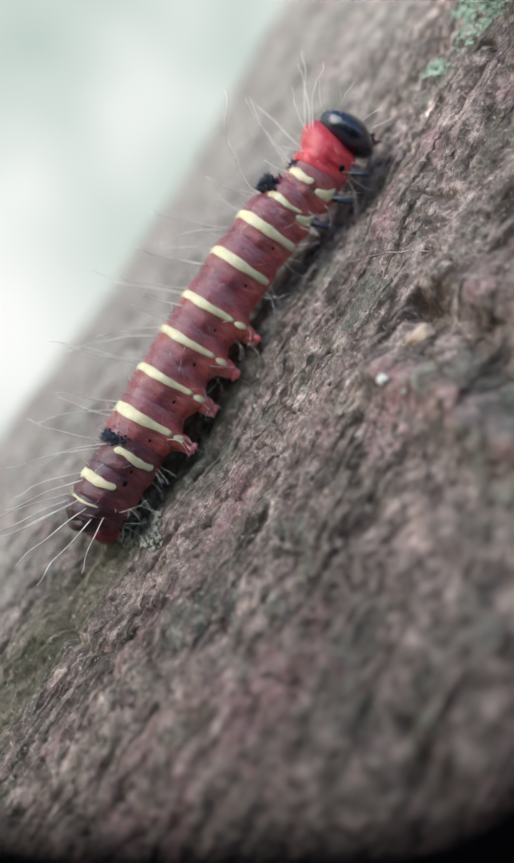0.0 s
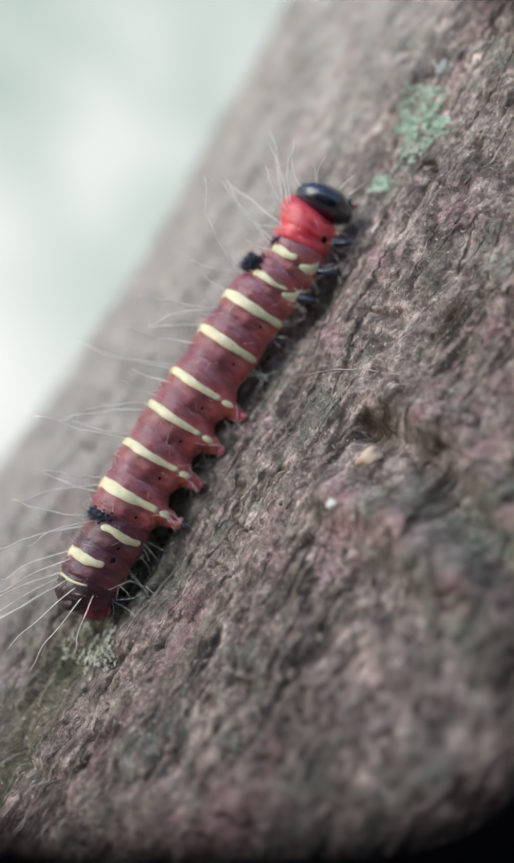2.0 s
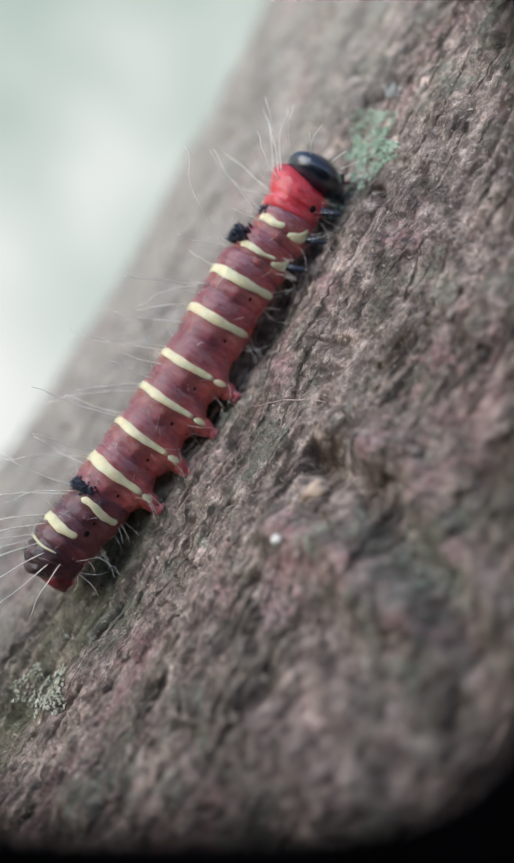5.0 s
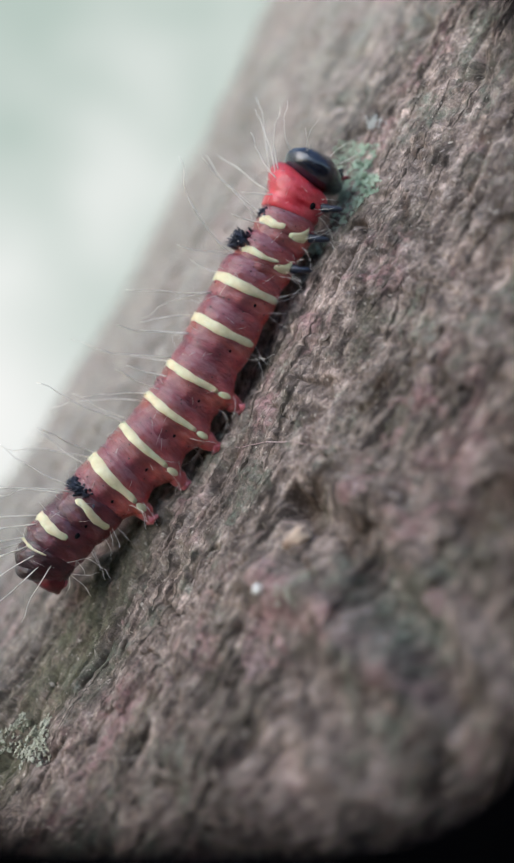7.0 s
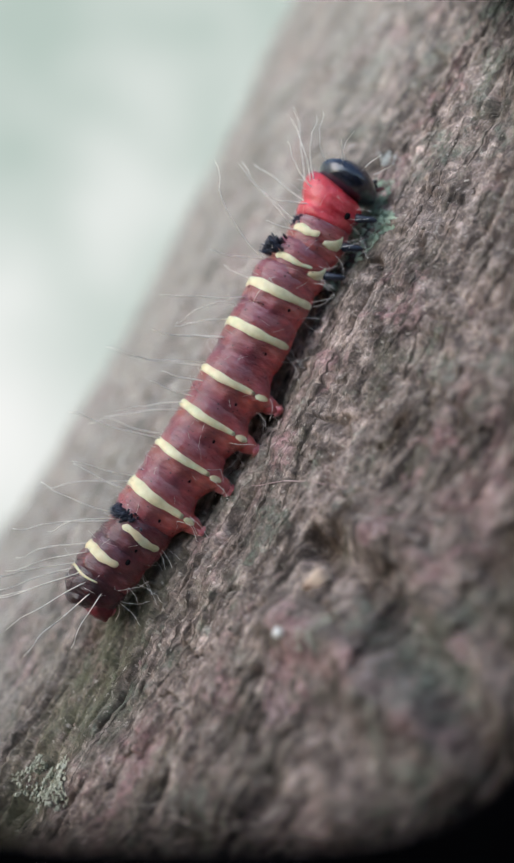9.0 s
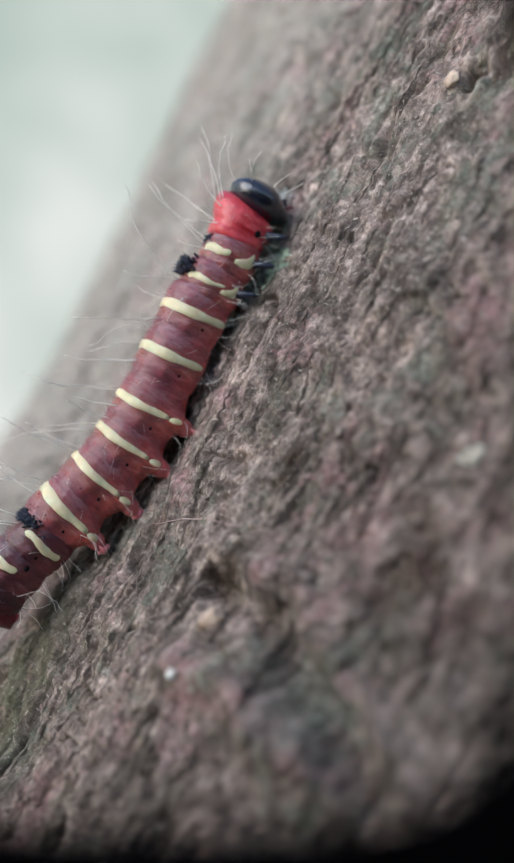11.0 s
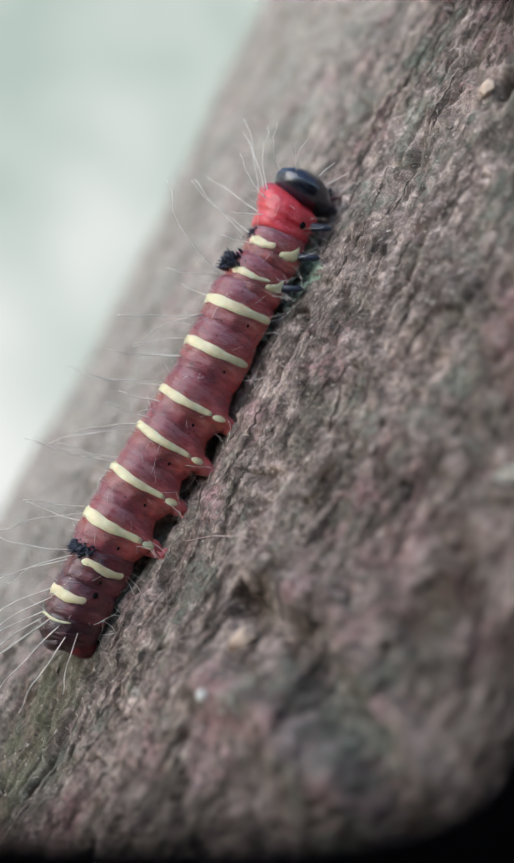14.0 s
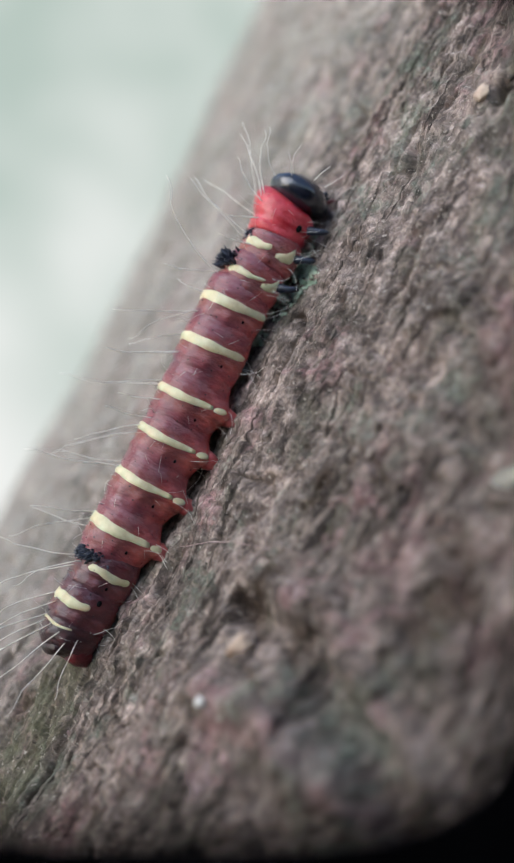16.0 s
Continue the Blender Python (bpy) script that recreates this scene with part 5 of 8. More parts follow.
SEGMENT_ROWS = {
    "head": [
        (0, 7.55, 0.93, 12.63, 61.81, -0.06), (0.2, 7.46, 0.93, 12.76, 62.07, -0.07), (0.3, 7.19, 0.91, 13.1, 62.76, -0.08), (0.4, 6.95, 0.9, 13.4, 63.37, -0.09),
        (0.5, 6.88, 0.89, 13.48, 63.54, -0.09), (0.6, 7.01, 0.85, 13.24, 63.06, -0.11), (0.7, 7.42, 0.69, 12.34, 61.31, -0.15), (0.8, 7.46, 0.68, 12.24, 61.12, -0.15),
        (1, 7.46, 0.68, 12.24, 61.12, -0.15), (1.1, 7.38, 0.67, 12.46, 60.91, -0.16), (1.2, 7.22, 0.66, 12.84, 60.55, -0.18), (1.3, 7.13, 0.66, 13.02, 60.37, -0.19),
        (1.5, 7.1, 0.65, 13.09, 60.3, -0.19), (1.6, 7.12, 0.64, 13.1, 61.41, -0.2), (1.7, 7.19, 0.58, 13.17, 65.84, -0.23), (1.8, 7.23, 0.54, 13.21, 69.07, -0.25),
        (2, 7.24, 0.53, 13.21, 69.54, -0.26), (2.1, 7.22, 0.53, 13.22, 68.99, -0.26), (2.2, 7.18, 0.51, 13.22, 67.72, -0.27), (2.3, 7.13, 0.5, 13.23, 66.51, -0.28),
        (2.4, 7.07, 0.48, 13.24, 65.14, -0.28), (2.5, 7.03, 0.47, 13.24, 64.04, -0.29), (2.6, 6.99, 0.48, 13.22, 63.8, -0.29), (2.7, 7.01, 0.47, 13.24, 63.95, -0.29),
        (2.8, 7.18, 0.44, 13.36, 65.19, -0.31), (2.9, 7.37, 0.4, 13.5, 66.77, -0.35), (3, 7.39, 0.4, 13.51, 66.91, -0.35), (3.1, 7.39, 0.39, 13.47, 66.44, -0.35),
        (3.2, 7.38, 0.38, 13.36, 64.81, -0.36), (3.3, 7.35, 0.35, 13.15, 62.13, -0.37), (3.4, 7.3, 0.32, 12.93, 59.26, -0.38), (3.5, 7.25, 0.3, 12.78, 57.35, -0.38),
        (3.6, 7.28, 0.3, 12.63, 55.95, -0.37), (3.7, 7.27, 0.3, 12.68, 56.42, -0.37), (3.8, 7.24, 0.3, 12.84, 57.94, -0.38), (3.9, 7.11, 0.29, 13.34, 62.6, -0.4),
        (4, 6.87, 0.29, 14, 69.01, -0.42), (4.2, 7.6, 0.23, 13.6, 62.72, -0.47), (4.5, 7.43, 0.2, 13.32, 60.58, -0.48), (4.7, 7.27, 0.18, 13.14, 58.76, -0.48),
        (4.85, 7.23, 0.16, 13.19, 58.61, -0.5), (5.05, 7.42, 0.14, 13.53, 61.66, -0.53), (5.2, 7.47, 0.12, 13.62, 62.81, -0.55), (5.5, 7.34, 0.1, 13.61, 61.65, -0.57),
        (5.75, 7.18, 0.08, 13.73, 60.6, -0.59), (5.9, 7.14, 0.06, 13.84, 60.63, -0.61), (6.1, 7.27, 0.05, 13.77, 62.14, -0.62), (6.3, 7.34, 0.03, 13.64, 62.91, -0.63),
        (6.5, 7.37, 0, 13.11, 62.29, -0.65), (6.6, 7.33, 0, 13.26, 62.16, -0.65), (6.7, 7.27, 0, 13.51, 61.94, -0.66), (6.8, 7.19, 0, 13.8, 61.67, -0.67),
        (6.9, 7.12, 0, 14.01, 61.48, -0.67), (7, 7.1, 0, 14.08, 61.41, -0.68), (7.1, 7.1, 0, 14.04, 61.47, -0.68), (7.2, 7.11, -0.02, 13.66, 62.01, -0.69),
        (7.3, 7.11, -0.04, 13.31, 62.51, -0.7), (7.5, 7.11, -0.04, 13.24, 62.61, -0.7), (7.6, 7.1, -0.04, 13.25, 61.95, -0.71),
        (7.7, 7.07, -0.04, 13.28, 60.64, -0.71), (7.8, 7.02, -0.04, 13.31, 59, -0.71), (7.9, 6.97, -0.04, 13.34, 57.23, -0.71), (8, 6.94, -0.05, 13.36, 56.05, -0.71),
        (8.2, 6.94, -0.05, 13.36, 56.05, -0.73), (8.45, 7.06, -0.07, 13.37, 60.58, -0.75), (8.6, 7.11, -0.07, 13.39, 62.86, -0.76),
        (8.95, 7.06, -0.09, 13.53, 60.85, -0.79), (9.25, 7, -0.09, 13.62, 58.6, -0.81), (9.4, 7, -0.1, 13.65, 58.38, -0.82), (9.6, 7.07, -0.11, 13.74, 61.6, -0.84),
        (9.75, 7.1, -0.11, 13.83, 63.59, -0.85), (10, 7.08, -0.12, 13.9, 62.9, -0.87), (10.3, 7.19, -0.11, 13.05, 59.9, -0.86),
        (10.5, 7.18, -0.11, 13.09, 54.04, -0.85), (10.7, 7.11, -0.12, 13.56, 57.69, -0.87), (10.9, 7.05, -0.12, 13.84, 59.82, -0.88),
        (11, 7.04, -0.12, 13.88, 60.12, -0.88), (11.1, 7.05, -0.12, 13.91, 60.88, -0.89), (11.2, 7.07, -0.12, 13.97, 62.41, -0.9),
        (11.3, 7.08, -0.13, 14.02, 63.63, -0.91), (11.5, 7.09, -0.13, 14.03, 63.93, -0.92), (12, 7.4, -0.13, 13.18, 54.59, -0.94),
        (12.5, 7.21, -0.13, 13.6, 56.31, -0.94), (13, 7.21, -0.14, 14.01, 60.59, -0.95), (13.1, 7.21, -0.14, 13.99, 60.6, -0.95),
        (13.3, 7.21, -0.14, 14.09, 60.51, -0.96), (13.5, 7.23, -0.14, 14.34, 60.3, -0.97), (13.7, 7.19, -0.14, 14.23, 60.02, -0.98),
        (14, 7.17, -0.15, 14.19, 59.91, -0.98), (14.5, 7.51, -0.15, 13.5, 60.15, -0.99), (15, 7.15, -0.15, 13.48, 59.14, -0.99),
        (15.5, 7.03, -0.15, 13.53, 60.66, -0.99), (16, 6.87, -0.14, 13.54, 61.85, -0.98),
    ],
    "prothorax": [
        (0, 6.09, 0.93, 11.16, 59.84, 0.56), (0.2, 6.01, 0.92, 11.29, 60.41, 0.5), (0.3, 5.79, 0.91, 11.64, 61.91, 0.33), (0.4, 5.59, 0.9, 11.94, 63.23, 0.21),
        (0.5, 5.53, 0.9, 12.03, 63.6, 0.17), (0.6, 5.64, 0.85, 11.8, 62.58, 0.09), (0.7, 5.98, 0.7, 10.97, 58.88, -0.04), (0.8, 6.01, 0.68, 10.87, 58.47, -0.04),
        (1, 6.01, 0.68, 10.87, 58.47, -0.04), (1.1, 5.93, 0.67, 11.08, 59.18, -0.05), (1.2, 5.78, 0.67, 11.44, 60.46, -0.07), (1.3, 5.7, 0.66, 11.61, 61.08, -0.08),
        (1.5, 5.67, 0.66, 11.68, 61.31, -0.08), (1.6, 5.7, 0.64, 11.66, 61.85, -0.09), (1.7, 5.83, 0.59, 11.57, 64.03, -0.11), (1.8, 5.91, 0.55, 11.5, 65.62, -0.14),
        (2, 5.92, 0.54, 11.49, 65.84, -0.14), (2.1, 5.9, 0.53, 11.52, 65.54, -0.14), (2.2, 5.84, 0.52, 11.58, 64.84, -0.15), (2.3, 5.78, 0.51, 11.64, 64.18, -0.16),
        (2.4, 5.72, 0.49, 11.71, 63.42, -0.17), (2.5, 5.66, 0.48, 11.77, 62.81, -0.18), (2.6, 5.63, 0.48, 11.76, 62.58, -0.17), (2.7, 5.65, 0.48, 11.76, 62.73, -0.18),
        (2.8, 5.82, 0.45, 11.8, 64, -0.2), (2.9, 6.02, 0.41, 11.83, 65.64, -0.23), (3, 6.04, 0.41, 11.83, 65.79, -0.23), (3.1, 6.03, 0.4, 11.82, 65.36, -0.23),
        (3.2, 5.99, 0.39, 11.77, 63.93, -0.24), (3.3, 5.92, 0.36, 11.68, 61.56, -0.25), (3.4, 5.83, 0.33, 11.58, 59.02, -0.26), (3.5, 5.77, 0.31, 11.5, 57.32, -0.27),
        (3.6, 5.78, 0.31, 11.4, 55.99, -0.27), (3.7, 5.77, 0.31, 11.44, 56.43, -0.27), (3.8, 5.76, 0.31, 11.55, 57.88, -0.27), (3.9, 5.71, 0.31, 11.88, 62.33, -0.29),
        (4, 5.61, 0.3, 12.3, 68.45, -0.31), (4.2, 6.11, 0.24, 11.92, 62.95, -0.35), (4.5, 5.94, 0.21, 11.8, 60.92, -0.36), (4.7, 5.78, 0.19, 11.76, 59.39, -0.37),
        (4.85, 5.74, 0.18, 11.8, 59.47, -0.38), (5.05, 5.93, 0.16, 11.93, 62.31, -0.41), (5.2, 5.99, 0.14, 11.94, 63.3, -0.42), (5.5, 5.86, 0.12, 12.01, 62.69, -0.45),
        (5.75, 5.71, 0.1, 12.19, 62.54, -0.47), (5.9, 5.67, 0.08, 12.28, 62.93, -0.48), (6.1, 5.8, 0.07, 12.13, 63.61, -0.5), (6.3, 5.87, 0.05, 11.97, 63.69, -0.51),
        (6.5, 5.86, 0.02, 11.53, 60.43, -0.53), (6.6, 5.84, 0.02, 11.67, 61, -0.53), (6.7, 5.78, 0.02, 11.91, 61.96, -0.54), (6.8, 5.71, 0.03, 12.18, 63.11, -0.54),
        (6.9, 5.66, 0.03, 12.38, 63.95, -0.55), (7, 5.63, 0.03, 12.46, 64.25, -0.55), (7.1, 5.63, 0.02, 12.41, 64.16, -0.55), (7.2, 5.63, 0, 12.03, 63.29, -0.56),
        (7.3, 5.63, -0.01, 11.67, 62.49, -0.58), (7.5, 5.62, -0.02, 11.61, 62.34, -0.58), (7.6, 5.61, -0.02, 11.64, 62.13, -0.58),
        (7.7, 5.57, -0.02, 11.72, 61.72, -0.59), (7.8, 5.52, -0.02, 11.82, 61.2, -0.59), (7.9, 5.47, -0.02, 11.92, 60.64, -0.6), (8, 5.43, -0.02, 11.99, 60.27, -0.6),
        (8.2, 5.43, -0.03, 11.99, 60.27, -0.61), (8.45, 5.57, -0.04, 11.81, 61.89, -0.63), (8.6, 5.63, -0.05, 11.74, 62.76, -0.64),
        (8.95, 5.58, -0.06, 11.97, 62.35, -0.67), (9.25, 5.52, -0.07, 12.15, 61.7, -0.69), (9.4, 5.51, -0.07, 12.2, 61.68, -0.7),
        (9.6, 5.6, -0.08, 12.15, 63.07, -0.72), (9.75, 5.64, -0.08, 12.14, 64, -0.73), (10, 5.63, -0.09, 12.24, 63.89, -0.75),
        (10.3, 5.71, -0.09, 11.68, 58.36, -0.75), (10.5, 5.62, -0.08, 11.81, 56.91, -0.74), (10.7, 5.6, -0.09, 12.14, 60.41, -0.75),
        (10.9, 5.58, -0.09, 12.33, 62.45, -0.76), (11, 5.58, -0.09, 12.36, 62.74, -0.76), (11.1, 5.59, -0.09, 12.35, 63.11, -0.76),
        (11.2, 5.62, -0.09, 12.34, 63.85, -0.78), (11.3, 5.64, -0.1, 12.33, 64.44, -0.79), (11.5, 5.64, -0.1, 12.33, 64.59, -0.79),
        (12, 5.77, -0.1, 11.85, 55.35, -0.83), (12.5, 5.66, -0.1, 12.16, 59.72, -0.82), (13, 5.72, -0.1, 12.43, 63.02, -0.83), (13.1, 5.72, -0.1, 12.41, 63, -0.83),
        (13.3, 5.72, -0.11, 12.5, 63.13, -0.83), (13.5, 5.72, -0.11, 12.71, 63.47, -0.84), (13.7, 5.68, -0.11, 12.61, 63.42, -0.85),
        (14, 5.67, -0.11, 12.57, 63.39, -0.85), (14.5, 5.99, -0.11, 11.95, 60.76, -0.87), (15, 5.65, -0.12, 12.07, 59.35, -0.88),
        (15.5, 5.55, -0.11, 12.05, 60.93, -0.87), (16, 5.42, -0.11, 12, 62.37, -0.86),
    ],
    "mesothorax": [
        (0, 5.04, 0.88, 9.21, 58.44, 1.82), (0.2, 4.99, 0.88, 9.33, 59.23, 1.76), (0.3, 4.84, 0.87, 9.66, 61.33, 1.58), (0.4, 4.69, 0.87, 9.95, 63.17, 1.43),
        (0.5, 4.65, 0.87, 10.03, 63.69, 1.39), (0.6, 4.72, 0.83, 9.83, 62.3, 1.27), (0.7, 4.93, 0.68, 9.11, 57.28, 0.84), (0.8, 4.95, 0.67, 9.03, 56.72, 0.79),
        (1, 4.95, 0.67, 9.03, 56.72, 0.79), (1.1, 4.9, 0.67, 9.2, 58.04, 0.7), (1.2, 4.8, 0.66, 9.5, 60.42, 0.55), (1.3, 4.74, 0.66, 9.65, 61.58, 0.47),
        (1.5, 4.72, 0.66, 9.71, 62, 0.44), (1.6, 4.76, 0.64, 9.67, 62.08, 0.38), (1.7, 4.9, 0.59, 9.52, 62.41, 0.14), (1.8, 5, 0.55, 9.4, 62.66, 0.03),
        (2, 5.02, 0.54, 9.39, 62.69, 0.02), (2.1, 4.99, 0.54, 9.43, 62.61, 0), (2.2, 4.93, 0.52, 9.52, 62.42, -0.02), (2.3, 4.86, 0.51, 9.61, 62.24, -0.03),
        (2.4, 4.79, 0.49, 9.71, 62.04, -0.05), (2.5, 4.73, 0.48, 9.79, 61.87, -0.05), (2.6, 4.69, 0.49, 9.79, 61.67, -0.05), (2.7, 4.72, 0.49, 9.79, 61.8, -0.05),
        (2.8, 4.91, 0.46, 9.75, 62.92, -0.07), (2.9, 5.14, 0.42, 9.7, 64.35, -0.1), (3, 5.16, 0.41, 9.69, 64.48, -0.1), (3.1, 5.14, 0.41, 9.69, 64.16, -0.11),
        (3.2, 5.07, 0.39, 9.69, 63.08, -0.11), (3.3, 4.94, 0.37, 9.68, 61.28, -0.13), (3.4, 4.8, 0.34, 9.66, 59.37, -0.14), (3.5, 4.71, 0.32, 9.65, 58.09, -0.15),
        (3.6, 4.69, 0.32, 9.58, 56.97, -0.15), (3.7, 4.69, 0.32, 9.6, 57.34, -0.15), (3.8, 4.72, 0.32, 9.67, 58.55, -0.15), (3.9, 4.77, 0.32, 9.88, 62.29, -0.16),
        (4, 4.84, 0.31, 10.14, 67.42, -0.18), (4.2, 5.11, 0.25, 9.74, 62.84, -0.21), (4.5, 4.92, 0.22, 9.75, 61.3, -0.23), (4.7, 4.76, 0.2, 9.79, 60.26, -0.24),
        (4.85, 4.72, 0.19, 9.84, 60.5, -0.26), (5.05, 4.94, 0.17, 9.81, 62.71, -0.28), (5.2, 5.02, 0.16, 9.77, 63.42, -0.29), (5.5, 4.89, 0.13, 9.88, 63.32, -0.31),
        (5.75, 4.76, 0.11, 10.07, 63.83, -0.34), (5.9, 4.73, 0.1, 10.15, 64.4, -0.35), (6.1, 4.86, 0.09, 9.96, 64.42, -0.36), (6.3, 4.92, 0.07, 9.8, 64.06, -0.38),
        (6.5, 4.79, 0.04, 9.5, 59.28, -0.4), (6.6, 4.79, 0.04, 9.61, 60.27, -0.4), (6.7, 4.78, 0.04, 9.81, 61.92, -0.41), (6.8, 4.76, 0.05, 10.04, 63.9, -0.41),
        (6.9, 4.74, 0.05, 10.2, 65.36, -0.41), (7, 4.73, 0.05, 10.26, 65.89, -0.42), (7.1, 4.73, 0.04, 10.23, 65.71, -0.42), (7.2, 4.69, 0.02, 9.88, 64.08, -0.43),
        (7.3, 4.64, 0.01, 9.56, 62.56, -0.45), (7.5, 4.63, 0, 9.5, 62.27, -0.45), (7.6, 4.62, 0, 9.55, 62.39, -0.45), (7.7, 4.59, 0, 9.65, 62.63, -0.46),
        (7.8, 4.55, 0, 9.77, 62.93, -0.46), (7.9, 4.51, 0, 9.9, 63.26, -0.47), (8, 4.48, 0, 9.99, 63.48, -0.47), (8.2, 4.48, -0.01, 9.99, 63.48, -0.48),
        (8.45, 4.6, -0.02, 9.73, 62.96, -0.5), (8.6, 4.65, -0.02, 9.62, 62.82, -0.5), (8.95, 4.62, -0.03, 9.87, 63.52, -0.54),
        (9.25, 4.58, -0.04, 10.09, 63.96, -0.56), (9.4, 4.58, -0.05, 10.14, 64.06, -0.57), (9.6, 4.66, -0.05, 10.02, 64.18, -0.58),
        (9.75, 4.7, -0.05, 9.97, 64.4, -0.59), (10, 4.69, -0.06, 10.08, 64.67, -0.61), (10.3, 4.64, -0.06, 9.77, 58.16, -0.62),
        (10.5, 4.56, -0.06, 9.89, 59.81, -0.61), (10.7, 4.62, -0.06, 10.11, 62.62, -0.62), (10.9, 4.64, -0.06, 10.23, 64.26, -0.63),
        (11, 4.65, -0.06, 10.25, 64.5, -0.63), (11.1, 4.66, -0.06, 10.23, 64.63, -0.63), (11.2, 4.69, -0.06, 10.18, 64.89, -0.64),
        (11.3, 4.72, -0.07, 10.14, 65.11, -0.65), (11.5, 4.72, -0.07, 10.13, 65.16, -0.65), (12, 4.59, -0.07, 9.91, 57.19, -0.7),
        (12.5, 4.64, -0.07, 10.11, 62.29, -0.69), (13, 4.78, -0.07, 10.28, 64.22, -0.69), (13.1, 4.78, -0.07, 10.27, 64.17, -0.69),
        (13.3, 4.78, -0.07, 10.33, 64.49, -0.7), (13.5, 4.78, -0.08, 10.5, 65.31, -0.71), (13.7, 4.75, -0.08, 10.41, 65.63, -0.71),
        (14, 4.74, -0.08, 10.36, 65.77, -0.71), (14.5, 4.95, -0.08, 9.88, 61, -0.74), (15, 4.62, -0.08, 10.1, 60.25, -0.75), (15.5, 4.55, -0.08, 10.02, 61.56, -0.74),
        (16, 4.47, -0.08, 9.94, 62.94, -0.73),
    ],
    "metathorax": [
        (0, 3.62, 0.79, 7.68, 58.04, 3), (0.2, 3.59, 0.79, 7.78, 58.9, 2.94), (0.3, 3.49, 0.79, 8.04, 61.18, 2.77), (0.4, 3.4, 0.79, 8.27, 63.17, 2.63),
        (0.5, 3.37, 0.79, 8.34, 63.74, 2.59), (0.6, 3.41, 0.76, 8.19, 62.3, 2.46), (0.7, 3.52, 0.64, 7.66, 57.1, 1.98), (0.8, 3.53, 0.62, 7.6, 56.52, 1.93),
        (1, 3.53, 0.62, 7.6, 56.52, 1.93), (1.1, 3.5, 0.62, 7.72, 57.92, 1.85), (1.2, 3.45, 0.62, 7.93, 60.45, 1.72), (1.3, 3.42, 0.62, 8.04, 61.69, 1.66),
        (1.5, 3.4, 0.62, 8.07, 62.14, 1.63), (1.6, 3.44, 0.61, 8.03, 61.99, 1.57), (1.7, 3.57, 0.56, 7.87, 61.37, 1.32), (1.8, 3.66, 0.53, 7.75, 60.93, 1.14),
        (2, 3.67, 0.52, 7.73, 60.86, 1.11), (2.1, 3.64, 0.52, 7.77, 60.93, 1.07), (2.2, 3.58, 0.51, 7.87, 61.07, 0.96), (2.3, 3.53, 0.5, 7.97, 61.21, 0.86),
        (2.4, 3.46, 0.49, 8.07, 61.37, 0.74), (2.5, 3.4, 0.48, 8.16, 61.5, 0.65), (2.6, 3.36, 0.48, 8.17, 61.37, 0.69), (2.7, 3.38, 0.48, 8.16, 61.45, 0.66),
        (2.8, 3.59, 0.45, 8.08, 62.14, 0.47), (2.9, 3.84, 0.42, 7.96, 63.03, 0.23), (3, 3.86, 0.42, 7.95, 63.11, 0.21), (3.1, 3.83, 0.41, 7.96, 62.94, 0.19),
        (3.2, 3.74, 0.4, 7.99, 62.34, 0.12), (3.3, 3.59, 0.37, 8.04, 61.36, 0.03), (3.4, 3.42, 0.34, 8.09, 60.31, -0.02), (3.5, 3.31, 0.32, 8.11, 59.61, -0.03),
        (3.6, 3.27, 0.32, 8.08, 58.85, -0.03), (3.7, 3.29, 0.32, 8.09, 59.11, -0.03), (3.8, 3.33, 0.32, 8.12, 59.93, -0.03), (3.9, 3.45, 0.32, 8.21, 62.46, -0.04),
        (4, 3.62, 0.31, 8.32, 65.94, -0.06), (4.2, 3.75, 0.26, 7.99, 62.25, -0.09), (4.5, 3.56, 0.23, 8.07, 61.57, -0.11), (4.7, 3.39, 0.21, 8.17, 61.2, -0.12),
        (4.85, 3.36, 0.2, 8.21, 61.47, -0.14), (5.05, 3.6, 0.18, 8.08, 62.61, -0.15), (5.2, 3.68, 0.17, 8.01, 62.95, -0.17), (5.5, 3.57, 0.14, 8.14, 63.23, -0.19),
        (5.75, 3.45, 0.12, 8.32, 63.98, -0.21), (5.9, 3.44, 0.11, 8.37, 64.48, -0.23), (6.1, 3.56, 0.1, 8.18, 64.17, -0.24), (6.3, 3.61, 0.08, 8.03, 63.73, -0.25),
        (6.5, 3.38, 0.05, 7.9, 59.31, -0.28), (6.6, 3.39, 0.05, 7.98, 60.26, -0.28), (6.7, 3.42, 0.06, 8.11, 61.83, -0.28), (6.8, 3.45, 0.06, 8.27, 63.73, -0.29),
        (6.9, 3.47, 0.06, 8.39, 65.12, -0.29), (7, 3.47, 0.06, 8.43, 65.62, -0.29), (7.1, 3.46, 0.06, 8.4, 65.46, -0.29), (7.2, 3.39, 0.04, 8.12, 64.01, -0.31),
        (7.3, 3.31, 0.02, 7.87, 62.66, -0.32), (7.5, 3.3, 0.02, 7.82, 62.4, -0.33), (7.6, 3.29, 0.02, 7.87, 62.62, -0.33), (7.7, 3.28, 0.02, 7.96, 63.07, -0.33),
        (7.8, 3.26, 0.02, 8.08, 63.63, -0.34), (7.9, 3.23, 0.01, 8.21, 64.24, -0.35), (8, 3.22, 0.01, 8.29, 64.64, -0.35), (8.2, 3.22, 0.01, 8.29, 64.64, -0.36),
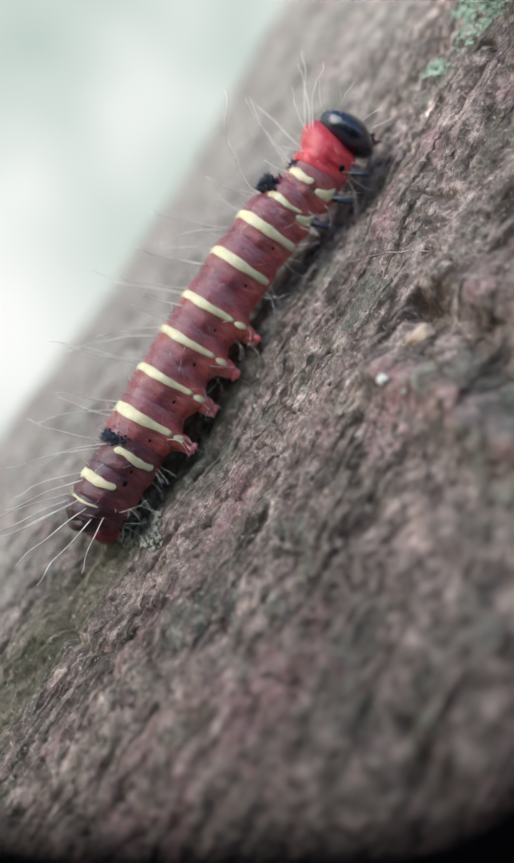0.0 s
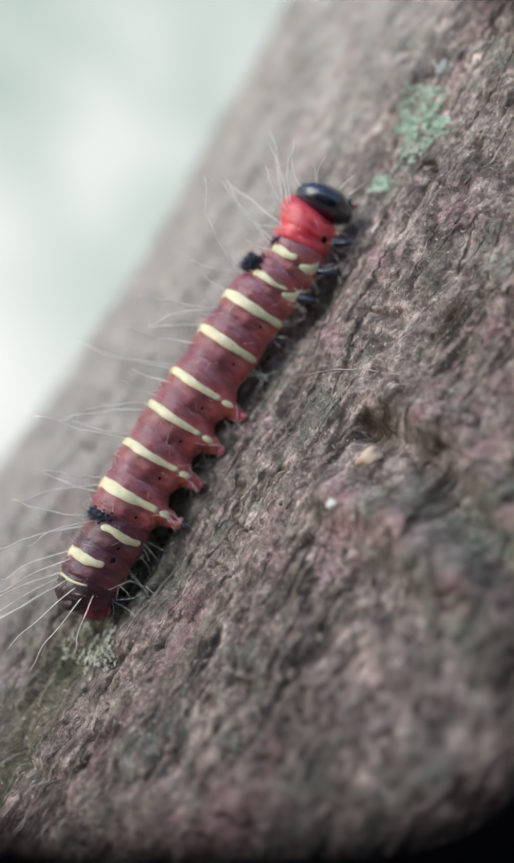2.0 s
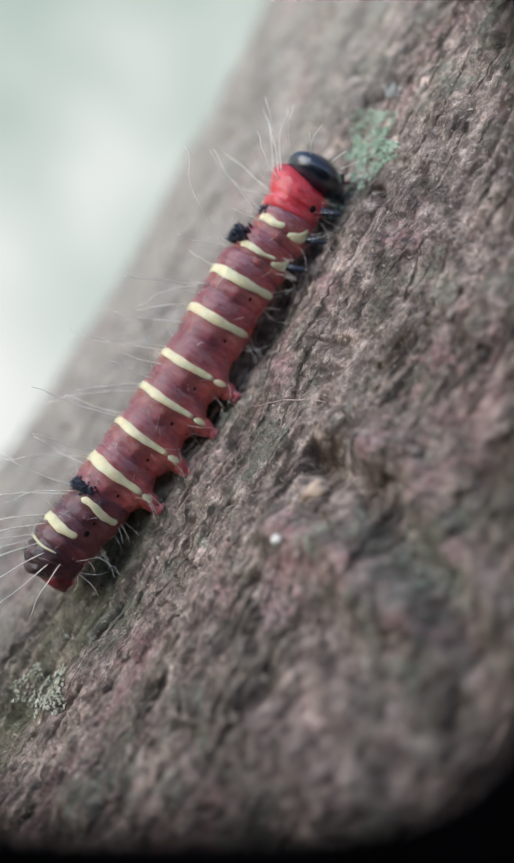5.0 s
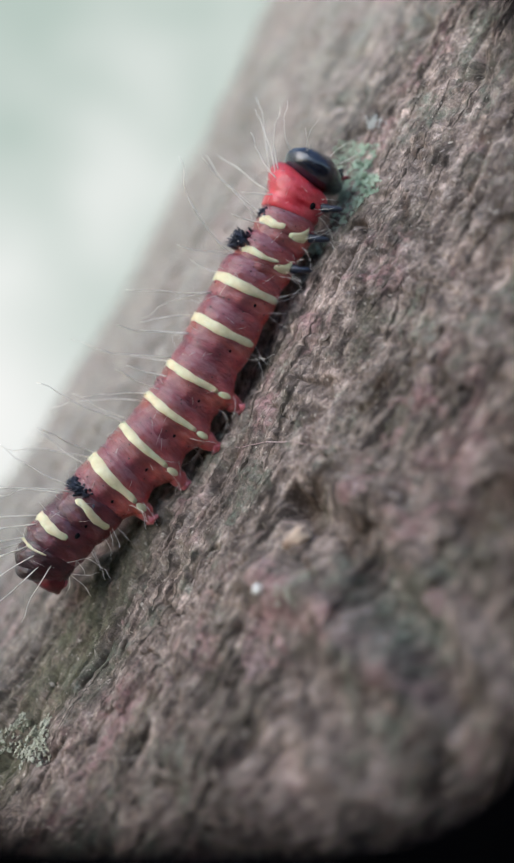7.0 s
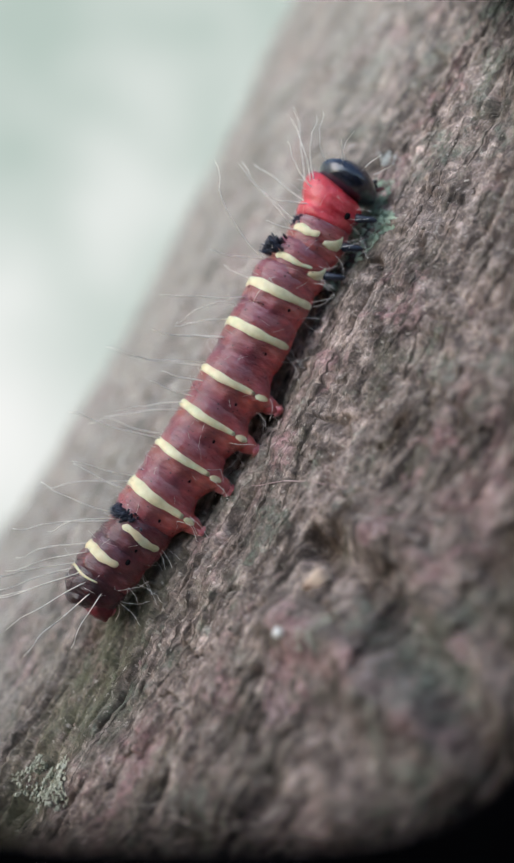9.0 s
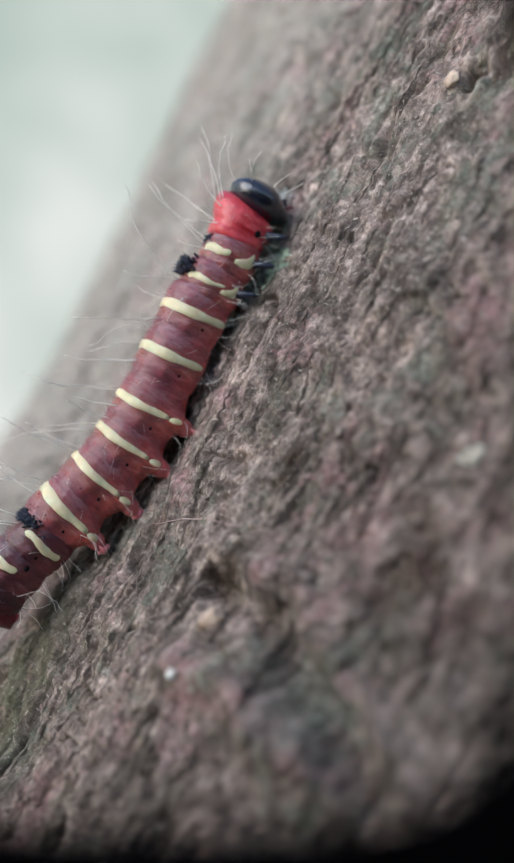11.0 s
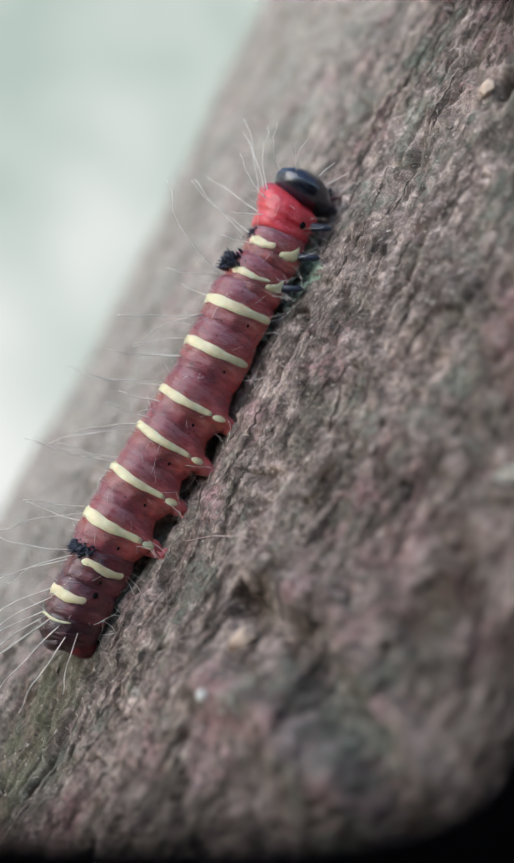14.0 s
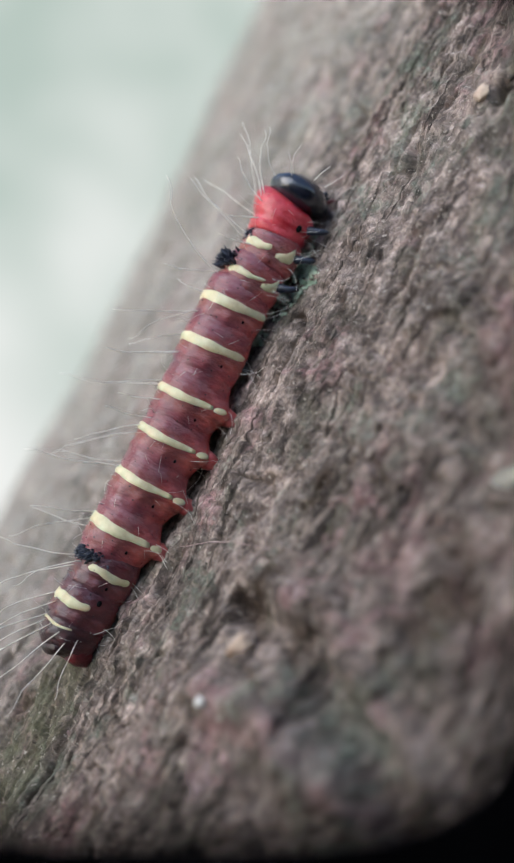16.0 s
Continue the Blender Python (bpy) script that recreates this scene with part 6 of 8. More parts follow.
        (8.45, 3.29, 0, 8.03, 63.42, -0.37), (8.6, 3.33, -0.01, 7.91, 62.96, -0.38), (8.95, 3.32, -0.02, 8.14, 63.94, -0.41), (9.25, 3.3, -0.02, 8.35, 64.62, -0.44),
        (9.4, 3.3, -0.03, 8.4, 64.71, -0.45), (9.6, 3.37, -0.03, 8.25, 64.5, -0.46), (9.75, 3.41, -0.03, 8.18, 64.56, -0.47), (10, 3.41, -0.04, 8.28, 64.88, -0.49),
        (10.3, 3.24, -0.04, 8.22, 59.61, -0.5), (10.5, 3.21, -0.04, 8.28, 62.02, -0.49), (10.7, 3.3, -0.04, 8.4, 63.67, -0.5), (10.9, 3.36, -0.04, 8.47, 64.63, -0.5),
        (11, 3.37, -0.04, 8.48, 64.77, -0.5), (11.1, 3.38, -0.04, 8.44, 64.88, -0.51), (11.2, 3.41, -0.04, 8.37, 65.1, -0.52), (11.3, 3.44, -0.04, 8.32, 65.28, -0.53),
        (11.5, 3.44, -0.04, 8.31, 65.32, -0.53), (12, 3.15, -0.05, 8.31, 59.85, -0.58), (12.5, 3.31, -0.05, 8.39, 63.23, -0.57), (13, 3.47, -0.05, 8.5, 63.71, -0.57),
        (13.1, 3.47, -0.05, 8.49, 63.64, -0.57), (13.3, 3.47, -0.05, 8.53, 64.06, -0.57), (13.5, 3.49, -0.05, 8.64, 65.11, -0.58),
        (13.7, 3.48, -0.05, 8.55, 65.82, -0.58), (14, 3.48, -0.05, 8.51, 66.13, -0.58), (14.5, 3.57, -0.06, 8.21, 60.78, -0.62), (15, 3.25, -0.06, 8.45, 61.76, -0.63),
        (15.5, 3.21, -0.06, 8.35, 62.46, -0.62), (16, 3.17, -0.05, 8.25, 63.41, -0.61),
    ],
    "abdomen_1": [
        (0, 2.24, 0.67, 6.13, 58.23, 4.17), (0.2, 2.22, 0.67, 6.2, 59.03, 4.12), (0.3, 2.17, 0.67, 6.37, 61.17, 3.98), (0.4, 2.12, 0.67, 6.53, 63.04, 3.86),
        (0.5, 2.1, 0.67, 6.58, 63.58, 3.82), (0.6, 2.12, 0.64, 6.48, 62.33, 3.67), (0.7, 2.14, 0.55, 6.15, 57.84, 3.13), (0.8, 2.14, 0.54, 6.11, 57.34, 3.07),
        (1, 2.14, 0.54, 6.11, 57.34, 3.07), (1.1, 2.13, 0.54, 6.18, 58.49, 3.01), (1.2, 2.12, 0.54, 6.31, 60.57, 2.91), (1.3, 2.12, 0.54, 6.37, 61.58, 2.86),
        (1.5, 2.12, 0.54, 6.39, 61.95, 2.84), (1.6, 2.14, 0.53, 6.36, 61.67, 2.78), (1.7, 2.25, 0.49, 6.22, 60.58, 2.52), (1.8, 2.33, 0.47, 6.12, 59.78, 2.33),
        (2, 2.34, 0.46, 6.1, 59.66, 2.31), (2.1, 2.31, 0.46, 6.14, 59.84, 2.26), (2.2, 2.26, 0.45, 6.23, 60.26, 2.16), (2.3, 2.2, 0.45, 6.31, 60.66, 2.06),
        (2.4, 2.14, 0.44, 6.4, 61.11, 1.95), (2.5, 2.09, 0.43, 6.48, 61.47, 1.86), (2.6, 2.05, 0.43, 6.49, 61.48, 1.9), (2.7, 2.07, 0.43, 6.48, 61.48, 1.88),
        (2.8, 2.28, 0.41, 6.38, 61.4, 1.69), (2.9, 2.53, 0.39, 6.24, 61.3, 1.46), (3, 2.56, 0.39, 6.23, 61.29, 1.44), (3.1, 2.53, 0.38, 6.24, 61.29, 1.41),
        (3.2, 2.43, 0.37, 6.29, 61.3, 1.31), (3.3, 2.27, 0.35, 6.36, 61.31, 1.16), (3.4, 2.1, 0.33, 6.42, 61.32, 0.99), (3.5, 1.98, 0.31, 6.47, 61.33, 0.88),
        (3.6, 1.93, 0.31, 6.46, 61.02, 0.91), (3.7, 1.94, 0.31, 6.46, 61.12, 0.9), (3.8, 2, 0.31, 6.47, 61.46, 0.87), (3.9, 2.16, 0.31, 6.49, 62.49, 0.78),
        (4, 2.39, 0.31, 6.52, 63.91, 0.66), (4.2, 2.43, 0.26, 6.27, 61.09, 0.36), (4.5, 2.24, 0.23, 6.37, 61.5, 0.15), (4.7, 2.08, 0.21, 6.48, 61.96, 0.05),
        (4.85, 2.06, 0.2, 6.51, 62.22, 0), (5.05, 2.3, 0.18, 6.35, 61.93, -0.03), (5.2, 2.39, 0.17, 6.28, 61.79, -0.04), (5.5, 2.28, 0.15, 6.39, 62.45, -0.07),
        (5.75, 2.19, 0.13, 6.54, 63.33, -0.09), (5.9, 2.18, 0.12, 6.58, 63.67, -0.1), (6.1, 2.29, 0.1, 6.41, 63.04, -0.12), (6.3, 2.34, 0.09, 6.29, 62.57, -0.13),
        (6.5, 2.03, 0.06, 6.3, 60, -0.16), (6.6, 2.06, 0.06, 6.34, 60.63, -0.16), (6.7, 2.11, 0.06, 6.42, 61.68, -0.16), (6.8, 2.17, 0.07, 6.51, 62.95, -0.16),
        (6.9, 2.22, 0.07, 6.58, 63.88, -0.16), (7, 2.23, 0.07, 6.6, 64.21, -0.16), (7.1, 2.22, 0.07, 6.58, 64.12, -0.17), (7.2, 2.14, 0.05, 6.38, 63.26, -0.19),
        (7.3, 2.05, 0.03, 6.2, 62.45, -0.2), (7.5, 2.04, 0.03, 6.16, 62.3, -0.21), (7.6, 2.03, 0.03, 6.2, 62.51, -0.21), (7.7, 2.03, 0.03, 6.28, 62.95, -0.21),
        (7.8, 2.02, 0.03, 6.37, 63.49, -0.22), (7.9, 2.01, 0.02, 6.48, 64.07, -0.23), (8, 2, 0.02, 6.55, 64.46, -0.23), (8.2, 2, 0.02, 6.55, 64.46, -0.24),
        (8.45, 2.05, 0.01, 6.33, 63.22, -0.26), (8.6, 2.07, 0, 6.22, 62.75, -0.26), (8.95, 2.08, 0, 6.4, 63.62, -0.29), (9.25, 2.07, -0.01, 6.58, 64.23, -0.32),
        (9.4, 2.07, -0.01, 6.62, 64.29, -0.33), (9.6, 2.13, -0.02, 6.48, 64.02, -0.34), (9.75, 2.17, -0.02, 6.4, 64.03, -0.35), (10, 2.17, -0.02, 6.48, 64.29, -0.36),
        (10.3, 1.9, -0.02, 6.56, 61.68, -0.38), (10.5, 1.93, -0.02, 6.56, 63.45, -0.37), (10.7, 2.04, -0.02, 6.63, 63.87, -0.38),
        (10.9, 2.11, -0.02, 6.66, 64.12, -0.38), (11, 2.12, -0.02, 6.67, 64.16, -0.38), (11.1, 2.14, -0.02, 6.63, 64.26, -0.38),
        (11.2, 2.18, -0.02, 6.56, 64.45, -0.39), (11.3, 2.2, -0.02, 6.5, 64.61, -0.4), (11.5, 2.21, -0.03, 6.49, 64.65, -0.4), (12, 1.81, -0.03, 6.61, 62.57, -0.45),
        (12.5, 2.04, -0.03, 6.64, 63.24, -0.44), (13, 2.17, -0.03, 6.71, 62.56, -0.44), (13.1, 2.17, -0.03, 6.71, 62.49, -0.44),
        (13.3, 2.18, -0.03, 6.73, 62.89, -0.45), (13.5, 2.22, -0.03, 6.79, 63.9, -0.45), (13.7, 2.24, -0.03, 6.7, 64.67, -0.46), (14, 2.25, -0.03, 6.66, 65, -0.46),
        (14.5, 2.22, -0.04, 6.53, 60.48, -0.49), (15, 1.95, -0.04, 6.71, 63.25, -0.5), (15.5, 1.94, -0.04, 6.63, 63.31, -0.49), (16, 1.92, -0.03, 6.54, 63.67, -0.49),
    ],
    "abdomen_2": [
        (0, 0.67, 0.42, 3.8, 58.78, 5.76), (0.2, 0.67, 0.42, 3.83, 59.35, 5.73), (0.3, 0.66, 0.42, 3.88, 60.86, 5.63), (0.4, 0.65, 0.42, 3.94, 62.19, 5.55),
        (0.5, 0.64, 0.42, 3.95, 62.57, 5.53), (0.6, 0.63, 0.41, 3.92, 61.92, 5.35), (0.7, 0.59, 0.35, 3.83, 59.58, 4.72), (0.8, 0.58, 0.35, 3.82, 59.32, 4.65),
        (1, 0.58, 0.35, 3.82, 59.32, 4.65), (1.1, 0.59, 0.35, 3.84, 59.85, 4.61), (1.2, 0.62, 0.35, 3.87, 60.79, 4.54), (1.3, 0.63, 0.35, 3.88, 61.25, 4.51),
        (1.5, 0.63, 0.35, 3.89, 61.42, 4.5), (1.6, 0.65, 0.34, 3.87, 61.02, 4.43), (1.7, 0.73, 0.33, 3.82, 59.45, 4.14), (1.8, 0.79, 0.31, 3.78, 58.31, 3.93),
        (2, 0.79, 0.31, 3.78, 58.14, 3.9), (2.1, 0.77, 0.31, 3.8, 58.5, 3.87), (2.2, 0.73, 0.3, 3.84, 59.31, 3.78), (2.3, 0.68, 0.3, 3.87, 60.09, 3.7),
        (2.4, 0.62, 0.3, 3.92, 60.98, 3.61), (2.5, 0.58, 0.29, 3.95, 61.69, 3.54), (2.6, 0.55, 0.29, 3.96, 62.02, 3.57), (2.7, 0.57, 0.29, 3.95, 61.81, 3.55),
        (2.8, 0.75, 0.28, 3.9, 60.04, 3.36), (2.9, 0.97, 0.27, 3.81, 57.77, 3.11), (3, 0.99, 0.27, 3.8, 57.57, 3.09), (3.1, 0.97, 0.27, 3.81, 57.83, 3.06),
        (3.2, 0.89, 0.26, 3.84, 58.71, 2.97), (3.3, 0.75, 0.25, 3.88, 60.16, 2.82), (3.4, 0.61, 0.23, 3.92, 61.71, 2.65), (3.5, 0.51, 0.22, 3.94, 62.75, 2.54),
        (3.6, 0.46, 0.22, 3.94, 63.05, 2.56), (3.7, 0.48, 0.22, 3.94, 62.95, 2.55), (3.8, 0.53, 0.22, 3.95, 62.62, 2.53), (3.9, 0.69, 0.23, 3.95, 61.61, 2.46),
        (4, 0.9, 0.23, 3.95, 60.22, 2.36), (4.2, 0.89, 0.2, 3.86, 58.51, 2), (4.5, 0.74, 0.18, 3.91, 60.42, 1.79), (4.7, 0.6, 0.17, 3.95, 62.11, 1.65),
        (4.85, 0.59, 0.16, 3.96, 62.4, 1.53), (5.05, 0.8, 0.16, 3.89, 59.91, 1.34), (5.2, 0.88, 0.15, 3.86, 58.95, 1.21), (5.5, 0.79, 0.13, 3.91, 60.27, 0.98),
        (5.75, 0.72, 0.12, 3.97, 61.65, 0.79), (5.9, 0.72, 0.11, 3.99, 61.84, 0.67), (6.1, 0.81, 0.1, 3.91, 60.3, 0.5), (6.3, 0.86, 0.09, 3.85, 59.43, 0.34),
        (6.5, 0.56, 0.07, 3.93, 61.16, 0.07), (6.6, 0.59, 0.07, 3.94, 61.23, 0.07), (6.7, 0.64, 0.07, 3.96, 61.35, 0.08), (6.8, 0.7, 0.07, 3.98, 61.49, 0.09),
        (6.9, 0.75, 0.07, 3.99, 61.59, 0.09), (7, 0.77, 0.07, 3.99, 61.63, 0.09), (7.1, 0.76, 0.07, 3.98, 61.6, 0.07), (7.2, 0.71, 0.05, 3.91, 61.32, -0.02),
        (7.3, 0.66, 0.04, 3.84, 61.07, -0.05), (7.5, 0.65, 0.03, 3.83, 61.02, -0.05), (7.6, 0.64, 0.03, 3.84, 61.21, -0.05), (7.7, 0.64, 0.03, 3.88, 61.6, -0.06),
        (7.8, 0.63, 0.03, 3.92, 62.08, -0.06), (7.9, 0.62, 0.03, 3.97, 62.6, -0.06), (8, 0.62, 0.03, 4, 62.95, -0.07), (8.2, 0.62, 0.03, 4, 62.95, -0.08),
        (8.45, 0.65, 0.02, 3.9, 61.73, -0.1), (8.6, 0.68, 0.01, 3.85, 61.12, -0.11), (8.95, 0.68, 0.01, 3.93, 61.88, -0.13), (9.25, 0.65, 0, 4.01, 62.7, -0.15),
        (9.4, 0.65, 0, 4.02, 62.84, -0.16), (9.6, 0.71, 0, 3.96, 61.95, -0.17), (9.75, 0.76, 0, 3.92, 61.4, -0.18), (10, 0.76, -0.01, 3.96, 61.73, -0.2),
        (10.3, 0.47, -0.01, 4.04, 63.61, -0.22), (10.5, 0.54, -0.01, 4.01, 63.59, -0.21), (10.7, 0.62, -0.01, 4.03, 63.1, -0.21),
        (10.9, 0.66, -0.01, 4.03, 62.81, -0.21), (11, 0.67, -0.01, 4.04, 62.77, -0.21), (11.1, 0.7, -0.01, 4.02, 62.52, -0.22),
        (11.2, 0.75, -0.01, 3.99, 62.03, -0.23), (11.3, 0.79, -0.01, 3.96, 61.64, -0.24), (11.5, 0.8, -0.01, 3.95, 61.54, -0.24),
        (12, 0.42, -0.01, 4.05, 64.62, -0.29), (12.5, 0.59, -0.01, 4.07, 62.76, -0.28), (13, 0.65, -0.01, 4.1, 61.84, -0.27), (13.1, 0.65, -0.01, 4.1, 61.82, -0.27),
        (13.3, 0.67, -0.01, 4.1, 61.95, -0.27), (13.5, 0.72, -0.01, 4.11, 62.26, -0.28), (13.7, 0.79, -0.01, 4.07, 61.91, -0.29),
        (14, 0.82, -0.01, 4.05, 61.77, -0.29), (14.5, 0.68, -0.01, 4.06, 60.62, -0.33), (15, 0.54, -0.02, 4.11, 63.98, -0.33), (15.5, 0.53, -0.01, 4.07, 63.64, -0.33),
        (16, 0.54, -0.01, 4.03, 63.37, -0.32),
    ],
    "abdomen_3": [
        (0, -1.07, 0.03, 0.94, 59.53, 7.65), (0.2, -1.07, 0.03, 0.95, 59.39, 7.62), (0.3, -1.06, 0.03, 0.95, 59, 7.56), (0.4, -1.05, 0.03, 0.96, 58.66, 7.5),
        (0.5, -1.05, 0.03, 0.97, 58.56, 7.49), (0.6, -1.06, 0.03, 0.95, 59.14, 7.3), (0.7, -1.1, 0.02, 0.91, 61.24, 6.61), (0.8, -1.1, 0.02, 0.91, 61.47, 6.54),
        (1, -1.1, 0.02, 0.91, 61.47, 6.54), (1.1, -1.09, 0.02, 0.92, 60.88, 6.51), (1.2, -1.07, 0.02, 0.94, 59.81, 6.46), (1.3, -1.06, 0.02, 0.95, 59.28, 6.43),
        (1.5, -1.06, 0.03, 0.95, 59.09, 6.42), (1.6, -1.06, 0.03, 0.96, 58.82, 6.35), (1.7, -1.04, 0.03, 0.98, 57.75, 6.05), (1.8, -1.03, 0.03, 0.99, 56.97, 5.83),
        (2, -1.02, 0.03, 0.99, 56.86, 5.8), (2.1, -1.03, 0.03, 0.98, 57.29, 5.77), (2.2, -1.05, 0.02, 0.97, 58.29, 5.7), (2.3, -1.06, 0.02, 0.95, 59.25, 5.64),
        (2.4, -1.08, 0.02, 0.93, 60.34, 5.56), (2.5, -1.09, 0.02, 0.92, 61.21, 5.5), (2.6, -1.1, 0.02, 0.9, 61.86, 5.54), (2.7, -1.1, 0.02, 0.91, 61.45, 5.52),
        (2.8, -1.04, 0.02, 0.98, 57.95, 5.31), (2.9, -0.96, 0.03, 1.05, 53.47, 5.02), (3, -0.95, 0.03, 1.06, 53.06, 4.99), (3.1, -0.96, 0.03, 1.05, 53.5, 4.97),
        (3.2, -0.99, 0.03, 1.03, 54.99, 4.89), (3.3, -1.03, 0.02, 0.99, 57.43, 4.76), (3.4, -1.07, 0.02, 0.94, 60.05, 4.6), (3.5, -1.1, 0.01, 0.91, 61.79, 4.49),
        (3.6, -1.12, 0.01, 0.89, 62.62, 4.5), (3.7, -1.11, 0.01, 0.9, 62.35, 4.5), (3.8, -1.1, 0.01, 0.91, 61.45, 4.48), (3.9, -1.05, 0.02, 0.97, 58.69, 4.43),
        (4, -0.98, 0.03, 1.04, 54.9, 4.34), (4.2, -1, 0.02, 1.02, 55.54, 3.95), (4.5, -1.04, 0.02, 0.98, 58.06, 3.75), (4.7, -1.07, 0.01, 0.94, 60.19, 3.61),
        (4.85, -1.08, 0.01, 0.94, 60.38, 3.5), (5.05, -1.02, 0.02, 1, 56.86, 3.3), (5.2, -1, 0.02, 1.02, 55.54, 3.15), (5.5, -1.02, 0.01, 1, 56.91, 2.94),
        (5.75, -1.04, 0.01, 0.98, 58.14, 2.78), (5.9, -1.04, 0.01, 0.98, 58.1, 2.67), (6.1, -1.01, 0.01, 1.01, 56.39, 2.47), (6.3, -1, 0.01, 1.02, 55.54, 2.28),
        (6.5, -1.1, 0.01, 0.91, 62.1, 1.97), (6.6, -1.09, 0.01, 0.92, 61.37, 1.99), (6.7, -1.07, 0.01, 0.94, 60.15, 2), (6.8, -1.05, 0.01, 0.97, 58.69, 2.02),
        (6.9, -1.03, 0.01, 0.99, 57.62, 2.04), (7, -1.02, 0.01, 1, 57.23, 2.04), (7.1, -1.02, 0.01, 1, 57.31, 2.01), (7.2, -1.04, 0.01, 0.98, 58.01, 1.71),
        (7.3, -1.05, 0.01, 0.97, 58.66, 1.42), (7.5, -1.05, 0.01, 0.96, 58.79, 1.37), (7.6, -1.05, 0.01, 0.96, 58.92, 1.37), (7.7, -1.06, 0.01, 0.96, 59.19, 1.36),
        (7.8, -1.06, 0.01, 0.96, 59.53, 1.35), (7.9, -1.07, 0.01, 0.95, 59.9, 1.33), (8, -1.07, 0.01, 0.95, 60.14, 1.33), (8.2, -1.07, 0, 0.95, 60.14, 1.19),
        (8.45, -1.05, 0, 0.96, 59.02, 0.98), (8.6, -1.04, 0, 0.97, 58.33, 0.86), (8.95, -1.05, 0, 0.97, 58.64, 0.66), (9.25, -1.06, 0, 0.96, 59.32, 0.49),
        (9.4, -1.06, 0, 0.96, 59.42, 0.4), (9.6, -1.03, 0, 0.98, 58.03, 0.23), (9.75, -1.02, 0, 1, 57.02, 0.14), (10, -1.02, 0, 1, 57.2, 0.04),
        (10.3, -1.12, 0, 0.89, 63.32, 0), (10.5, -1.09, 0, 0.92, 61.51, 0.03), (10.7, -1.07, 0, 0.95, 59.93, 0.02), (10.9, -1.05, 0, 0.97, 59.01, 0.02),
        (11, -1.05, 0, 0.97, 58.88, 0.02), (11.1, -1.04, 0, 0.98, 58.38, 0), (11.2, -1.02, 0, 1, 57.39, -0.03), (11.3, -1.01, 0, 1.01, 56.59, -0.04),
        (11.5, -1, 0, 1.02, 56.39, -0.04), (12, -1.13, 0, 0.88, 63.81, -0.09), (12.5, -1.09, 0, 0.92, 61.6, -0.07), (13, -1.09, 0, 0.93, 61.38, -0.07),
        (13.1, -1.09, 0, 0.92, 61.49, -0.07), (13.3, -1.08, 0, 0.94, 60.86, -0.07), (13.5, -1.05, 0, 0.97, 59.28, -0.07), (13.7, -1.02, 0, 1, 57.7, -0.09),
        (14, -1.01, 0, 1.01, 57.03, -0.09), (14.5, -1.09, 0, 0.93, 61.39, -0.12), (15, -1.1, 0, 0.91, 62.41, -0.13), (15.5, -1.1, 0, 0.91, 62.27, -0.13),
        (16, -1.09, 0, 0.92, 61.78, -0.12),
    ],
    "abdomen_4": [
        (0, -2.35, -0.35, -1.31, 60.27, 9.09), (0.2, -2.37, -0.35, -1.27, 59.03, 9.07), (0.3, -2.39, -0.33, -1.17, 55.7, 8.97), (0.4, -2.41, -0.32, -1.08, 52.8, 8.86),
        (0.5, -2.41, -0.32, -1.06, 51.97, 8.83), (0.6, -2.4, -0.32, -1.13, 53.91, 8.68), (0.7, -2.33, -0.32, -1.38, 60.9, 8.08), (0.8, -2.32, -0.32, -1.41, 61.68, 8),
        (1, -2.32, -0.32, -1.41, 61.68, 8), (1.1, -2.34, -0.31, -1.34, 59.84, 7.97), (1.2, -2.37, -0.29, -1.21, 56.53, 7.89), (1.3, -2.39, -0.29, -1.15, 54.91, 7.83),
        (1.5, -2.39, -0.28, -1.13, 54.32, 7.81), (1.6, -2.39, -0.28, -1.14, 54.7, 7.75), (1.7, -2.41, -0.28, -1.17, 56.2, 7.49), (1.8, -2.42, -0.27, -1.2, 57.3, 7.3),
        (2, -2.42, -0.27, -1.2, 57.46, 7.27), (2.1, -2.42, -0.27, -1.21, 57.62, 7.24), (2.2, -2.4, -0.27, -1.24, 57.99, 7.17), (2.3, -2.39, -0.27, -1.27, 58.34, 7.11),
        (2.4, -2.37, -0.27, -1.31, 58.74, 7.03), (2.5, -2.35, -0.26, -1.33, 59.06, 6.97), (2.6, -2.34, -0.27, -1.36, 59.59, 7),
        (2.7, -2.35, -0.27, -1.34, 59.26, 6.98), (2.8, -2.42, -0.25, -1.2, 56.4, 6.78), (2.9, -2.51, -0.23, -1.02, 52.74, 6.48), (3, -2.51, -0.23, -1, 52.4, 6.45),
        (3.1, -2.51, -0.23, -1.02, 52.71, 6.43), (3.2, -2.48, -0.23, -1.08, 53.77, 6.35), (3.3, -2.44, -0.23, -1.18, 55.51, 6.23),
        (3.4, -2.4, -0.23, -1.28, 57.38, 6.08), (3.5, -2.36, -0.22, -1.35, 58.63, 5.97), (3.6, -2.34, -0.23, -1.39, 59.54, 5.98),
        (3.7, -2.35, -0.23, -1.38, 59.24, 5.98), (3.8, -2.37, -0.22, -1.34, 58.25, 5.97), (3.9, -2.45, -0.22, -1.22, 55.19, 5.91),
        (4, -2.54, -0.21, -1.06, 50.99, 5.8), (4.2, -2.51, -0.2, -1.19, 55.42, 5.48), (4.5, -2.45, -0.19, -1.25, 56.42, 5.25), (4.7, -2.41, -0.18, -1.29, 56.82, 5.1),
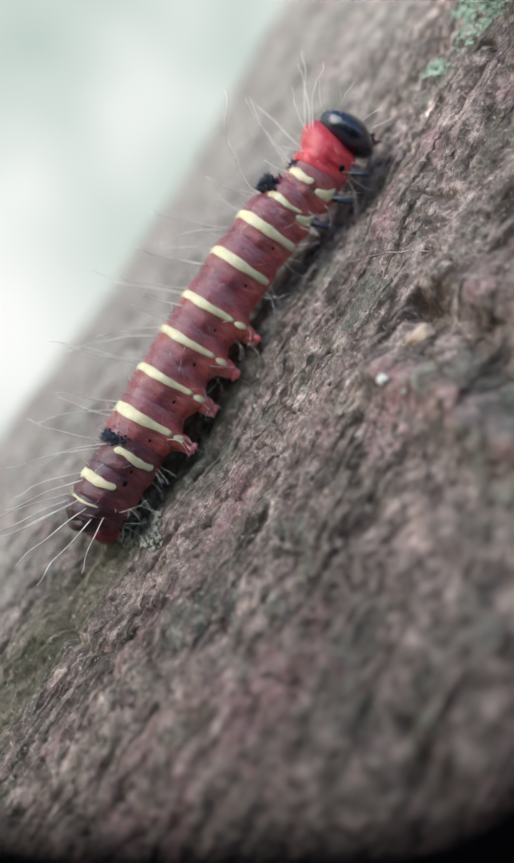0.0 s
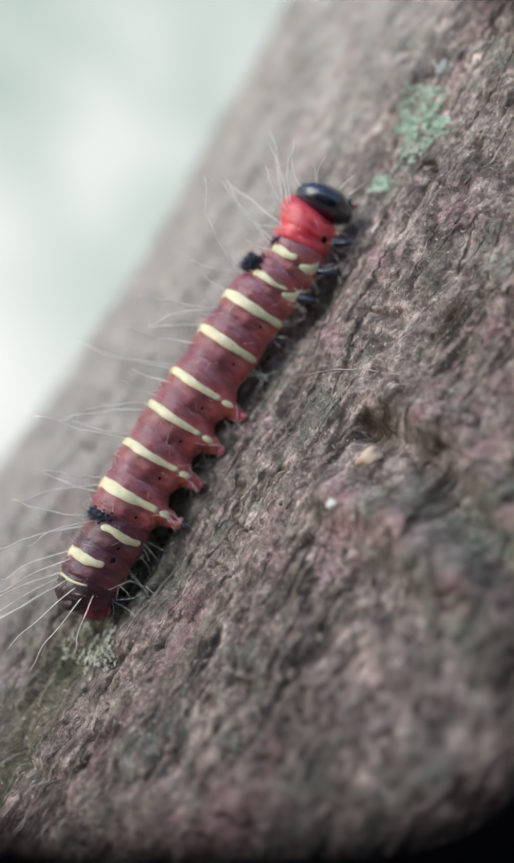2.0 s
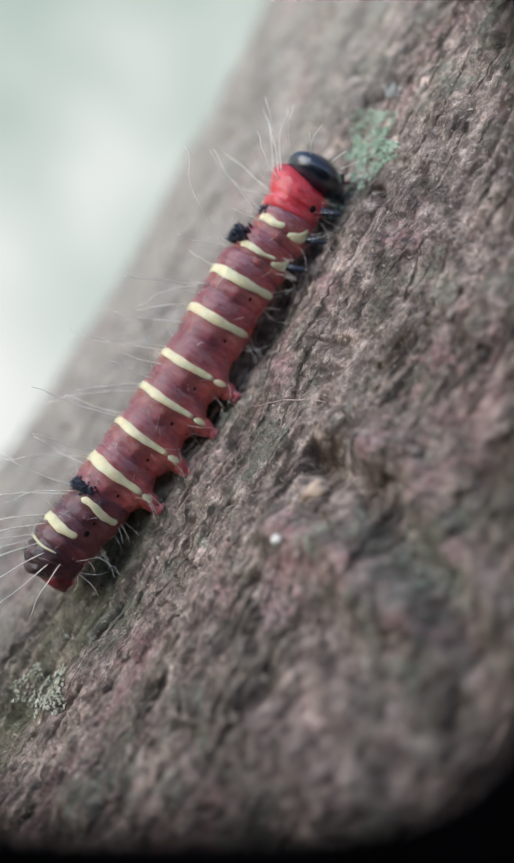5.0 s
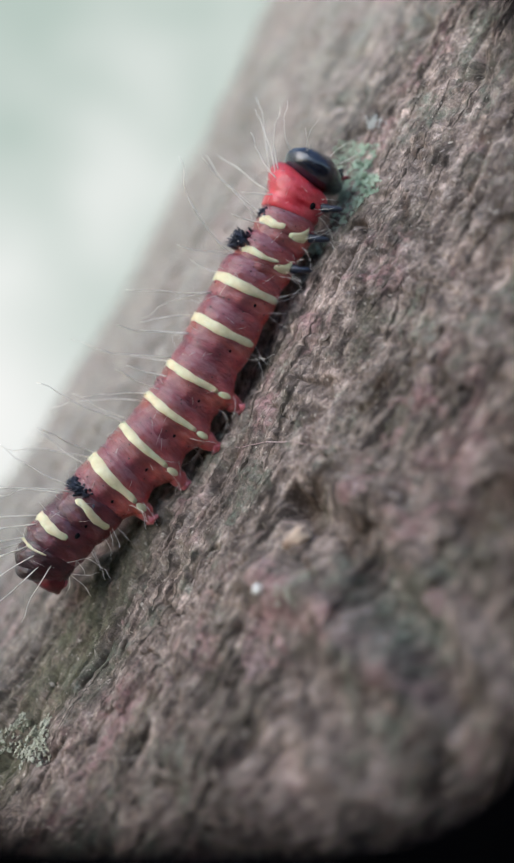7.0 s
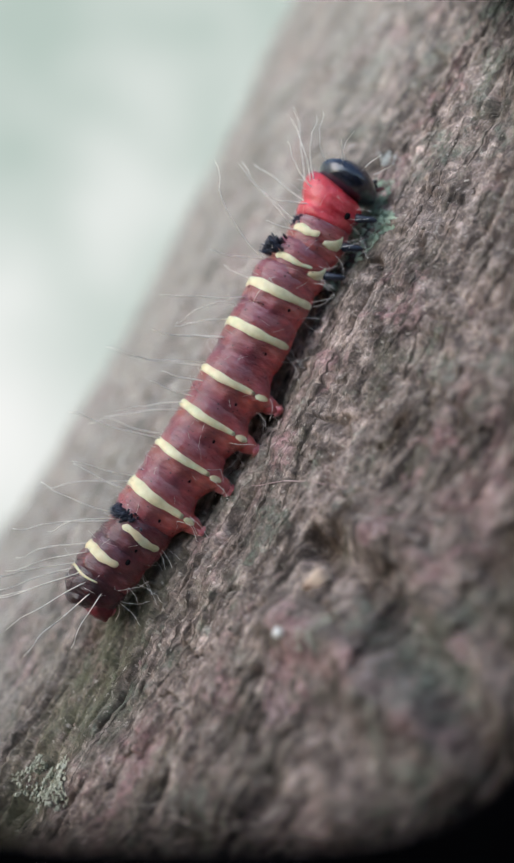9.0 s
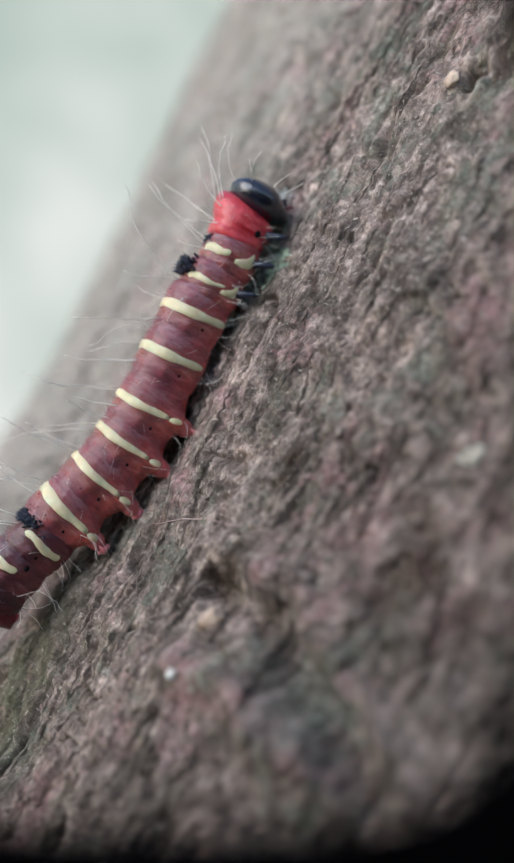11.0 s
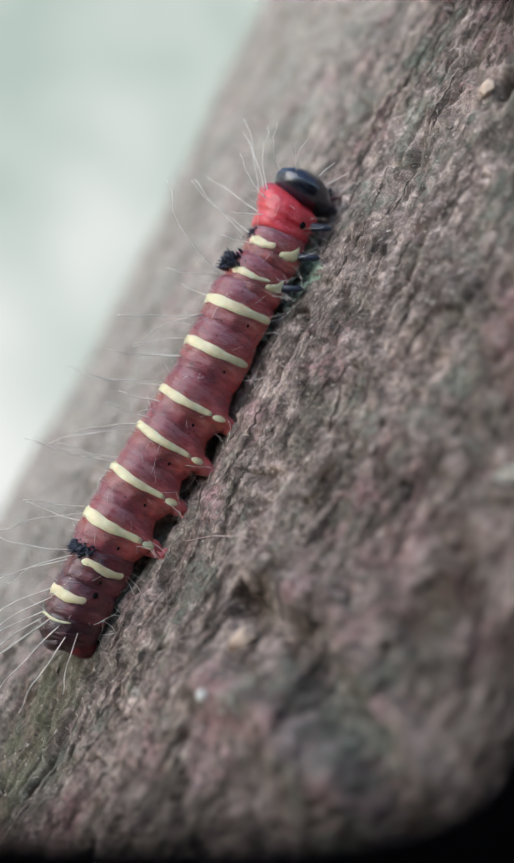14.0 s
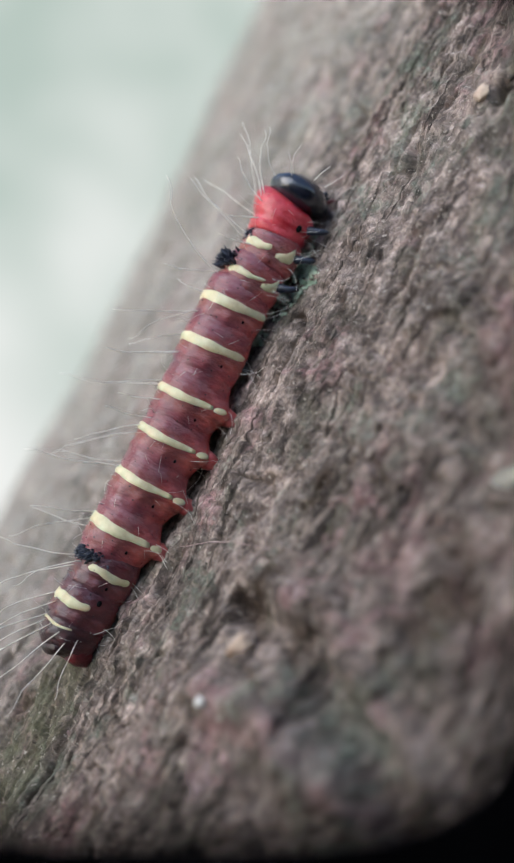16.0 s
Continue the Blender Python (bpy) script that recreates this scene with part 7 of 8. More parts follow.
        (4.85, -2.41, -0.18, -1.28, 56.48, 4.98), (5.05, -2.48, -0.17, -1.21, 55.56, 4.81), (5.2, -2.51, -0.17, -1.19, 55.46, 4.68),
        (5.5, -2.48, -0.16, -1.2, 55.02, 4.45), (5.75, -2.47, -0.15, -1.18, 53.7, 4.25), (5.9, -2.48, -0.14, -1.17, 53.01, 4.13),
        (6.1, -2.5, -0.14, -1.17, 54.24, 3.97), (6.3, -2.5, -0.13, -1.19, 55.51, 3.81), (6.5, -2.39, -0.13, -1.58, 62.14, 3.56),
        (6.6, -2.41, -0.13, -1.51, 60.57, 3.56), (6.7, -2.45, -0.12, -1.4, 57.96, 3.56), (6.8, -2.48, -0.12, -1.26, 54.82, 3.54),
        (6.9, -2.5, -0.12, -1.16, 52.52, 3.51), (7, -2.5, -0.12, -1.12, 51.68, 3.5), (7.1, -2.5, -0.11, -1.13, 52.03, 3.48), (7.2, -2.48, -0.11, -1.24, 55.12, 3.22),
        (7.3, -2.46, -0.1, -1.35, 58, 2.97), (7.5, -2.46, -0.1, -1.37, 58.55, 2.93), (7.6, -2.46, -0.1, -1.37, 58.45, 2.92), (7.7, -2.46, -0.1, -1.37, 58.25, 2.91),
        (7.8, -2.46, -0.1, -1.38, 57.99, 2.9), (7.9, -2.46, -0.09, -1.39, 57.71, 2.89), (8, -2.46, -0.09, -1.39, 57.53, 2.88), (8.2, -2.46, -0.09, -1.39, 57.53, 2.75),
        (8.45, -2.47, -0.08, -1.36, 57.66, 2.53), (8.6, -2.48, -0.07, -1.35, 57.8, 2.42), (8.95, -2.48, -0.06, -1.32, 56.52, 2.21),
        (9.25, -2.48, -0.06, -1.29, 54.98, 2.01), (9.4, -2.47, -0.05, -1.27, 54.41, 1.91), (9.6, -2.5, -0.05, -1.27, 55.12, 1.77),
        (9.75, -2.53, -0.04, -1.28, 55.66, 1.68), (10, -2.53, -0.03, -1.26, 54.72, 1.51), (10.3, -2.4, -0.03, -1.6, 61.34, 1.43),
        (10.5, -2.42, -0.03, -1.46, 59.24, 1.48), (10.7, -2.46, -0.03, -1.29, 54.94, 1.43), (10.9, -2.48, -0.03, -1.19, 52.43, 1.39),
        (11, -2.48, -0.03, -1.18, 52.07, 1.38), (11.1, -2.5, -0.03, -1.19, 52.58, 1.33), (11.2, -2.53, -0.02, -1.22, 53.61, 1.23),
        (11.3, -2.55, -0.02, -1.25, 54.42, 1.15), (11.5, -2.55, -0.02, -1.25, 54.63, 1.13), (12, -2.39, -0.01, -1.62, 61.42, 0.72),
        (12.5, -2.43, -0.01, -1.51, 59.59, 0.84), (13, -2.42, -0.01, -1.44, 58.53, 0.88), (13.1, -2.42, -0.01, -1.45, 58.77, 0.89),
        (13.3, -2.44, -0.01, -1.4, 57.34, 0.86), (13.5, -2.5, -0.01, -1.28, 53.78, 0.8), (13.7, -2.55, -0.01, -1.29, 54.25, 0.72),
        (14, -2.57, -0.01, -1.29, 54.45, 0.69), (14.5, -2.44, 0, -1.6, 61.57, 0.42), (15, -2.45, 0, -1.59, 60.13, 0.3), (15.5, -2.44, 0, -1.57, 60.03, 0.34),
        (16, -2.45, 0, -1.54, 59.74, 0.35),
    ],
    "abdomen_5": [
        (0, -3.67, -0.83, -3.7, 61.23, 10.59), (0.2, -3.73, -0.81, -3.57, 58.67, 10.56), (0.3, -3.89, -0.77, -3.24, 51.84, 10.35),
        (0.4, -3.99, -0.73, -2.95, 45.87, 10.05), (0.5, -4.01, -0.72, -2.86, 44.16, 9.94), (0.6, -3.96, -0.73, -3.06, 47.46, 9.93),
        (0.7, -3.68, -0.74, -3.77, 59.33, 9.62), (0.8, -3.64, -0.74, -3.84, 60.65, 9.55), (1, -3.64, -0.74, -3.84, 60.65, 9.55),
        (1.1, -3.73, -0.72, -3.65, 57.39, 9.48), (1.2, -3.86, -0.68, -3.3, 51.53, 9.28), (1.3, -3.91, -0.66, -3.13, 48.66, 9.14),
        (1.5, -3.93, -0.65, -3.06, 47.62, 9.08), (1.6, -3.93, -0.65, -3.12, 49.05, 9.07), (1.7, -3.89, -0.66, -3.36, 54.77, 8.96),
        (1.8, -3.85, -0.66, -3.53, 58.94, 8.83), (2, -3.85, -0.66, -3.55, 59.54, 8.8), (2.1, -3.84, -0.65, -3.55, 59.04, 8.77),
        (2.2, -3.82, -0.64, -3.54, 57.88, 8.69), (2.3, -3.79, -0.63, -3.53, 56.77, 8.6), (2.4, -3.77, -0.62, -3.52, 55.52, 8.5),
        (2.5, -3.74, -0.61, -3.51, 54.51, 8.42), (2.6, -3.71, -0.62, -3.54, 54.46, 8.45), (2.7, -3.73, -0.62, -3.52, 54.49, 8.43),
        (2.8, -3.9, -0.6, -3.39, 54.76, 8.26), (2.9, -4.09, -0.57, -3.21, 55.11, 8.01), (3, -4.11, -0.57, -3.19, 55.15, 7.99), (3.1, -4.1, -0.57, -3.21, 55.07, 7.96),
        (3.2, -4.05, -0.56, -3.28, 54.8, 7.88), (3.3, -3.97, -0.56, -3.39, 54.36, 7.73), (3.4, -3.89, -0.54, -3.5, 53.89, 7.57),
        (3.5, -3.82, -0.54, -3.57, 53.58, 7.46), (3.6, -3.77, -0.54, -3.62, 54.1, 7.48), (3.7, -3.79, -0.54, -3.6, 53.92, 7.47),
        (3.8, -3.85, -0.54, -3.55, 53.36, 7.46), (3.9, -4.03, -0.53, -3.39, 51.62, 7.4), (4, -4.28, -0.52, -3.15, 49.23, 7.29), (4.2, -4.08, -0.51, -3.57, 57.1, 7.09),
        (4.5, -3.99, -0.48, -3.55, 55.08, 6.81), (4.7, -3.94, -0.46, -3.48, 52.26, 6.59), (4.85, -3.96, -0.45, -3.44, 51.13, 6.45),
        (5.05, -4.05, -0.45, -3.52, 55.36, 6.39), (5.2, -4.07, -0.44, -3.58, 57.56, 6.3), (5.5, -4.08, -0.41, -3.47, 54.09, 6.02),
        (5.75, -4.13, -0.38, -3.27, 48.75, 5.71), (5.9, -4.16, -0.37, -3.21, 47.18, 5.55), (6.1, -4.12, -0.37, -3.41, 53.36, 5.54),
        (6.3, -4.06, -0.36, -3.58, 58.07, 5.43), (6.5, -3.83, -0.37, -4.28, 60.72, 5.3), (6.6, -3.91, -0.36, -4.1, 58.46, 5.27), (6.7, -4.03, -0.35, -3.81, 54.7, 5.2),
        (6.8, -4.15, -0.33, -3.46, 50.18, 5.08), (6.9, -4.21, -0.32, -3.21, 46.87, 4.96), (7, -4.24, -0.31, -3.11, 45.67, 4.91),
        (7.1, -4.23, -0.31, -3.16, 46.38, 4.91), (7.2, -4.13, -0.31, -3.54, 52.79, 4.82), (7.3, -4.01, -0.3, -3.89, 58.77, 4.67),
        (7.5, -3.98, -0.29, -3.96, 59.91, 4.63), (7.6, -3.99, -0.29, -3.94, 59.24, 4.62), (7.7, -4, -0.29, -3.89, 57.91, 4.6), (7.8, -4.02, -0.29, -3.84, 56.25, 4.57),
        (7.9, -4.04, -0.28, -3.78, 54.45, 4.52), (8, -4.05, -0.28, -3.75, 53.26, 4.49), (8.2, -4.05, -0.27, -3.75, 53.26, 4.36),
        (8.45, -4.04, -0.25, -3.84, 56.9, 4.21), (8.6, -4.03, -0.25, -3.91, 59.16, 4.13), (8.95, -4.1, -0.22, -3.74, 55.12, 3.86),
        (9.25, -4.15, -0.19, -3.49, 49.66, 3.56), (9.4, -4.17, -0.18, -3.41, 48.09, 3.42), (9.6, -4.18, -0.18, -3.62, 53.27, 3.41),
        (9.75, -4.18, -0.17, -3.77, 57.01, 3.39), (10, -4.22, -0.15, -3.64, 54.34, 3.18), (10.3, -3.9, -0.15, -4.22, 57.93, 3.16),
        (10.5, -3.94, -0.15, -3.9, 55.95, 3.12), (10.7, -4.14, -0.14, -3.46, 48.91, 2.96), (10.9, -4.23, -0.13, -3.19, 44.81, 2.83),
        (11, -4.24, -0.13, -3.15, 44.22, 2.82), (11.1, -4.25, -0.13, -3.26, 46.57, 2.83), (11.2, -4.26, -0.12, -3.48, 51.28, 2.84),
        (11.3, -4.25, -0.12, -3.66, 55.05, 2.84), (11.5, -4.25, -0.12, -3.71, 55.99, 2.83), (12, -3.9, -0.09, -4.25, 58.38, 2.46),
        (12.5, -3.96, -0.1, -3.98, 55.81, 2.5), (13, -3.95, -0.09, -3.73, 52.5, 2.45), (13.1, -3.94, -0.09, -3.74, 52.73, 2.46),
        (13.3, -4.02, -0.09, -3.65, 51.38, 2.43), (13.5, -4.23, -0.09, -3.43, 48.03, 2.34), (13.7, -4.28, -0.09, -3.63, 52.53, 2.38),
        (14, -4.3, -0.09, -3.72, 54.45, 2.4), (14.5, -3.9, -0.07, -4.33, 61.24, 2.18), (15, -4.02, -0.06, -4.27, 58.5, 2.08), (15.5, -4.01, -0.07, -4.22, 58.23, 2.1),
        (16, -4.02, -0.07, -4.19, 58.23, 2.11),
    ],
    "abdomen_6": [
        (0, -4.97, -1.39, -6.2, 62.35, 12.11), (0.2, -5.15, -1.37, -5.96, 58.96, 12.08), (0.3, -5.55, -1.29, -5.32, 49.91, 11.77),
        (0.4, -5.83, -1.21, -4.74, 41.99, 11.23), (0.5, -5.89, -1.19, -4.57, 39.73, 11.04), (0.6, -5.77, -1.21, -4.93, 43.61, 11.18),
        (0.7, -5.13, -1.26, -6.19, 57.6, 11.19), (0.8, -5.04, -1.26, -6.33, 59.15, 11.14), (1, -5.04, -1.26, -6.33, 59.15, 11.14),
        (1.1, -5.25, -1.22, -5.97, 54.84, 11.02), (1.2, -5.56, -1.14, -5.31, 47.07, 10.61), (1.3, -5.68, -1.1, -4.99, 43.28, 10.34),
        (1.5, -5.72, -1.09, -4.87, 41.89, 10.23), (1.6, -5.68, -1.1, -5.01, 44.34, 10.32), (1.7, -5.46, -1.12, -5.59, 54.14, 10.48),
        (1.8, -5.24, -1.14, -6, 61.29, 10.38), (2, -5.21, -1.14, -6.06, 62.31, 10.35), (2.1, -5.23, -1.13, -6.01, 60.85, 10.32),
        (2.2, -5.27, -1.1, -5.89, 57.48, 10.23), (2.3, -5.3, -1.08, -5.78, 54.27, 10.1), (2.4, -5.33, -1.05, -5.65, 50.61, 9.92),
        (2.5, -5.34, -1.03, -5.55, 47.69, 9.74), (2.6, -5.32, -1.03, -5.54, 46.65, 9.73), (2.7, -5.33, -1.03, -5.54, 47.3, 9.74),
        (2.8, -5.46, -1.02, -5.58, 52.88, 9.74), (2.9, -5.59, -1.01, -5.61, 60.03, 9.58), (3, -5.6, -1.01, -5.61, 60.68, 9.56), (3.1, -5.59, -1, -5.62, 60.05, 9.54),
        (3.2, -5.59, -0.99, -5.63, 57.89, 9.46), (3.3, -5.57, -0.97, -5.65, 54.35, 9.28), (3.4, -5.54, -0.94, -5.67, 50.56, 9.05),
        (3.5, -5.51, -0.93, -5.68, 48.02, 8.87), (3.6, -5.44, -0.93, -5.72, 47.51, 8.86), (3.7, -5.46, -0.93, -5.71, 47.68, 8.87),
        (3.8, -5.54, -0.93, -5.67, 48.24, 8.88), (3.9, -5.76, -0.93, -5.54, 49.95, 8.9), (4, -6.06, -0.92, -5.34, 52.3, 8.9), (4.2, -5.61, -0.92, -6.1, 59.1, 8.75),
        (4.5, -5.62, -0.86, -5.88, 53.97, 8.4), (4.7, -5.68, -0.81, -5.6, 48.1, 8.05), (4.85, -5.73, -0.79, -5.5, 46.46, 7.87),
        (5.05, -5.66, -0.81, -5.92, 55.8, 8.02), (5.2, -5.57, -0.81, -6.13, 60.18, 7.96), (5.5, -5.74, -0.75, -5.81, 54.26, 7.64),
        (5.75, -6, -0.69, -5.32, 45.94, 7.18), (5.9, -6.08, -0.67, -5.18, 43.93, 6.98), (6.1, -5.81, -0.69, -5.76, 54.07, 7.17),
        (6.3, -5.53, -0.69, -6.17, 61.36, 7.09), (6.5, -5.4, -0.7, -6.95, 56.91, 7.06), (6.6, -5.56, -0.69, -6.67, 54.82, 7), (6.7, -5.79, -0.66, -6.2, 51.33, 6.85),
        (6.8, -6.03, -0.62, -5.63, 47.15, 6.62), (6.9, -6.17, -0.59, -5.21, 44.08, 6.43), (7, -6.21, -0.58, -5.06, 42.97, 6.35),
        (7.1, -6.18, -0.59, -5.14, 43.91, 6.37), (7.2, -5.91, -0.6, -5.89, 52.44, 6.48), (7.3, -5.55, -0.6, -6.58, 60.4, 6.42), (7.5, -5.47, -0.6, -6.7, 61.92, 6.39),
        (7.6, -5.52, -0.59, -6.63, 60.33, 6.37), (7.7, -5.61, -0.58, -6.48, 57.16, 6.33), (7.8, -5.71, -0.57, -6.3, 53.2, 6.25),
        (7.9, -5.81, -0.55, -6.09, 48.92, 6.12), (8, -5.87, -0.54, -5.95, 46.07, 6.01), (8.2, -5.87, -0.52, -5.95, 46.07, 5.88),
        (8.45, -5.69, -0.52, -6.39, 56.03, 5.94), (8.6, -5.55, -0.52, -6.64, 61.58, 5.88), (8.95, -5.82, -0.47, -6.22, 54.49, 5.58),
        (9.25, -6.08, -0.41, -5.62, 45.34, 5.1), (9.4, -6.14, -0.39, -5.45, 43.25, 4.91), (9.6, -5.96, -0.4, -6.04, 53.56, 5.12),
        (9.75, -5.77, -0.41, -6.46, 60.62, 5.15), (10, -5.93, -0.37, -6.18, 56.69, 4.93), (10.3, -5.61, -0.37, -6.79, 53.51, 4.91),
        (10.5, -5.69, -0.36, -6.32, 50.87, 4.79), (10.7, -6.1, -0.33, -5.58, 45.03, 4.51), (10.9, -6.29, -0.31, -5.14, 41.62, 4.31),
        (11, -6.32, -0.3, -5.07, 41.13, 4.28), (11.1, -6.26, -0.31, -5.34, 44.94, 4.4), (11.2, -6.1, -0.32, -5.86, 52.55, 4.55),
        (11.3, -5.92, -0.32, -6.26, 58.63, 4.6), (11.5, -5.87, -0.33, -6.36, 60.15, 4.61), (12, -5.58, -0.28, -6.91, 56.03, 4.25),
        (12.5, -5.71, -0.27, -6.35, 50.16, 4.15), (13, -5.75, -0.25, -5.8, 44.32, 3.91), (13.1, -5.72, -0.25, -5.81, 44.15, 3.91),
        (13.3, -5.85, -0.25, -5.74, 45.22, 3.92), (13.5, -6.17, -0.24, -5.57, 47.89, 3.95), (13.7, -6.07, -0.26, -6.11, 55.26, 4.13),
        (14, -6.01, -0.27, -6.34, 58.42, 4.18), (14.5, -5.42, -0.24, -7.14, 60.76, 3.99), (15, -5.69, -0.23, -7.07, 59.47, 3.94),
        (15.5, -5.69, -0.24, -7, 59.01, 3.95), (16, -5.69, -0.24, -6.96, 59.03, 3.96),
    ],
    "abdomen_7": [
        (0, -5.88, -1.9, -8.35, 63.2, 12.34), (0.2, -6.18, -1.87, -8.05, 59.68, 12.39), (0.3, -6.87, -1.79, -7.17, 50.28, 12.32),
        (0.4, -7.36, -1.69, -6.35, 42.06, 12), (0.5, -7.49, -1.65, -6.11, 39.72, 11.86), (0.6, -7.28, -1.69, -6.59, 43.32, 12.07),
        (0.7, -6.25, -1.75, -8.25, 56.29, 12.37), (0.8, -6.12, -1.75, -8.42, 57.73, 12.35), (1, -6.12, -1.75, -8.42, 57.73, 12.35),
        (1.1, -6.46, -1.7, -7.93, 53.24, 12.24), (1.2, -6.97, -1.59, -7.02, 45.15, 11.73), (1.3, -7.17, -1.53, -6.57, 41.19, 11.38),
        (1.5, -7.24, -1.5, -6.4, 39.75, 11.23), (1.6, -7.14, -1.52, -6.64, 42.71, 11.4), (1.7, -6.64, -1.57, -7.54, 54.56, 11.73),
        (1.8, -6.17, -1.59, -8.16, 63.21, 11.62), (2, -6.1, -1.59, -8.25, 64.44, 11.58), (2.1, -6.18, -1.58, -8.15, 62.25, 11.57),
        (2.2, -6.35, -1.54, -7.91, 57.21, 11.49), (2.3, -6.49, -1.51, -7.68, 52.39, 11.32), (2.4, -6.63, -1.46, -7.41, 46.91, 11.02),
        (2.5, -6.73, -1.42, -7.19, 42.52, 10.71), (2.6, -6.73, -1.42, -7.13, 40.73, 10.62), (2.7, -6.73, -1.42, -7.17, 41.85, 10.68),
        (2.8, -6.68, -1.43, -7.45, 51.5, 10.95), (2.9, -6.53, -1.43, -7.77, 63.85, 10.81), (3, -6.51, -1.43, -7.79, 64.97, 10.77),
        (3.1, -6.54, -1.42, -7.78, 63.96, 10.77), (3.2, -6.62, -1.41, -7.73, 60.52, 10.73), (3.3, -6.75, -1.37, -7.63, 54.86, 10.56),
        (3.4, -6.86, -1.33, -7.5, 48.79, 10.26), (3.5, -6.92, -1.3, -7.41, 44.74, 9.99), (3.6, -6.87, -1.3, -7.42, 43.19, 9.92),
        (3.7, -6.89, -1.3, -7.42, 43.71, 9.95), (3.8, -6.94, -1.3, -7.41, 45.39, 10.02), (3.9, -7.08, -1.31, -7.39, 50.58, 10.17),
        (4, -7.24, -1.31, -7.33, 57.7, 10.22), (4.2, -6.68, -1.33, -8.29, 60.18, 10.08), (4.5, -6.87, -1.24, -7.88, 53.54, 9.72),
        (4.7, -7.1, -1.16, -7.39, 46.41, 9.26), (4.85, -7.2, -1.13, -7.24, 44.79, 9.06), (5.05, -6.85, -1.18, -8.01, 56.63, 9.37),
        (5.2, -6.6, -1.18, -8.36, 61.96, 9.3), (5.5, -6.98, -1.11, -7.87, 55.43, 8.99), (5.75, -7.49, -1.02, -7.13, 46.66, 8.49),
        (5.9, -7.63, -0.99, -6.93, 44.86, 8.28), (6.1, -7.05, -1.02, -7.84, 56.08, 8.54), (6.3, -6.5, -1.02, -8.44, 63.91, 8.42),
        (6.5, -6.67, -1.04, -9.06, 52.54, 8.42), (6.6, -6.88, -1.02, -8.73, 51.39, 8.34), (6.7, -7.2, -0.98, -8.17, 49.48, 8.17),
        (6.8, -7.53, -0.93, -7.5, 47.18, 7.95), (6.9, -7.73, -0.89, -7, 45.5, 7.76), (7, -7.79, -0.88, -6.81, 44.89, 7.69), (7.1, -7.74, -0.88, -6.93, 45.78, 7.72),
        (7.2, -7.22, -0.9, -7.94, 53.79, 7.86), (7.3, -6.6, -0.91, -8.83, 61.27, 7.8), (7.5, -6.47, -0.9, -9, 62.69, 7.76), (7.6, -6.59, -0.9, -8.88, 60.45, 7.76),
        (7.7, -6.81, -0.88, -8.63, 55.97, 7.71), (7.8, -7.07, -0.86, -8.31, 50.37, 7.58), (7.9, -7.32, -0.84, -7.94, 44.32, 7.34),
        (8, -7.47, -0.82, -7.69, 40.29, 7.12), (8.2, -7.47, -0.79, -7.69, 40.29, 7), (8.45, -6.93, -0.81, -8.51, 55.06, 7.32), (8.6, -6.55, -0.81, -8.94, 62.84, 7.26),
        (8.95, -7.1, -0.74, -8.32, 54.41, 6.97), (9.25, -7.67, -0.66, -7.44, 44.18, 6.4), (9.4, -7.8, -0.62, -7.21, 42.33, 6.19), (9.6, -7.26, -0.65, -8.15, 55, 6.53),
        (9.75, -6.79, -0.66, -8.76, 63.27, 6.54), (10, -7.1, -0.62, -8.39, 59.36, 6.34), (10.3, -6.99, -0.61, -8.81, 49.53, 6.25),
        (10.5, -7.2, -0.6, -8.3, 46.28, 6.13), (10.7, -7.73, -0.55, -7.44, 44.83, 5.87), (10.9, -7.98, -0.52, -6.92, 43.99, 5.7),
        (11, -8.01, -0.52, -6.85, 43.87, 5.67), (11.1, -7.84, -0.53, -7.23, 47.79, 5.81), (11.2, -7.41, -0.55, -7.98, 55.63, 5.98),
        (11.3, -7.01, -0.56, -8.54, 61.9, 6), (11.5, -6.9, -0.56, -8.67, 63.47, 5.99), (12, -6.88, -0.5, -9.1, 54.85, 5.7), (12.5, -7.17, -0.47, -8.25, 46.17, 5.44),
        (13, -7.32, -0.43, -7.42, 38.91, 5.01), (13.1, -7.3, -0.42, -7.41, 38.23, 4.99), (13.3, -7.39, -0.43, -7.45, 42.29, 5.12),
        (13.5, -7.56, -0.44, -7.5, 52.43, 5.34), (13.7, -7.26, -0.47, -8.3, 59.75, 5.54), (14, -7.09, -0.48, -8.63, 62.88, 5.58),
        (14.5, -6.53, -0.45, -9.47, 60.52, 5.45), (15, -6.85, -0.45, -9.45, 60.74, 5.42), (15.5, -6.86, -0.45, -9.36, 60.33, 5.43),
        (16, -6.86, -0.45, -9.32, 60.24, 5.44),
    ],
    "abdomen_8": [
        (0, -6.94, -2.35, -10.14, 63.8, 12.32), (0.2, -7.34, -2.33, -9.76, 60.56, 12.38), (0.3, -8.28, -2.23, -8.67, 51.92, 12.36),
        (0.4, -8.96, -2.11, -7.63, 44.36, 12.12), (0.5, -9.12, -2.07, -7.33, 42.2, 12.01), (0.6, -8.85, -2.12, -7.9, 45.02, 12.15),
        (0.7, -7.54, -2.2, -9.86, 55.15, 12.4), (0.8, -7.36, -2.2, -10.06, 56.28, 12.41), (1, -7.36, -2.2, -10.06, 56.28, 12.41),
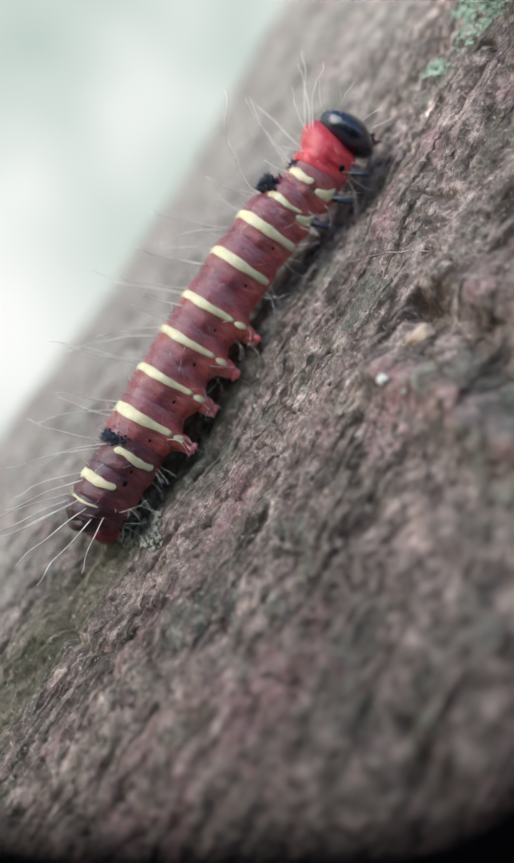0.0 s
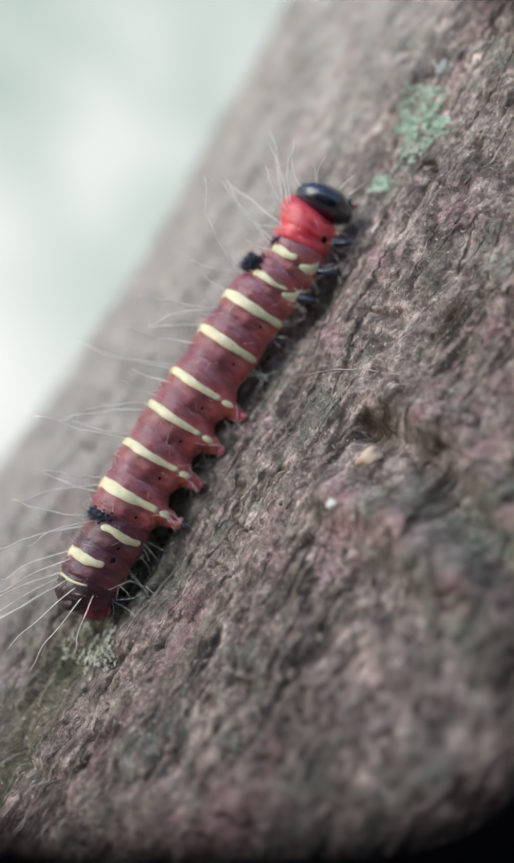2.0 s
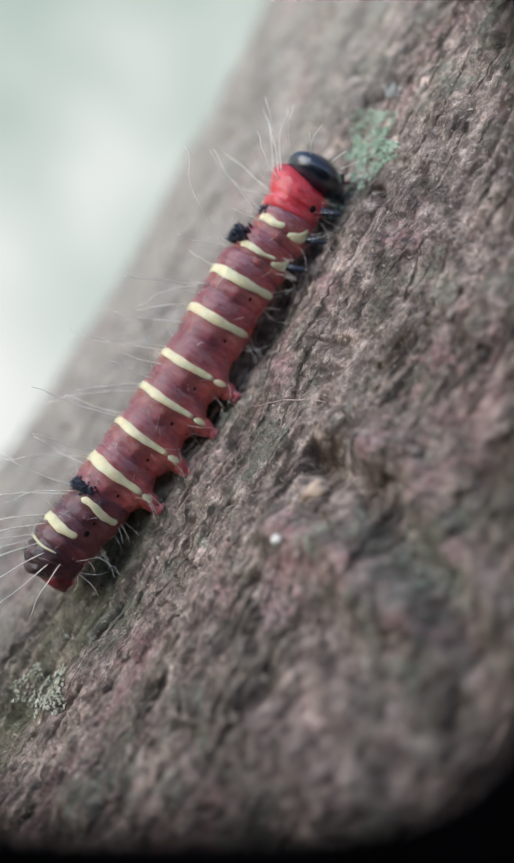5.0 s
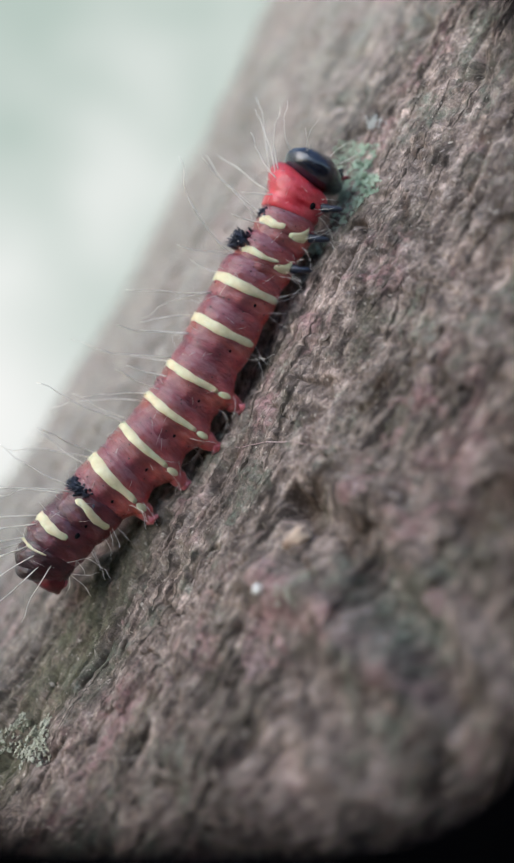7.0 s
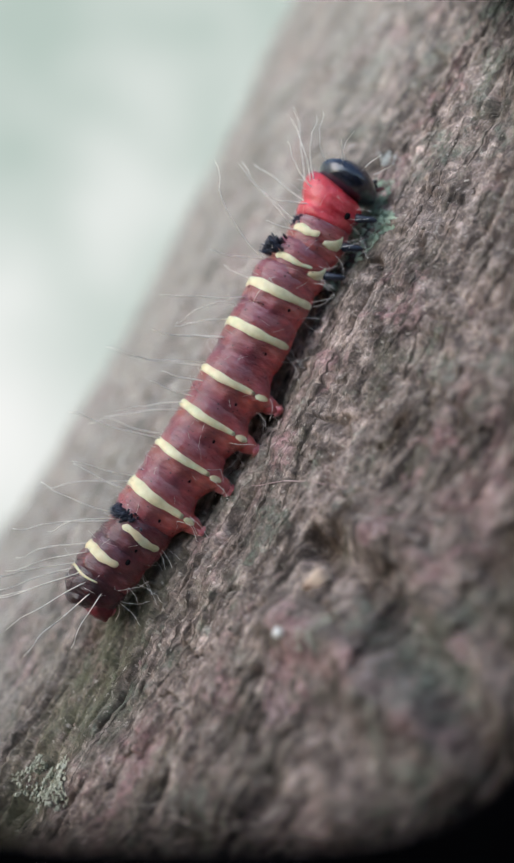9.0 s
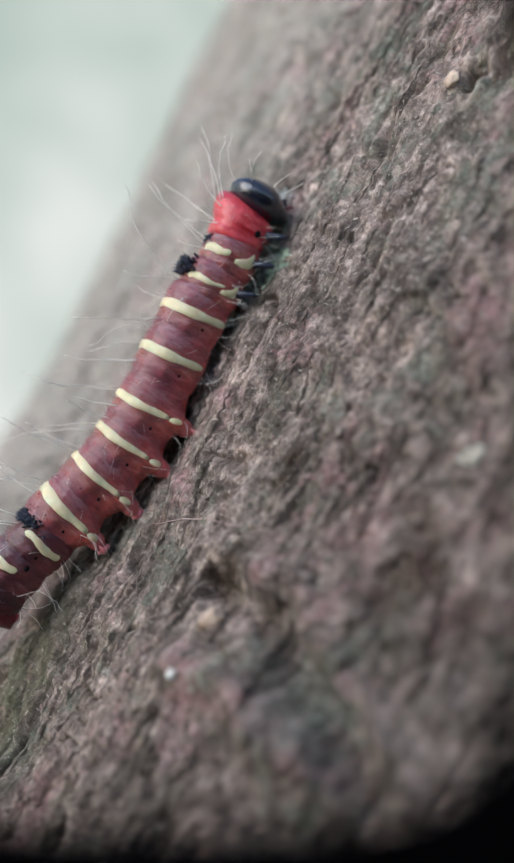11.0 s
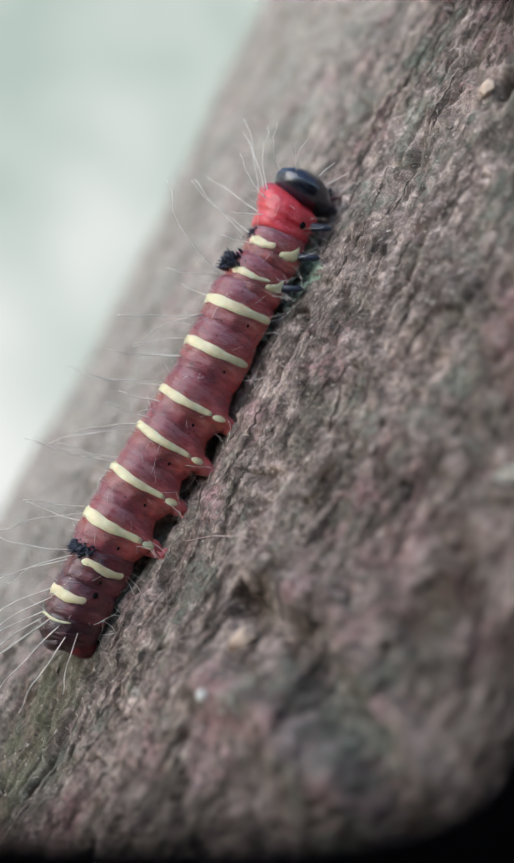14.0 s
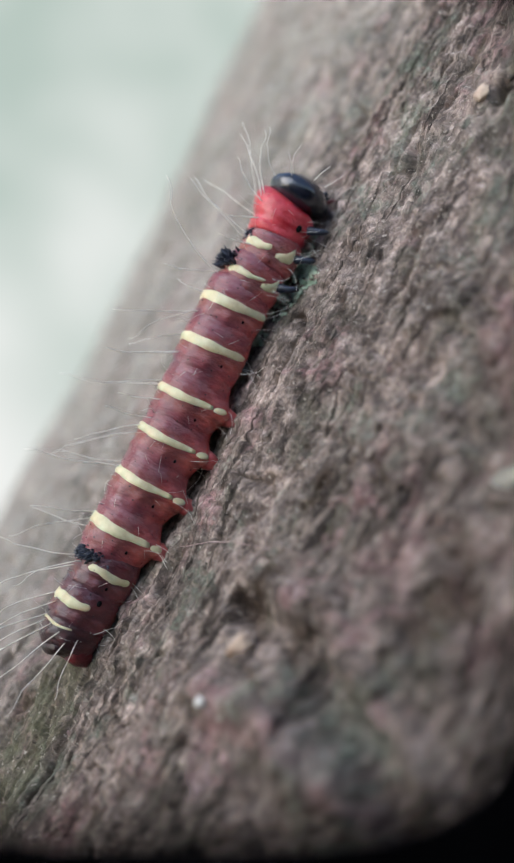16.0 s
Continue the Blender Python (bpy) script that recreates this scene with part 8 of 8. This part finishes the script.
        (1.1, -7.81, -2.14, -9.46, 52.33, 12.37), (1.2, -8.48, -2, -8.32, 45.22, 12.15), (1.3, -8.75, -1.93, -7.75, 41.74, 11.98),
        (1.5, -8.83, -1.9, -7.54, 40.47, 11.91), (1.6, -8.68, -1.93, -7.87, 43.53, 12.08), (1.7, -7.92, -2.01, -9.12, 55.74, 12.4),
        (1.8, -7.22, -2.04, -9.96, 64.64, 12.3), (2, -7.11, -2.04, -10.07, 65.91, 12.26), (2.1, -7.26, -2.02, -9.92, 63.31, 12.33),
        (2.2, -7.58, -1.98, -9.54, 57.31, 12.4), (2.3, -7.85, -1.92, -9.16, 51.58, 12.3), (2.4, -8.11, -1.85, -8.72, 45.07, 11.97),
        (2.5, -8.29, -1.79, -8.34, 39.86, 11.53), (2.6, -8.32, -1.78, -8.23, 37.69, 11.38), (2.7, -8.3, -1.79, -8.3, 39.05, 11.47),
        (2.8, -8.05, -1.83, -8.9, 50.68, 12.01), (2.9, -7.54, -1.85, -9.57, 65.57, 11.9), (3, -7.49, -1.85, -9.63, 66.92, 11.84),
        (3.1, -7.55, -1.84, -9.59, 65.76, 11.85), (3.2, -7.74, -1.82, -9.46, 61.81, 11.84), (3.3, -8.03, -1.77, -9.2, 55.32, 11.68),
        (3.4, -8.3, -1.71, -8.9, 48.36, 11.32), (3.5, -8.45, -1.66, -8.69, 43.71, 10.98), (3.6, -8.45, -1.65, -8.63, 41.34, 10.84),
        (3.7, -8.45, -1.66, -8.65, 42.13, 10.89), (3.8, -8.45, -1.67, -8.71, 44.7, 11.03), (3.9, -8.44, -1.69, -8.86, 52.61, 11.29),
        (4, -8.36, -1.7, -9.02, 63.48, 11.27), (4.2, -7.87, -1.73, -10.08, 60.45, 11.27), (4.5, -8.23, -1.62, -9.47, 53.76, 10.87),
        (4.7, -8.61, -1.51, -8.76, 46.89, 10.36), (4.85, -8.74, -1.47, -8.58, 45.7, 10.16), (5.05, -8.13, -1.55, -9.72, 57.77, 10.55),
        (5.2, -7.73, -1.56, -10.21, 63.07, 10.48), (5.5, -8.29, -1.47, -9.57, 57.39, 10.19), (5.75, -9.01, -1.36, -8.61, 50.06, 9.71),
        (5.9, -9.2, -1.32, -8.38, 48.91, 9.52), (6.1, -8.35, -1.37, -9.58, 59.06, 9.75), (6.3, -7.57, -1.37, -10.36, 65.94, 9.59),
        (6.5, -8.12, -1.37, -10.58, 48.34, 9.49), (6.6, -8.35, -1.34, -10.25, 48.61, 9.44), (6.7, -8.7, -1.3, -9.68, 49.06, 9.32),
        (6.8, -9.06, -1.25, -8.99, 49.59, 9.16), (6.9, -9.29, -1.21, -8.48, 49.99, 9.02), (7, -9.37, -1.19, -8.29, 50.13, 8.97), (7.1, -9.3, -1.2, -8.43, 50.72, 8.99),
        (7.2, -8.58, -1.22, -9.6, 56, 9.07), (7.3, -7.76, -1.22, -10.63, 60.93, 9), (7.5, -7.59, -1.22, -10.82, 61.87, 8.97), (7.6, -7.78, -1.21, -10.65, 59.41, 8.96),
        (7.7, -8.15, -1.19, -10.29, 54.49, 8.9), (7.8, -8.57, -1.16, -9.82, 48.34, 8.7), (7.9, -8.97, -1.12, -9.27, 41.7, 8.35), (8, -9.21, -1.09, -8.89, 37.27, 8.04),
        (8.2, -9.21, -1.07, -8.89, 37.27, 7.92), (8.45, -8.29, -1.1, -10.16, 54.02, 8.51), (8.6, -7.67, -1.1, -10.77, 62.41, 8.47),
        (8.95, -8.47, -1.02, -9.98, 54.49, 8.17), (9.25, -9.33, -0.92, -8.87, 45.71, 7.6), (9.4, -9.5, -0.88, -8.61, 44.68, 7.41),
        (9.6, -8.6, -0.93, -9.87, 56.61, 7.76), (9.75, -7.88, -0.93, -10.63, 63.94, 7.73), (10, -8.31, -0.88, -10.21, 61.1, 7.56),
        (10.3, -8.51, -0.86, -10.26, 45.87, 7.32), (10.5, -8.91, -0.86, -9.77, 42.73, 7.23), (10.7, -9.4, -0.81, -8.95, 47.23, 7.13),
        (10.9, -9.63, -0.77, -8.45, 49.87, 7.03), (11, -9.66, -0.77, -8.38, 50.24, 7.01), (11.1, -9.38, -0.78, -8.85, 53.13, 7.11),
        (11.2, -8.73, -0.8, -9.74, 58.9, 7.22), (11.3, -8.13, -0.81, -10.4, 63.52, 7.21), (11.5, -7.98, -0.81, -10.55, 64.67, 7.19),
        (12, -8.28, -0.74, -10.81, 54.21, 6.94), (12.5, -8.77, -0.69, -9.65, 44.69, 6.55), (13, -9.01, -0.61, -8.54, 37.06, 5.95),
        (13.1, -9.01, -0.61, -8.51, 35.97, 5.89), (13.3, -9, -0.63, -8.7, 42.54, 6.19), (13.5, -8.87, -0.66, -9.14, 58.98, 6.53),
        (13.7, -8.41, -0.7, -10.12, 63.93, 6.72), (14, -8.17, -0.72, -10.53, 66.05, 6.76), (14.5, -7.76, -0.69, -11.34, 60.56, 6.71),
        (15, -8.08, -0.69, -11.35, 60.64, 6.71), (15.5, -8.1, -0.69, -11.26, 60.54, 6.71), (16, -8.11, -0.69, -11.21, 60.42, 6.72),
    ],
    "abdomen_9": [
        (0, -7.58, -2.67, -11.46, 64.13, 12.31), (0.2, -8.05, -2.65, -11.05, 61.26, 12.37), (0.3, -9.17, -2.55, -9.84, 53.62, 12.39),
        (0.4, -9.99, -2.43, -8.69, 46.94, 12.22), (0.5, -10.2, -2.39, -8.35, 45.02, 12.15), (0.6, -9.87, -2.43, -8.96, 47.05, 12.23),
        (0.7, -8.37, -2.52, -11.04, 54.34, 12.39), (0.8, -8.18, -2.52, -11.26, 55.15, 12.4), (1, -8.18, -2.52, -11.26, 55.15, 12.4),
        (1.1, -8.69, -2.46, -10.59, 51.93, 12.36), (1.2, -9.47, -2.31, -9.34, 46.12, 12.19), (1.3, -9.79, -2.23, -8.71, 43.28, 12.06),
        (1.5, -9.89, -2.2, -8.47, 42.25, 12.01), (1.6, -9.7, -2.23, -8.86, 45.18, 12.15), (1.7, -8.73, -2.33, -10.33, 56.93, 12.41),
        (1.8, -7.84, -2.36, -11.29, 65.5, 12.28), (2, -7.7, -2.36, -11.42, 66.72, 12.23), (2.1, -7.91, -2.34, -11.23, 63.95, 12.32),
        (2.2, -8.35, -2.29, -10.76, 57.59, 12.41), (2.3, -8.73, -2.24, -10.28, 51.5, 12.35), (2.4, -9.11, -2.16, -9.71, 44.59, 12.13),
        (2.5, -9.36, -2.08, -9.23, 39.05, 11.82), (2.6, -9.42, -2.07, -9.06, 36.8, 11.67), (2.7, -9.39, -2.08, -9.16, 38.21, 11.76),
        (2.8, -8.95, -2.14, -10, 50.32, 12.33), (2.9, -8.14, -2.16, -10.9, 65.82, 12.27), (3, -8.05, -2.16, -10.97, 67.23, 12.22),
        (3.1, -8.14, -2.15, -10.92, 66.07, 12.26), (3.2, -8.42, -2.13, -10.73, 62.11, 12.36), (3.3, -8.85, -2.08, -10.39, 55.59, 12.36),
        (3.4, -9.24, -2, -9.97, 48.6, 12.09), (3.5, -9.47, -1.95, -9.66, 43.95, 11.72), (3.6, -9.51, -1.93, -9.56, 41.09, 11.55),
        (3.7, -9.5, -1.94, -9.6, 42.04, 11.61), (3.8, -9.45, -1.95, -9.7, 45.14, 11.79), (3.9, -9.28, -1.98, -10, 54.68, 12.09), (4, -8.95, -1.98, -10.3, 67.79, 11.9),
        (4.2, -8.62, -2.04, -11.39, 60.3, 12.1), (4.5, -9.1, -1.91, -10.67, 54.23, 11.69), (4.7, -9.59, -1.79, -9.84, 48.22, 11.18),
        (4.85, -9.75, -1.74, -9.63, 47.51, 11), (5.05, -8.92, -1.85, -11.01, 58.77, 11.38), (5.2, -8.42, -1.86, -11.59, 63.62, 11.31),
        (5.5, -9.09, -1.75, -10.87, 59.2, 11.02), (5.75, -9.95, -1.63, -9.81, 53.74, 10.61), (5.9, -10.16, -1.58, -9.57, 53.27, 10.44),
        (6.1, -9.11, -1.65, -10.93, 61.71, 10.58), (6.3, -8.19, -1.65, -11.79, 67.27, 10.4), (6.5, -9.11, -1.62, -11.64, 45.31, 10.18),
        (6.6, -9.33, -1.6, -11.33, 46.83, 10.18), (6.7, -9.67, -1.56, -10.81, 49.37, 10.14), (6.8, -10.02, -1.51, -10.18, 52.42, 10.05),
        (6.9, -10.24, -1.47, -9.71, 54.65, 9.94), (7, -10.31, -1.45, -9.53, 55.46, 9.9), (7.1, -10.23, -1.45, -9.67, 55.71, 9.91),
        (7.2, -9.41, -1.47, -10.87, 57.98, 9.91), (7.3, -8.49, -1.47, -11.91, 60.09, 9.82), (7.5, -8.3, -1.46, -12.1, 60.49, 9.8),
        (7.6, -8.54, -1.45, -11.91, 58.08, 9.79), (7.7, -9.02, -1.44, -11.49, 53.26, 9.71), (7.8, -9.57, -1.4, -10.92, 47.24, 9.48),
        (7.9, -10.11, -1.36, -10.26, 40.73, 9.09), (8, -10.43, -1.32, -9.8, 36.39, 8.74), (8.2, -10.43, -1.29, -9.8, 36.39, 8.62),
        (8.45, -9.17, -1.34, -11.36, 53.2, 9.33), (8.6, -8.36, -1.33, -12.07, 61.26, 9.3), (8.95, -9.35, -1.25, -11.21, 54.58, 9.02),
        (9.25, -10.4, -1.14, -10.01, 48.04, 8.51), (9.4, -10.59, -1.1, -9.75, 47.86, 8.35), (9.6, -9.43, -1.15, -11.15, 57.81, 8.62),
        (9.75, -8.53, -1.15, -11.96, 63.46, 8.56), (10, -9.03, -1.1, -11.54, 61.87, 8.39), (10.3, -9.53, -1.05, -11.27, 43.25, 8.01),
        (10.5, -10.11, -1.07, -10.83, 40.57, 7.99), (10.7, -10.47, -1.02, -10.17, 50.11, 8.08), (10.9, -10.62, -0.99, -9.75, 55.68, 8),
        (11, -10.64, -0.98, -9.69, 56.47, 7.98), (11.1, -10.29, -1, -10.18, 58.08, 8.03), (11.2, -9.5, -1.01, -11.09, 61.29, 8.07),
        (11.3, -8.8, -1.01, -11.75, 63.87, 8.04), (11.5, -8.62, -1.01, -11.9, 64.51, 8.02), (12, -9.18, -0.94, -12.05, 53.94, 7.8),
        (12.5, -9.84, -0.87, -10.71, 44.8, 7.36), (13, -10.16, -0.77, -9.41, 37.36, 6.69), (13.1, -10.18, -0.77, -9.35, 36, 6.61),
        (13.3, -10.05, -0.79, -9.7, 44.16, 7.01), (13.5, -9.56, -0.83, -10.43, 64.56, 7.29), (13.7, -9.03, -0.89, -11.48, 66.74, 7.49),
        (14, -8.76, -0.91, -11.91, 67.68, 7.55), (14.5, -8.53, -0.89, -12.7, 60.72, 7.59), (15, -8.86, -0.89, -12.71, 59.8, 7.59),
        (15.5, -8.88, -0.89, -12.62, 60.06, 7.6), (16, -8.88, -0.89, -12.56, 59.96, 7.6),
    ],
    "anal": [
        (0, -7.78, -2.88, -12.44, 64.31, 12.31), (0.2, -8.29, -2.86, -12.01, 61.74, 12.37), (0.3, -9.54, -2.77, -10.78, 54.89, 12.4),
        (0.4, -10.46, -2.65, -9.58, 48.89, 12.29), (0.5, -10.69, -2.61, -9.22, 47.18, 12.23), (0.6, -10.34, -2.65, -9.85, 48.62, 12.28),
        (0.7, -8.73, -2.73, -11.96, 53.81, 12.39), (0.8, -8.52, -2.73, -12.18, 54.38, 12.39), (1, -8.52, -2.73, -12.18, 54.38, 12.39),
        (1.1, -9.08, -2.67, -11.49, 51.73, 12.36), (1.2, -9.93, -2.52, -10.19, 46.96, 12.22), (1.3, -10.28, -2.44, -9.53, 44.63, 12.13),
        (1.5, -10.4, -2.41, -9.29, 43.78, 12.09), (1.6, -10.17, -2.44, -9.7, 46.58, 12.21), (1.7, -9.03, -2.54, -11.26, 57.82, 12.41),
        (1.8, -8.01, -2.56, -12.28, 66.01, 12.26), (2, -7.85, -2.56, -12.41, 67.18, 12.22), (2.1, -8.1, -2.55, -12.2, 64.34, 12.31),
        (2.2, -8.65, -2.5, -11.7, 57.83, 12.41), (2.3, -9.12, -2.45, -11.17, 51.6, 12.35), (2.4, -9.59, -2.37, -10.53, 44.51, 12.12),
        (2.5, -9.92, -2.29, -10, 38.85, 11.81), (2.6, -10.01, -2.28, -9.81, 36.59, 11.65), (2.7, -9.95, -2.29, -9.93, 38, 11.75),
        (2.8, -9.36, -2.35, -10.87, 50.15, 12.32), (2.9, -8.3, -2.36, -11.87, 65.7, 12.27), (3, -8.19, -2.36, -11.95, 67.11, 12.22),
        (3.1, -8.3, -2.35, -11.89, 65.98, 12.26), (3.2, -8.64, -2.33, -11.69, 62.11, 12.36), (3.3, -9.17, -2.29, -11.3, 55.75, 12.4),
        (3.4, -9.67, -2.21, -10.83, 48.93, 12.29), (3.5, -9.96, -2.15, -10.49, 44.38, 12.1), (3.6, -10.04, -2.14, -10.36, 41.23, 11.93),
        (3.7, -10.02, -2.15, -10.41, 42.28, 11.99), (3.8, -9.92, -2.16, -10.54, 45.69, 12.16), (3.9, -9.59, -2.18, -10.89, 56.21, 12.4),
        (4, -9.04, -2.17, -11.24, 70.66, 12.05), (4.2, -8.9, -2.26, -12.38, 60.1, 12.39), (4.5, -9.46, -2.12, -11.61, 54.62, 12.22),
        (4.7, -10.03, -1.99, -10.72, 49.36, 11.75), (4.85, -10.19, -1.94, -10.51, 49.03, 11.58), (5.05, -9.22, -2.05, -11.99, 59.48, 11.92),
        (5.2, -8.64, -2.06, -12.6, 63.91, 11.83), (5.5, -9.38, -1.95, -11.86, 60.51, 11.55), (5.75, -10.32, -1.82, -10.77, 56.53, 11.18),
        (5.9, -10.53, -1.78, -10.53, 56.55, 11.02), (6.1, -9.36, -1.84, -11.95, 63.6, 11.09), (6.3, -8.34, -1.83, -12.84, 68.11, 10.89),
        (6.5, -9.61, -1.8, -12.47, 43.32, 10.63), (6.6, -9.81, -1.78, -12.19, 45.73, 10.68), (6.7, -10.12, -1.75, -11.71, 49.76, 10.7),
        (6.8, -10.42, -1.69, -11.13, 54.59, 10.63), (6.9, -10.59, -1.65, -10.69, 58.13, 10.52), (7, -10.65, -1.63, -10.53, 59.42, 10.46),
        (7.1, -10.56, -1.64, -10.66, 59.41, 10.46), (7.2, -9.7, -1.65, -11.84, 59.38, 10.45), (7.3, -8.75, -1.63, -12.87, 59.35, 10.35),
        (7.5, -8.55, -1.63, -13.05, 59.35, 10.32), (7.6, -8.84, -1.62, -12.85, 57.03, 10.32), (7.7, -9.4, -1.61, -12.41, 52.4, 10.24),
        (7.8, -10.05, -1.58, -11.81, 46.61, 10.01), (7.9, -10.7, -1.53, -11.1, 40.36, 9.62), (8, -11.09, -1.49, -10.59, 36.19, 9.27),
        (8.2, -11.09, -1.46, -10.59, 36.19, 9.14), (8.45, -9.56, -1.5, -12.29, 52.65, 9.87), (8.6, -8.61, -1.49, -13.02, 60.25, 9.83),
        (8.95, -9.71, -1.41, -12.16, 54.65, 9.57), (9.25, -10.88, -1.31, -10.95, 49.93, 9.13), (9.4, -11.08, -1.26, -10.7, 50.39, 8.99),
        (9.6, -9.74, -1.3, -12.13, 58.61, 9.17), (9.75, -8.75, -1.29, -12.93, 62.85, 9.09), (10, -9.27, -1.24, -12.52, 62.23, 8.92),
        (10.3, -10.05, -1.19, -12.08, 41.55, 8.47), (10.5, -10.77, -1.24, -11.71, 39.28, 8.52), (10.7, -10.95, -1.18, -11.16, 52.33, 8.72),
        (10.9, -10.98, -1.14, -10.79, 59.95, 8.59), (11, -10.98, -1.14, -10.74, 61.04, 8.55), (11.1, -10.6, -1.15, -11.21, 61.65, 8.59),
        (11.2, -9.75, -1.16, -12.09, 62.87, 8.6), (11.3, -9, -1.15, -12.73, 63.85, 8.56), (11.5, -8.81, -1.14, -12.88, 64.09, 8.54),
        (12, -9.56, -1.08, -13.01, 53.85, 8.36), (12.5, -10.36, -1.01, -11.58, 45.23, 7.93), (13, -10.76, -0.9, -10.19, 38.03, 7.24),
        (13.1, -10.8, -0.9, -10.12, 36.51, 7.15), (13.3, -10.55, -0.92, -10.55, 45.64, 7.59), (13.5, -9.71, -0.95, -11.39, 68.47, 7.7),
        (13.7, -9.16, -1.01, -12.46, 68.53, 7.94), (14, -8.89, -1.03, -12.91, 68.55, 8.02), (14.5, -8.8, -1.03, -13.71, 60.86, 8.15),
        (15, -9.16, -1.03, -13.71, 59.02, 8.16), (15.5, -9.17, -1.03, -13.62, 59.56, 8.16), (16, -9.17, -1.03, -13.56, 59.49, 8.16),
    ],
}


def seat(x, y, z, heading, slope):
    """Pose of a body ring: x forward along the body, z to its back, which leans towards the viewer."""
    h, s = radians(heading), radians(slope)
    ahead = Vector((math.cos(h) * math.cos(s), math.sin(s), math.sin(h) * math.cos(s)))
    up = Vector((-math.sin(h) * 0.83, -0.56, math.cos(h) * 0.83))
    up = (up - ahead * up.dot(ahead)).normalized()
    left = up.cross(ahead)
    m = Matrix((ahead, left, up)).transposed().to_4x4()
    return Matrix.Translation(Vector((x, y, z)) * MM) @ m


def motions():
    walk(CATERPILLAR, [(t, pose(x * MM, y * MM, z * MM)) for t, x, y, z in ROOT_ROWS])
    for name, rows in SEGMENT_ROWS.items():
        walk(RINGS[name], [(t, seat(*r)) for t, *r in rows])
    times = [r[0] for r in RIM_SHIFT]
    slip = [np.interp([t for t, _ in PATH], times, [r[k] for r in RIM_SHIFT]) for k in (1, 2)]
    walk(LENS_RIM, [(t, m @ pose(dx * MM, dy * MM, -18 * MM)) for (t, m), dx, dy in zip(PATH, *slip)])


motions()
